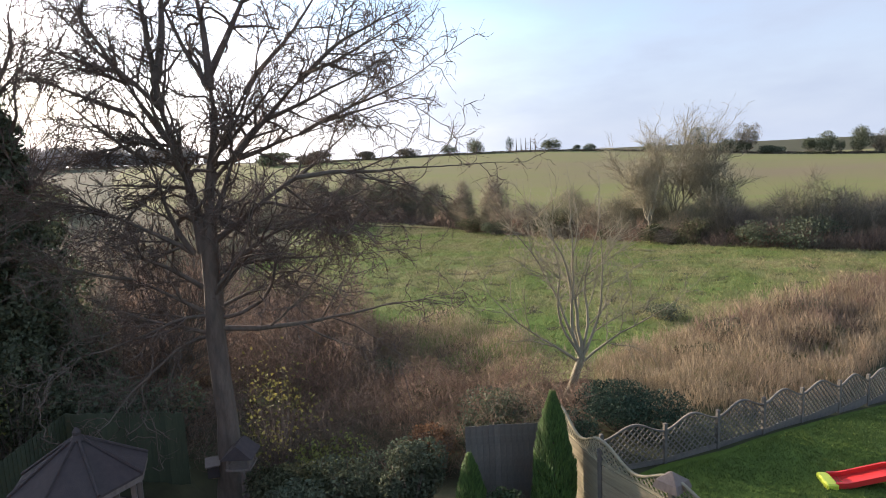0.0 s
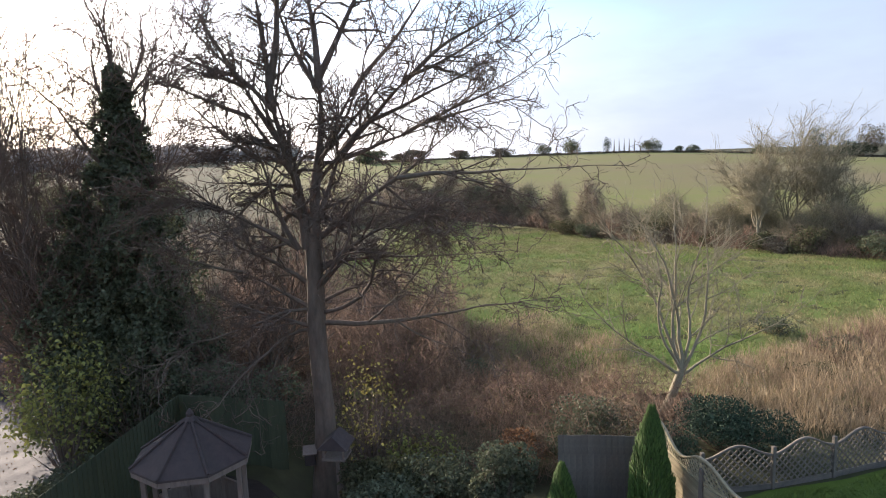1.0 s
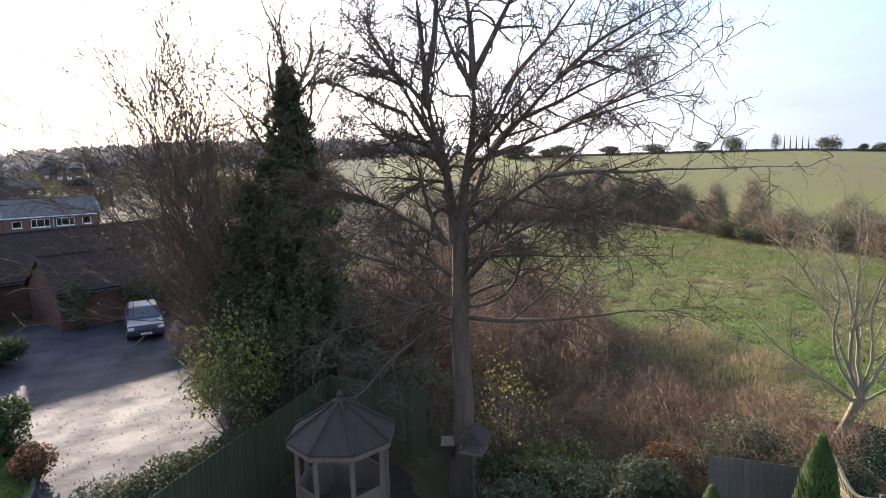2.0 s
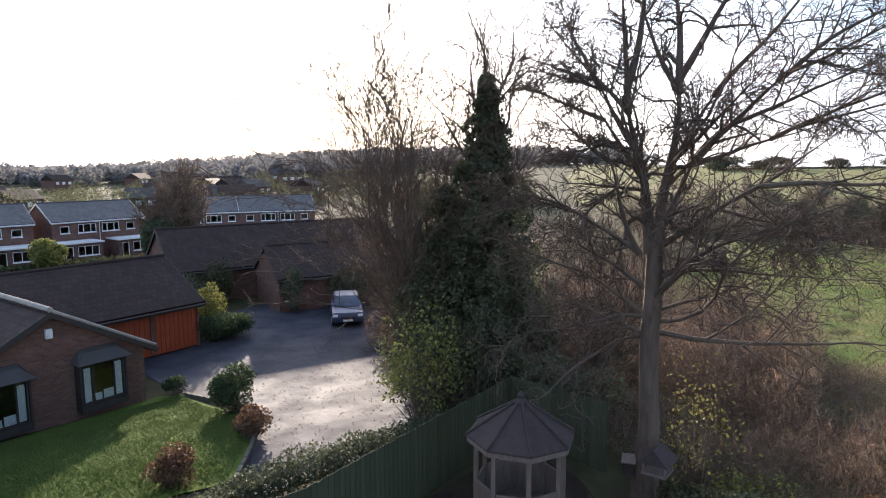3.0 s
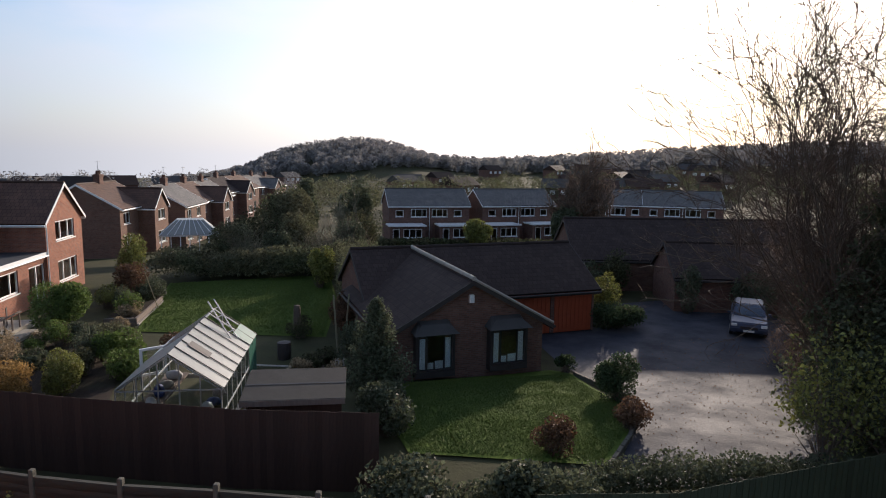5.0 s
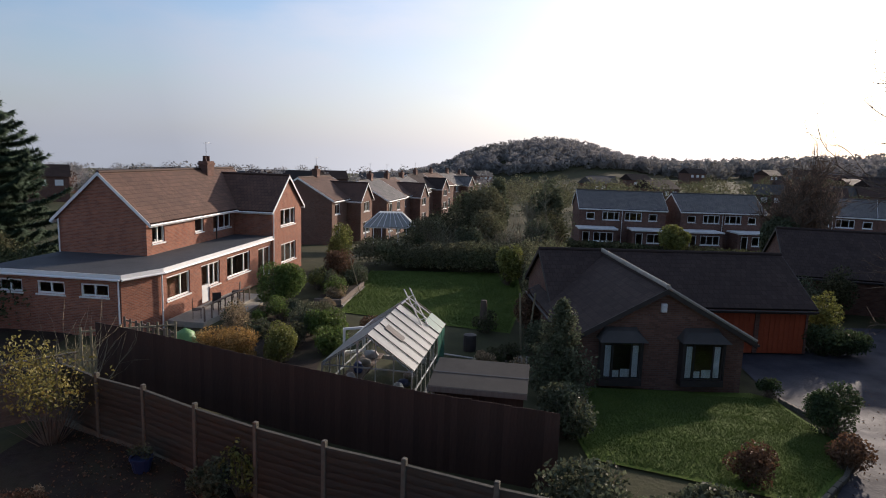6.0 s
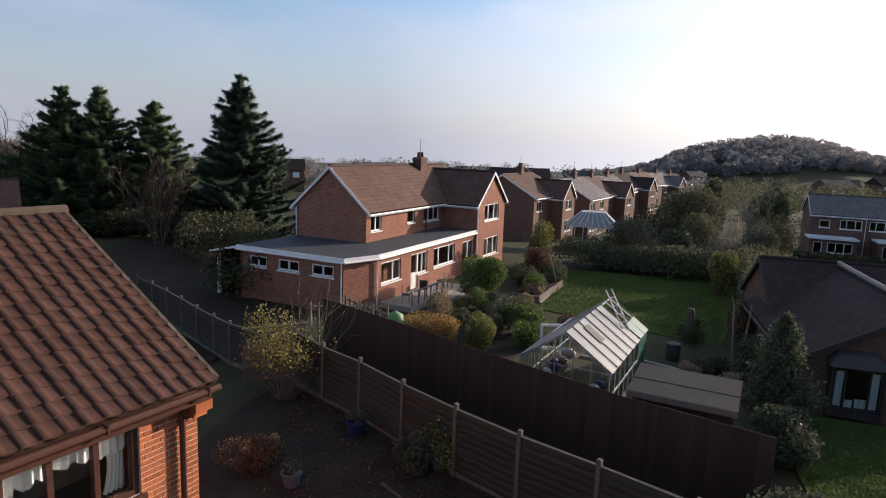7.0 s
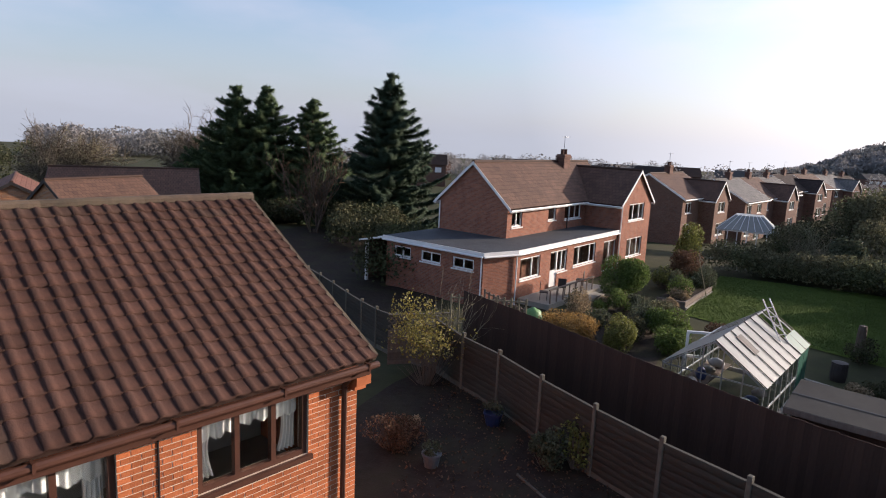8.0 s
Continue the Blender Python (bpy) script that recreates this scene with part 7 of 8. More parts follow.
shrub_at("lawn_shrub", 3.4, 18.4, (0.7, 0.8, 0.6), 2800, 0.1, M_IVY, "dark shrub between lawn and fence", 329)

# the brick house's garden
shrub_at("round_bush", -9.8, 34.2, (1.4, 1.4, 1.3), 9000, 0.12, M_BRIGHTLEAF, "large rounded bright evergreen bush before the house", 330)
shrub_at("clipped_bush", -7.1, 24.9, (0.75, 0.75, 0.9), 6000, 0.08, M_LIMELEAF, "clipped egg-shaped yellow-green bush", 331, lumps=14, shell=0.7)
shrub_at("clipped_bush", -5.3, 26.4, (0.75, 0.75, 0.65), 3400, 0.09, M_BRIGHTLEAF, "rounded green bush beside the greenhouse", 332)
shrub_at("brown_shrub", -9.6, 25.2, (1.5, 1.0, 0.72), 5200, 0.09, M_OCHRELEAF, "dry ochre shrub behind the brown fence", 333)
shrub_at("brown_shrub", -6.6, 31.0, (0.9, 0.9, 0.7), 3600, 0.10, M_DRYLEAF, "grey-green shrub in the back garden", 334)
shrub_at("brown_shrub", -3.6, 28.9, (0.9, 0.8, 0.6), 2600, 0.09, M_RUSTLEAF, "low brown shrub beside the lawn", 335)
shrub_at("yellow_shrub", -8.4, 45.5, (1.1, 1.1, 2.0), 4200, 0.15, M_LIMELEAF, "upright yellow-green shrub at the lawn's corner", 336)
shrub_at("dark_shrub", -7.6, 41.0, (1.1, 1.4, 1.2), 4200, 0.12, M_RUSTLEAF, "dark brown shrub beside the lawn", 337)
grng = np.random.default_rng(77)
for k_ in range(22):
    x, y = (grng.uniform(-10.6, -6.2), grng.uniform(25.5, 33)) if k_ < 14 else (grng.uniform(-8.6, -6.6), grng.uniform(33, 45))
    sz = grng.uniform(0.4, 0.75)
    leaf_, words = ((M_OLIVE, "loose olive-brown shrub in the back garden"), (M_GREYLEAF, "grey-green shrub in the back garden"), (M_BRIGHTLEAF, "rounded green shrub in the back garden"), (M_REED, "dry straw-coloured plant in the back garden"))[k_ % 4]
    shrub_at("garden_shrub", x, y, (sz, sz, sz * grng.uniform(0.7, 1.3)), 1500, 0.09, leaf_, words, 640 + k_, shell=0.2)
for k_ in range(7):
    x, y, sz = grng.uniform(1.2, 4.6), grng.uniform(22.5, 31), grng.uniform(0.4, 0.8)
    shrub_at("garden_shrub", x, y, (sz, sz, sz * 0.8), 1100, 0.09, (M_OLIVE, M_REED)[k_ % 2], ("olive-brown shrub among garden clutter", "dry straw-coloured plant among garden clutter")[k_ % 2], 670 + k_, shell=0.2)
# the near garden
shrub_at("yellow_shrub", -10.3, 15.2, (1.5, 1.3, 1.6), 2600, 0.09, M_YELLOWLEAF, "loose yellow-green shrub growing over the fence", 340, shell=0.05, bare=1.2, lumps=14)
shrub_at("climber", -4.6, 13.0, (0.45, 0.4, 0.75), 1500, 0.08, M_LIMELEAF, "yellow-green climber on the fence", 341)
shrub_at("climber", -5.2, 12.7, (0.5, 0.45, 0.55), 1600, 0.08, M_GREYLEAF, "grey-green shrub before the fence", 342)
shrub_at("brown_bush", -8.7, 11.2, (0.8, 0.7, 0.5), 2600, 0.06, M_RUSTLEAF, "low red-brown shrub at the house wall", 343)
shrub_at("low_shrub", -1.4, 9.6, (0.5, 0.5, 0.5), 1500, 0.08, M_LIMELEAF, "small green bush in the dark bed", 344)
stem_fan((-10.9, 17.6, 0), 16, 2.1, 346, M_PALEBARK, M_PALETWIG, "bare pale shrub stems at the fence corner", lean=0.5, radius=0.03, depth=1, kids=(3, 5), twig_r=0.008, name="bare_shrub", category="shrub")

# ---- far trees and roofs ----


def far_tree(x, y, h, w, seed, leaf, label, name="far_tree", n=2600, size=None):
    return shrub(name, (x, y, gz(x, y)), (w / 2, w / 2, h / 2), n, size or w * 0.045, leaf, label, seed, category="tree", group="trees on the skyline", shell=0.3)


sky_line = [(238, 31, 3.5, 9, M_GREYTWIG), (240, 14, 4.0, 9, M_GREYTWIG), (240, -1, 4.2, 6, M_GREYLEAF), (240, -11.6, 6.6, 8, M_GREYLEAF), (239, -23.6, 6.4, 3.6, M_SPRUCE), (237, -39, 5.2, 7.5, M_GREYLEAF), (235, -47.6, 2.6, 4, M_GREYLEAF),
            (234, -52, 3.0, 5, M_GREYLEAF), (228, -72, 3.4, 5, M_GREYLEAF), (223, -88, 10.5, 6, M_SPRUCE), (220, -95, 5.0, 9, M_GREYLEAF), (218, -99, 4.6, 9, M_GREYLEAF), (217.6, -101.6, 11.5, 9, M_GREYTWIG), (214, -108, 3.4, 8, M_GREYLEAF), (209, -118, 5.6, 7, M_GREYLEAF),
            (206, -122, 7.6, 8.5, M_GREYLEAF), (204.5, -125, 5.5, 3, M_SPRUCE), (202.4, -129.2, 9.2, 9.5, M_GREYLEAF), (199, -134.5, 8.2, 8, M_GREYTWIG), (195, -140, 8, 10, M_GREYLEAF), (232, 48, 4.5, 14, M_GREYTWIG), (230, 62, 5, 15, M_GREYLEAF)]
for k, (x, y, h, w, leaf) in enumerate(sky_line):
    far_tree(x, y, h, w, 400 + k, leaf, "small dark tree on the field's skyline")
hedge("skyline_hedge", [(234, 60), (240, 14), (238, -30), (233, -58), (222, -90), (210, -116), (194, -142)], 3.0, 0.9, 9000, 0.6, M_GREYTWIG, "thin bare hedgerow along the field's skyline", 398)
for k in range(5):
    bm = bmesh.new()
    x, y = 239 - 0.4 * k, -26 - 1.7 * k
    p = thing("poplar", pose(x, y, gz(x, y)), "thin bare poplar on the skyline", "tree", "poplars on the skyline")
    rod(bm, (0, 0, -0.2), (0, 0, 5.2), 0.3, 0.05, 5)
    part("trunk", bm, M_GREYTWIG, p)


def far_wood(name, poly, n, h, leaf, label, seed, size=2.2):
    """Woods too far off to count: crowns as heaps of leaves."""
    rng = np.random.default_rng(seed)
    C = scatter(rng, n, poly)
    hh = h * rng.uniform(0.6, 1.25, n)
    per = int(150 * max(1.0, 0.9 / size))
    d = sphere_dirs(rng, n * per) * rng.uniform(0.5, 1, (n * per, 1)) ** 0.5
    base = np.repeat(np.c_[C, ground_z(C[:, 0], C[:, 1]) + hh * 0.55], per, 0)
    sc = np.repeat(np.c_[hh * 0.42, hh * 0.42, hh * 0.5], per, 0)
    return obj(name, mesh_np(name, *leaf_mesh(rng, base + d * sc, size, 0.25)), leaf, label=label, category="woodland", kind="stuff")


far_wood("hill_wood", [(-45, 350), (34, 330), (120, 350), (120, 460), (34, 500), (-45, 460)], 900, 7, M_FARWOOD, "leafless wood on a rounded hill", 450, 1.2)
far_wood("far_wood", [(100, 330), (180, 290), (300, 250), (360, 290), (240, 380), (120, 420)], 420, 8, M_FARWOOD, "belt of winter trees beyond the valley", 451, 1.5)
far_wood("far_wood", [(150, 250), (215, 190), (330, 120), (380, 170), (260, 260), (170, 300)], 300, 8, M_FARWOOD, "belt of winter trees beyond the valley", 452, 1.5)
far_wood("valley_trees", [(6, 105), (40, 104), (90, 108), (130, 100), (190, 170), (90, 240), (10, 220)], 240, 6, M_DRYLEAF, "garden trees among houses in the valley", 453, 0.4)
far_wood("valley_trees", [(80, 60), (105, 65), (150, 90), (130, 105), (95, 90)], 110, 6, M_DRYLEAF, "bare trees along the valley", 454, 0.4)
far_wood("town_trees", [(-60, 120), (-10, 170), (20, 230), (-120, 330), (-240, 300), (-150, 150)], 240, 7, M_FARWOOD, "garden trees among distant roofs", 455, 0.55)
far_wood("town_trees", [(-70, 60), (-110, 70), (-200, 100), (-260, 60), (-150, 20), (-95, 35)], 26, 5.5, M_OLIVE, "garden trees among distant roofs", 456, 0.5)
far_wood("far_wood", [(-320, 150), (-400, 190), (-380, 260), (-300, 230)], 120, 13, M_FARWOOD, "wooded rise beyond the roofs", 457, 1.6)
stem_fan((-80, 40.8, gz(-80, 40.8)), 20, 4.6, 460, M_BARK, M_GREYTWIG, "wide bare tree among roofs", lean=1.0, radius=0.18, depth=3, kids=(5, 7), twig_r=0.028, spread=0.7, up=0.0, foot=2.6)
stem_fan((-68, 51.0, gz(-68, 51)), 20, 5.2, 462, M_BARK, M_GREYTWIG, "wide bare tree among roofs", lean=1.0, radius=0.18, depth=3, kids=(5, 7), twig_r=0.028, spread=0.7, up=0.0, foot=2.6)
shrub_at("round_tree", -62.5, 48.5, (3.5, 3.5, 4.8), 7000, 0.35, M_LAUREL, "green tree beside conifers", 464, category="tree")
stem_fan((-38.5, 40.0, gz(-38, 40)), 9, 4.4, 466, M_BARK, M_RUSTLEAF, "brown-leaved slender tree before the conifers", lean=0.35, radius=0.08, depth=2, kids=(5, 7), twig_r=0.03)


def far_house(x, y, a, roof_m, wall_m, label="distant house with a plain pitched roof"):
    h = thing("far_house", pose(x, y, gz(x, y), 0, 0, a), label, "house", "distant houses")
    part("wall", boxes((0, 9, 0, 7, 0, 4.9)), wall_m, h)
    part("roof", solid([(-0.3, -0.3, 4.8), (9.3, -0.3, 4.8), (9.3, 7.3, 4.8), (-0.3, 7.3, 4.8), (-0.3, 3.5, 7), (9.3, 3.5, 7)], [(3, 2, 1, 0), (0, 1, 5, 4), (2, 3, 4, 5), (1, 2, 5), (3, 0, 4)]), roof_m, h)
    for k in range(3):
        part("window", boxes((1 + k * 2.8, 2.4 + k * 2.8, -0.03, -0.004, 3.1, 4.2)), M_WHITE, h)


frng = np.random.default_rng(9)
for k in range(58):
    a, r0 = (radians(frng.uniform(-2, 46)), frng.uniform(125, 330)) if k < 36 else (radians(frng.uniform(-44, -10)), frng.uniform(150, 300))
    x, y = -math.sin(a) * r0, math.cos(a) * r0
    if -12 < x < 16 and y < 165:
        continue
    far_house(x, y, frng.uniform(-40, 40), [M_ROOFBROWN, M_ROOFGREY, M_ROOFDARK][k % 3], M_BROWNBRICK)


# mown grass, short blades beyond counting
def blades(name, poly, n, h, label, seed, lift):
    rng = np.random.default_rng(seed)
    XY = scatter(rng, n, poly)
    base = np.c_[XY, ground_z(XY[:, 0], XY[:, 1]) + lift]
    tip = base + np.c_[rng.normal(size=(n, 2)) * h * 0.6, rng.uniform(0.5, 1.4, n) * h * (1 + 0.8 * lumpy(XY, 0.9, seed))]
    return obj(name, mesh_np(name, *spikes(base, tip, rng.uniform(0.5, 1.3, n) * h * 0.13)), M_LAWNBLADE, label=label, category="grass", kind="stuff")


blades("lawn_grass", [(3.7, 15.6), (8.3, 13.8), (9.7, 15.1), (11.4, 17.4), (11.9, 22.7), (4.2, 22.2), (3.5, 18.5)], 42000, 0.07, "short uneven blades of a front lawn", 501, 0.05)
blades("lawn_grass", [(10.0, -4.2), (14.2, -4.4), (15.0, -6.6), (16.6, -9.6), (19.6, -14.4), (12, -18), (7, -10)], 40000, 0.07, "short uneven blades of a neighbouring lawn", 502, 0.04)
blades("lawn_grass", [(-6.1, 33.6), (2.7, 30.7), (4.1, 38), (4.5, 46.8), (-6.2, 45.8)], 30000, 0.10, "short uneven blades of a back lawn", 503, 0.04)

# ---- small things ----


def conservatory():
    c = thing("conservatory", pose(-8.6, 58.6, gz(-8, 58) - 0.1, 0, 0, 5), "white glazed conservatory with a hipped roof", "conservatory")
    w, d, e, a = 4.6, 3.4, 2.2, 3.5
    for x in (0, w):
        part("dwarf_wall", boxes((x - 0.06, x + 0.06, 0.07, d, 0, 0.5)), M_BRICK, c)
    part("dwarf_wall", boxes((0, w, -0.06, 0.06, 0, 0.5)), M_BRICK, c)
    for k in range(7):
        part("post", boxes((k * w / 6 - 0.04, k * w / 6 + 0.04, -0.04, 0.04, 0.5, e)), M_WHITE, c)
    for k in range(6):
        part("pane", boxes((k * w / 6 + 0.04, (k + 1) * w / 6 - 0.04, -0.005, 0.005, 0.5, e)), M_GLASS, c)
    part("head", boxes((-0.08, w + 0.08, -0.08, 0.08, e, e + 0.12)), M_WHITE, c)
    part("roof", solid([(-0.15, -0.15, e + 0.12), (w + 0.15, -0.15, e + 0.12), (w + 0.15, d, e + 0.12), (-0.15, d, e + 0.12), (1.2, 1.4, a), (w - 1.2, 1.4, a), (w - 1.2, d, a), (1.2, d, a)],
                       [(3, 2, 1, 0), (0, 1, 5, 4), (1, 2, 6, 5), (0, 4, 7, 3), (4, 5, 6, 7), (2, 3, 7, 6)]), M_POLY, c)
    for k in range(9):
        f = k / 8
        bm = bmesh.new()
        rod(bm, (-0.15 + f * (w + 0.3), -0.16, e + 0.15), (1.2 + f * (w - 2.4), 1.4, a + 0.03), 0.03, sides=4)
        part("rafter", bm, M_WHITE, c)


conservatory()


def white_gate():
    f = thing("picket_rail", pose(0, 0, 0), "weathered low wooden rail fence by the extension", "fence")
    pts = [(-13.2, 21.4), (-12.4, 21.9), (-11.5, 22.2), (-10.4, 22.7)]
    for k, p in enumerate(line_points([(*p, 0) for p in pts], 0.32)):
        part("picket", boxes((-0.04, 0.04, -0.02, 0.02, 0, 2.15), bevel=0.006), M_PALEFENCE, f).matrix_basis = pose(p.x, p.y, gz(p.x, p.y), 0, 0, 10)
    for p, q in zip(pts, pts[1:]):
        for z in (0.9, 2.0):
            bm = bmesh.new()
            rod(bm, (*p, gz(*p) + z), (*q, gz(*q) + z), 0.04, sides=4)
            part("rail", bm, M_PALEFENCE, f)


white_gate()


def lawn_kerb():
    k = thing("drive_kerb", pose(0, 0, 0), "row of dark stone kerbs between lawn and drive", "kerb", kind="structure")
    stone = None
    for p, q in zip(*(lambda s: (s, s[1:]))(line_points([(8.35, 13.5, 0), (9.85, 14.95, 0), (11.6, 17.2, 0), (12.3, 19.9, 0), (12.1, 22.6, 0)], 0.4))):
        m = turn_to(p, q)
        if stone is None:
            o = part("kerbstone", boxes((0.0, 0.38, -0.06, 0.06, -0.05, 0.16), bevel=0.015), M_CONCRETE, k)
            stone = o.data
        else:
            o = obj("kerbstone", stone, M_CONCRETE, k)
        o.matrix_basis = m


lawn_kerb()


def pot(x, y, label, plant, seed, r=0.2, h=0.35, glaze=None):
    p = thing("plant_pot", pose(x, y, gz(x, y) + 0.03), label, "plant pot")
    part("pot", lathe([(r * 0.7, 0), (r, h * 0.85), (r * 1.08, h * 0.86), (r * 1.08, h), (r * 0.9, h), (r * 0.85, h * 0.9)], 14), glaze or M_ROOFRED, p)
    rng = np.random.default_rng(seed)
    obj("plant", mesh_np("plant", *leaf_mesh(rng, in_blob(rng, 260, (0, 0, h + 0.12), (r * 1.2, r * 1.2, 0.2)), 0.07)), plant, p)




def planks():
    rng = np.random.default_rng(91)
    for k in range(16):
        L = rng.uniform(0.8, 2.2)
        x, y = 1.5 + rng.normal() * 0.7, 24.6 + rng.normal() * 1.1
        o = part("plank", boxes((-L / 2, L / 2, -0.07, 0.07, 0, 0.035), bevel=0.006), (M_GAZWOOD, M_PALEFENCE, M_STONE)[k % 3], label="loose weathered plank lying by the greenhouse", category="plank", group="planks by the greenhouse")
        o.matrix_world = pose(x, y, gz(x, y) + 0.02 + 0.037 * (k % 4), 0, 0, 40 + rng.normal() * 35)


planks()


def raised_bed():
    b = thing("raised_bed", turn_to((-6.4, 34.8), (-5.9, 40.4)), "raised wooden bed with a pale edge beside the lawn", "raised bed")
    for z in (0, 0.2):
        part("sleeper", boxes((0, 5.4, 0, 0.12, z, z + 0.19), bevel=0.01), M_GAZWOOD, b)
        part("sleeper", boxes((0, 0.12, 0.13, 1.6, z, z + 0.19), bevel=0.01), M_GAZWOOD, b)
    part("edge", boxes((0, 5.4, -0.09, -0.01, 0, 0.1)), M_STONE, b)
    part("soil", boxes((0.12, 5.4, 0.12, 1.6, 0, 0.32)), M_SOIL, b)


raised_bed()


def pole(x, y, h, tilt, r=0.05, label="leaning weathered garden pole"):
    bm = bmesh.new()
    rod(bm, (0, 0, -0.1), (0, 0, h), r, r * 0.8, 7)
    o = part("pole", bm, M_PALEFENCE, label=label, category="pole", group="garden poles")
    o.matrix_world = pose(x, y, gz(x, y), *tilt, 0)


pole(3.1, 28.0, 2.7, (4, -4))
pole(3.45, 28.3, 2.6, (-3, 5))
pole(3.6, 27.7, 2.0, (6, 10))
pole(-5.9, 38.4, 2.4, (10, -14), 0.03)
stump = part("tree_stump", lathe([(0.3, 0), (0.2, 0.3), (0.18, 1.2), (0.15, 1.4), (0.05, 1.42)], 9), M_BARK, label="tall dark cut tree stump by the lawn", category="tree stump")
stump.matrix_world = pose(1.5, 31.7, gz(1.5, 31.7))
bin_ = thing("water_butt", pose(0.75, 27.6, gz(0.75, 27.6)), "black plastic water butt by the path", "water butt")
part("barrel", lathe([(0.27, 0), (0.30, 0.25), (0.29, 0.65), (0.27, 0.7)], 14), M_DARKTRIM, bin_)
part("lid", lathe([(0.29, 0.7), (0.29, 0.74), (0.1, 0.77)], 14), M_DARKTRIM, bin_)
frame_ = thing("cold_frame_light", pose(-4.2, 23.4, gz(-4.2, 23.4) + 0.25, 0, 0, 25), "small white framed glazed panel standing upright", "glazed panel")
window(frame_, pose(0, 0, 0.5), 0.9, 1.0, 1, M_WHITE, sill=False)
part("stand", boxes((0, 0.06, 0.06, 0.14, 0, 0.5)), M_WHITE, frame_)
part("stand", boxes((0.84, 0.9, 0.06, 0.14, 0, 0.5)), M_WHITE, frame_)
tarp = mat("green_tarpaulin", (0.15, 0.30, 0.11), (0.10, 0.22, 0.08), scale=6, rough=0.5, bump=0.4, fine=10)
bm = lathe([(0.02, 0.9), (0.35, 0.78), (0.5, 0.45), (0.6, 0.0)][::-1], 10)
heap = part("covered_heap", bm, tarp, label="heap under a light green tarpaulin by the terrace", category="covered heap", smooth=True)
heap.matrix_world = pose(-11.0, 24.9, gz(-11.0, 24.9)) @ Matrix.Diagonal((1.0, 1.0, 1.5, 1.0))


def terrace_rail():
    r = thing("terrace_rail", pose(-14.97, 27.4, -1.0, 0, 0, 83.1), "weathered wooden rail along the house terrace", "railing")
    for k in range(8):
        part("baluster", boxes((2.6 + k * 0.7, 2.66 + k * 0.7, -2.55, -2.49, 0.28, 1.0)), M_GAZWOOD, r)
    part("handrail", boxes((2.5, 7.7, -2.57, -2.47, 1.0, 1.06)), M_GAZWOOD, r)


terrace_rail()


def picket_rail(a, b, top_a, top_b):
    """Brown pickets on two rails, stepping down beside the house."""
    r = thing("picket_rail", pose(0, 0, 0), "brown wooden picket rail beside the brick house", "railing")
    n = 10
    for k in range(n):
        f = k / (n - 1)
        x, y = a[0] + (b[0] - a[0]) * f, a[1] + (b[1] - a[1]) * f
        top = top_a + (top_b - top_a) * f
        part("picket", boxes((x - 0.045, x + 0.045, y - 0.02, y + 0.02, gz(x, y) - 0.05, top + 0.05 * (k % 3 == 0)), bevel=0.008), M_GAZWOOD, r)
    for drop in (0.1, 0.75):
        bm = bmesh.new()
        rod(bm, (a[0], a[1] + 0.04, top_a - drop), (b[0], b[1] + 0.04, top_b - drop), 0.04, sides=4)
        part("rail", bm, M_GAZWOOD, r)


picket_rail((-12.8, 23.6), (-11.1, 24.2), 1.05, 0.40)


def chair(m):
    c = thing("garden_chair", m, "simple dark garden chair on the terrace", "chair", "chairs on the terrace")
    part("seat", boxes((-0.22, 0.22, -0.22, 0.22, 0.42, 0.46)), M_DARKTRIM, c)
    part("backrest", boxes((-0.22, 0.22, 0.19, 0.22, 0.46, 0.95)), M_DARKTRIM, c)
    for x in (-0.2, 0.17):
        for y in (-0.2, 0.17):
            part("leg", boxes((x, x + 0.03, y, y + 0.03, 0, 0.42)), M_DARKTRIM, c)


for k, (x, y, a) in enumerate(((3.2, -1.8, 30), (5.0, -1.9, 120), (7.6, -1.7, 200))):
    chair(pose(-14.97, 27.4, -1.0, 0, 0, 83.1) @ pose(x, y, 0.28, 0, 0, a))


def yucca(x, y, seed):
    rng = np.random.default_rng(seed)
    y_ = thing("yucca", pose(x, y, gz(x, y)), "spiky grey-green yucca in the back garden", "yucca")
    n = 170
    d = sphere_dirs(rng, n)
    d[:, 2] = np.abs(d[:, 2]) + 0.15
    tip = np.array([0, 0, 0.5]) + unit(d) * rng.uniform(0.7, 1.1, (n, 1))
    obj("leaves", mesh_np("leaves", *spikes(np.tile([[0, 0, 0.45]], (n, 1)) + d * 0.05, tip, 0.025)), M_GREYLEAF, y_)
    bm = bmesh.new()
    rod(bm, (0, 0, -0.1), (0, 0, 0.5), 0.1, 0.08)
    part("trunk", bm, M_BARK, y_)


yucca(-7.6, 30.6, 95)
yucca(-6.7, 28.9, 96)
shrub_at("variegated_bush", 3.0, 11.75, (1.5, 0.75, 0.95), 4200, 0.12, M_GREYLEAF, "rounded shrub with pale-edged leaves behind the fence", 350)
shrub_at("variegated_bush", 5.6, 11.4, (1.4, 0.75, 0.9), 3800, 0.12, M_GREYLEAF, "rounded shrub with pale-edged leaves behind the fence", 351)
shrub_at("dark_shrub", -6.4, 40.2, (0.9, 1.2, 0.8), 2600, 0.1, M_IVY, "low dark shrub in the raised bed", 352)
shrub_at("brown_shrub", -8.5, 24.4, (1.0, 0.9, 0.8), 4000, 0.09, M_OCHRELEAF, "dry ochre shrub behind the brown fence", 353)
shrub_at("brown_shrub", -5.9, 28.6, (1.1, 0.9, 0.8), 3600, 0.1, M_BRIGHTLEAF, "rounded green shrub in the back garden", 354)
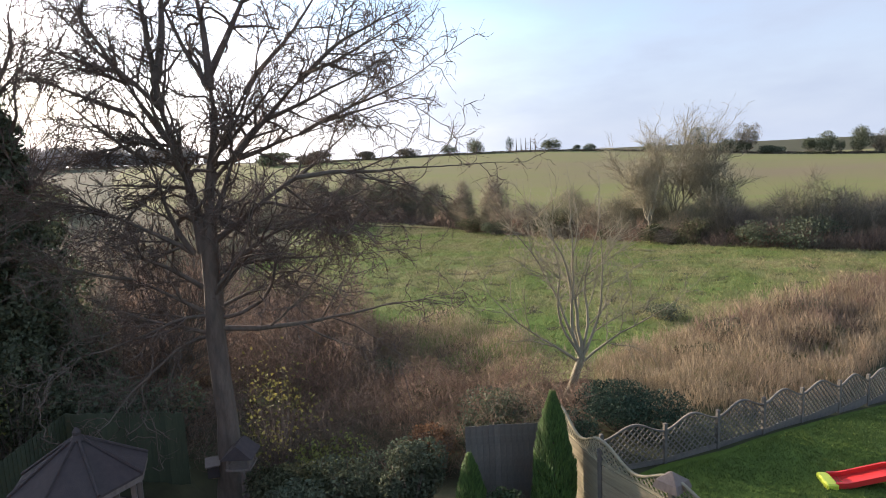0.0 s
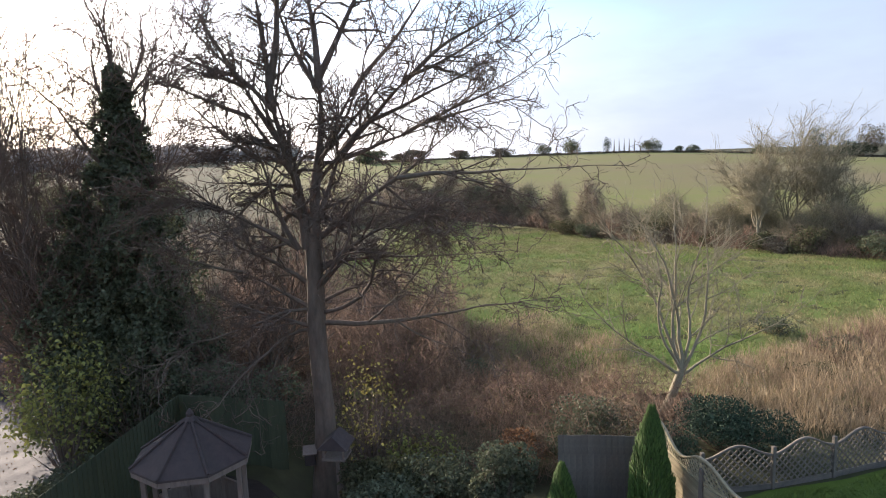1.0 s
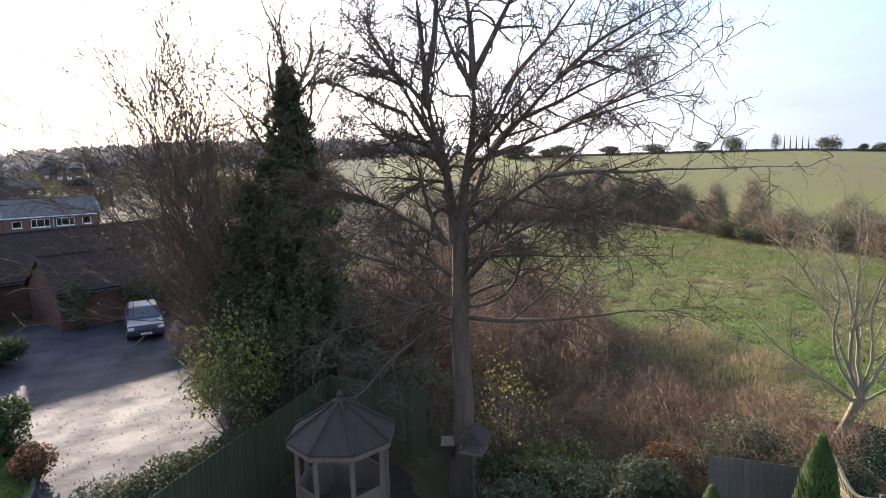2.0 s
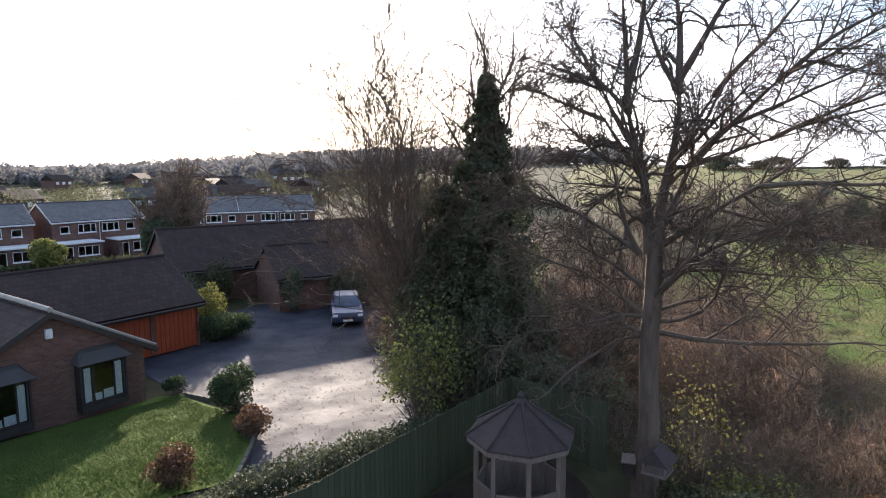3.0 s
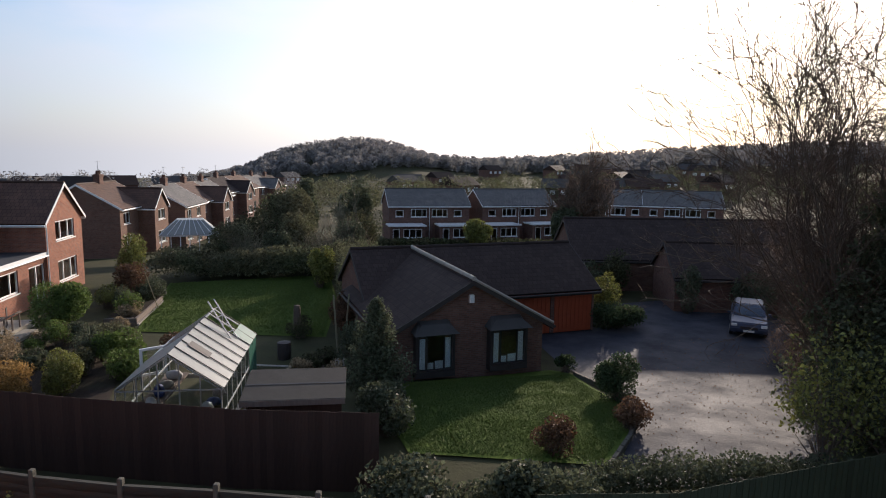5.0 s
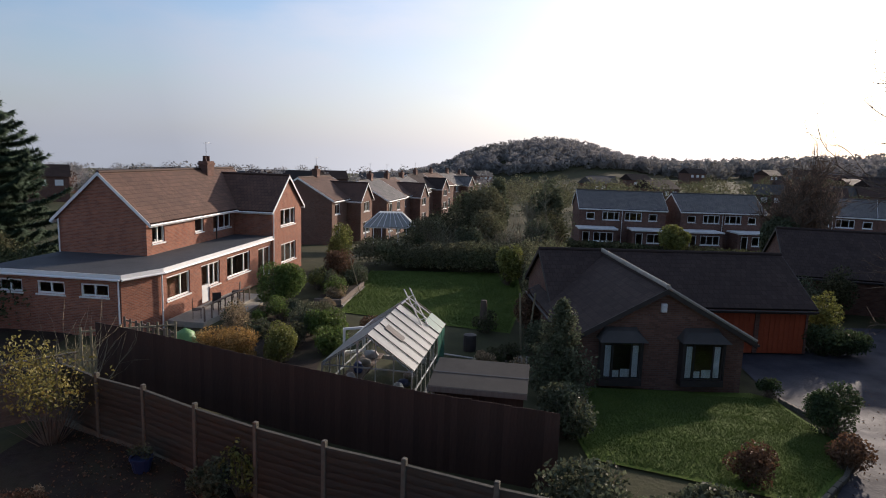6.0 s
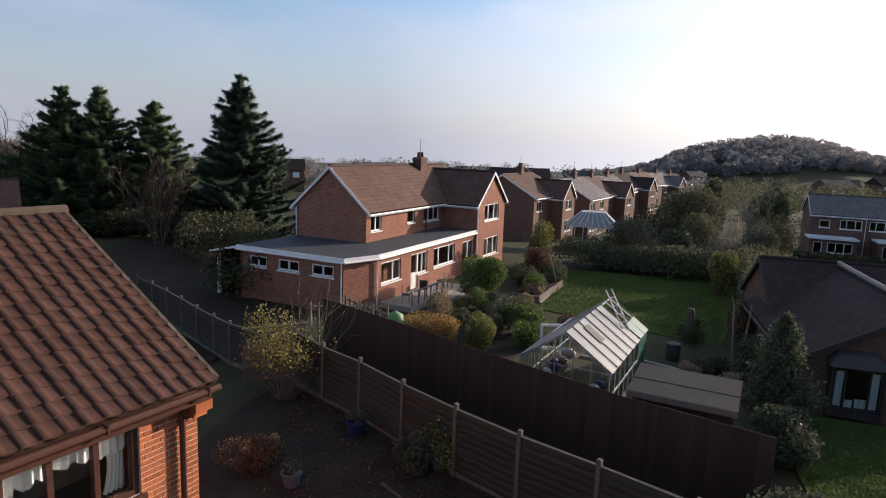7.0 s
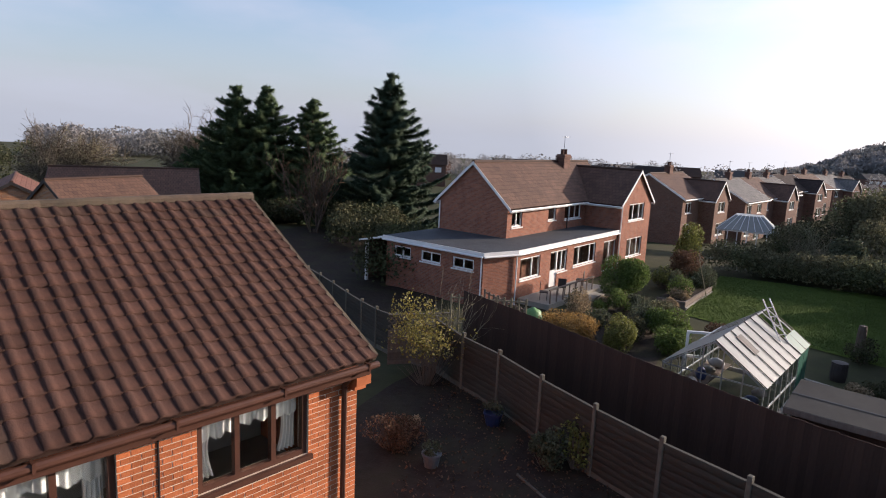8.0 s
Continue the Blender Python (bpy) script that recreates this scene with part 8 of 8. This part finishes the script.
shrub_at("dark_shrub", 3.6, 26.0, (0.9, 1.2, 1.0), 3600, 0.11, M_IVY, "dark shrub beside the bungalow wall", 355)
shrub_at("dark_shrub", 3.8, 30.4, (0.8, 1.3, 1.2), 3600, 0.11, M_RUSTLEAF, "brown shrub beside the bungalow", 356)
shrub_at("low_shrub", -8.6, 39.0, (0.8, 0.9, 0.7), 2200, 0.1, M_LIMELEAF, "small yellow-green shrub beside the house", 357)

blue = mat("blue_glaze", (0.025, 0.04, 0.11), (0.018, 0.028, 0.075), scale=5, rough=0.3, bump=0.05, spec=0.5)
pale = mat("pale_glaze", (0.13, 0.15, 0.16), (0.09, 0.105, 0.12), scale=5, rough=0.4, bump=0.05, spec=0.5)
pot(-7.25, 13.85, "blue glazed pot with a small plant beside the fence", M_GREYLEAF, 501, 0.25, 0.42, blue)
pot(-8.6, 12.0, "terracotta pot with a dry plant on dark soil", M_REED, 502)
pot(-7.4, 11.05, "pale glazed pot with a grey plant", M_GREYLEAF, 503, 0.22, 0.38, pale)

path = thing("garden_edging", pose(0, 0, 0), "line of pale concrete edging along the bed", "edging", kind="structure")
for p, q in zip(*(lambda s: (s, s[1:]))(line_points([(-5.6, 11.9, 0), (-3.6, 10.7, 0), (-1.6, 9.9, 0), (0.6, 9.0, 0)], 0.9))):
    part("edging_slab", boxes((0.01, (q - p).length - 0.01, -0.03, 0.03, -0.05, 0.12), bevel=0.01), M_CONCRETE, path).matrix_basis = turn_to(p, q)

rng = np.random.default_rng(77)
XY = scatter(rng, 2600, [(-10.5, 16.4), (-5.7, 13.8), (0.5, 10.6), (0, 6), (-4, 7), (-7.5, 9.5)])
obj("leaf_litter", mesh_np("leaf_litter", *leaf_mesh(rng, np.c_[XY, ground_z(XY[:, 0], XY[:, 1]) + 0.13], 0.07, 0.85)), M_RUSTLEAF, label="fallen brown leaves on dark soil", category="leaf litter", kind="stuff")
XY = scatter(rng, 800, [(8.4, 13.4), (11.6, 18), (12.2, 22), (20, 27), (25, 24), (19, 18), (13.5, 12.2)])
obj("leaf_litter", mesh_np("leaf_litter", *leaf_mesh(rng, np.c_[XY, ground_z(XY[:, 0], XY[:, 1]) + 0.045], 0.06, 0.9)), M_RUSTLEAF, label="fallen leaves on the wet drive", category="leaf litter", kind="stuff")

# ---- pieces of the near house, last ----


for k in range(7):
    o = part("paving_slab", boxes((-0.3, 0.3, -0.3, 0.3, 0, 0.04), bevel=0.008), M_STONE, label="worn pale paving slab on a garden path", category="paving slab", group="slabs of the garden path")
    px_, py_ = 2.2 + 0.14 * k, 22.6 + 0.68 * k
    o.matrix_world = pose(px_, py_, gz(px_, py_) + 0.01, 0, 0, -12 + 5 * math.sin(k * 2.1))


corner = thing("lattice_fence", pose(0, 0, 0), "weathered grey fence panel with a lattice top at the garden corner", "fence")
lattice_panel(corner, turn_to(Vector((-12.2, 15.7)), Vector((-10.75, 17.25)), 0.0), 2.1, 1.2, 1.8, M_LATTICE)
for k in range(8):
    o = part("board", boxes((0.0, 2.1, -0.012, 0.012, 0.06 + k * 0.145, 0.195 + k * 0.145)), M_LATTICE, corner)
    o.matrix_basis = turn_to(Vector((-12.2, 15.7)), Vector((-10.75, 17.25)), 0.0)


def tile_mesh():
    """One rolled tile: a round roll beside a shallow trough, 0.215 wide and 0.36 long up the slope, thick at its lower edge."""
    prof = [(0.0, 0.0), (0.008, 0.012), (0.027, 0.022), (0.05, 0.026), (0.073, 0.022), (0.095, 0.011), (0.106, 0.003), (0.13, 0.0), (0.16, -0.002), (0.195, 0.001), (0.219, 0.004)]
    V = [(x, y, z + (0.042 if y == 0 else 0.0)) for y in (0.0, 0.36) for x, z in prof] + [(x, 0.004, z - 0.01) for x, z in prof]
    n = len(prof)
    F = [(k, k + 1, n + k + 1, n + k) for k in range(n - 1)] + [(2 * n + k, 2 * n + k + 1, k + 1, k) for k in range(n - 1)]
    return np.array(V), np.array(F)


def tiles():
    y0, z0, run, rise = NEAR_SLOPE
    s = Vector((0, run, rise))
    length = s.length
    up = s.normalized()
    nrm = Vector((0, -up.z, up.y))
    rows, wide = 17, 0.215
    gauge = length / rows
    V, F = tile_mesh()
    V[:, 1] *= gauge / 0.3
    one = mesh_np("tile", V, F)
    one.materials.append(M_TILE)
    rest_v, rest_f, k0, made = [], [], 0, 0
    M = np.array([[1, 0, 0], [0, up.y, nrm.y], [0, up.z, nrm.z]])
    rng = np.random.default_rng(61)
    for r in range(rows):
        for c in range(43):
            x = 9.03 - (c + 1) * wide
            base = Vector((x + rng.normal() * 0.003, y0 - 0.06, z0 - 0.02)) + up * (r * gauge + rng.normal() * 0.004) + nrm * (0.012 + rng.uniform(0, 0.005))
            if c < 20 and made < 300:
                o = obj("tile", one, M_TILE, NEAR_ROOF)
                o.matrix_basis = Matrix(((1, 0, 0, base.x), (0, up.y, nrm.y, base.y), (0, up.z, nrm.z, base.z), (0, 0, 0, 1)))
                made += 1
            else:
                rest_v.append(V @ M.T + np.array(base))
                rest_f.append(F + k0)
                k0 += len(V)
    obj("tiles", mesh_np("tiles", np.concatenate(rest_v), np.concatenate(rest_f)), M_TILE, NEAR_ROOF, kind="stuff", label="more of the same rolled tiles")
    for k in range(20):
        bm = bmesh.new()
        rod(bm, (9.1 - k * 0.455, y0 + run, z0 + rise + 0.02), (9.1 - (k + 1) * 0.455 - 0.02, y0 + run, z0 + rise + 0.03), 0.09, 0.082, 10)
        part("ridge_tile", bm, M_RIDGETILE, NEAR_ROOF)
    for k in range(rows):
        a = Vector((9.03, y0 - 0.05, z0 + 0.03)) + up * (k * gauge)
        b = a + up * (gauge + 0.02)
        part("verge_tile", slab(a, a + Vector((0.055, 0, 0)), b + Vector((0.055, 0, 0)), b, 0.12), M_RIDGETILE, NEAR_ROOF)


def bricks():
    """Stretcher bond, proud of the mortar, on the wall that faces the garden."""
    def brick(L):
        bm = boxes((0.0, L, -0.007, 0.03, 0.0, 0.061))
        me = bpy.data.meshes.new("brick")
        bm.to_mesh(me)
        bm.free()
        me.materials.append(M_NEARBRICK)
        return me
    full, half = brick(0.211), brick(0.0985)
    spare, made = bmesh.new(), 0
    for r in range(61):
        z = 0.03 + r * 0.075
        x = 9.0 - 0.215 - (0.1125 if r % 2 else 0)
        row = [(9.0 - 0.1025, 0.1025)] if r % 2 else []
        while x > 0:
            row.append((x, 0.215))
            x -= 0.225
        for x, L in row:
            x0, x1 = x, x + L
            for h in NEAR_HOLES:
                if z < h[3] + 0.02 and z + 0.065 > h[2] - 0.08:
                    if x0 > h[0] - 0.005 and x1 < h[1] + 0.005:
                        x1 = x0
                    elif x0 < h[0] < x1:
                        x1 = h[0] - 0.004
                    elif x0 < h[1] < x1:
                        x0 = h[1] + 0.004
            if x1 - x0 < 0.012 or z > 4.50:
                continue
            if x1 - x0 < L - 0.001:
                box(spare, x0, x1, -0.007, 0.03, z, z + 0.061)
                continue
            if z > 2.95 and x > 4.8 and made < 300:
                o = obj("brick", full if L > 0.2 else half, M_NEARBRICK, NEAR_WALL)
                o.location = (x, 0, z)
                made += 1
            else:
                box(spare, x, x + L - 0.004, -0.007, 0.03, z, z + 0.061)
    part("bricks", spare, M_NEARBRICK, NEAR_WALL, "more of the same red bricks", kind="stuff")


tiles()
bricks()
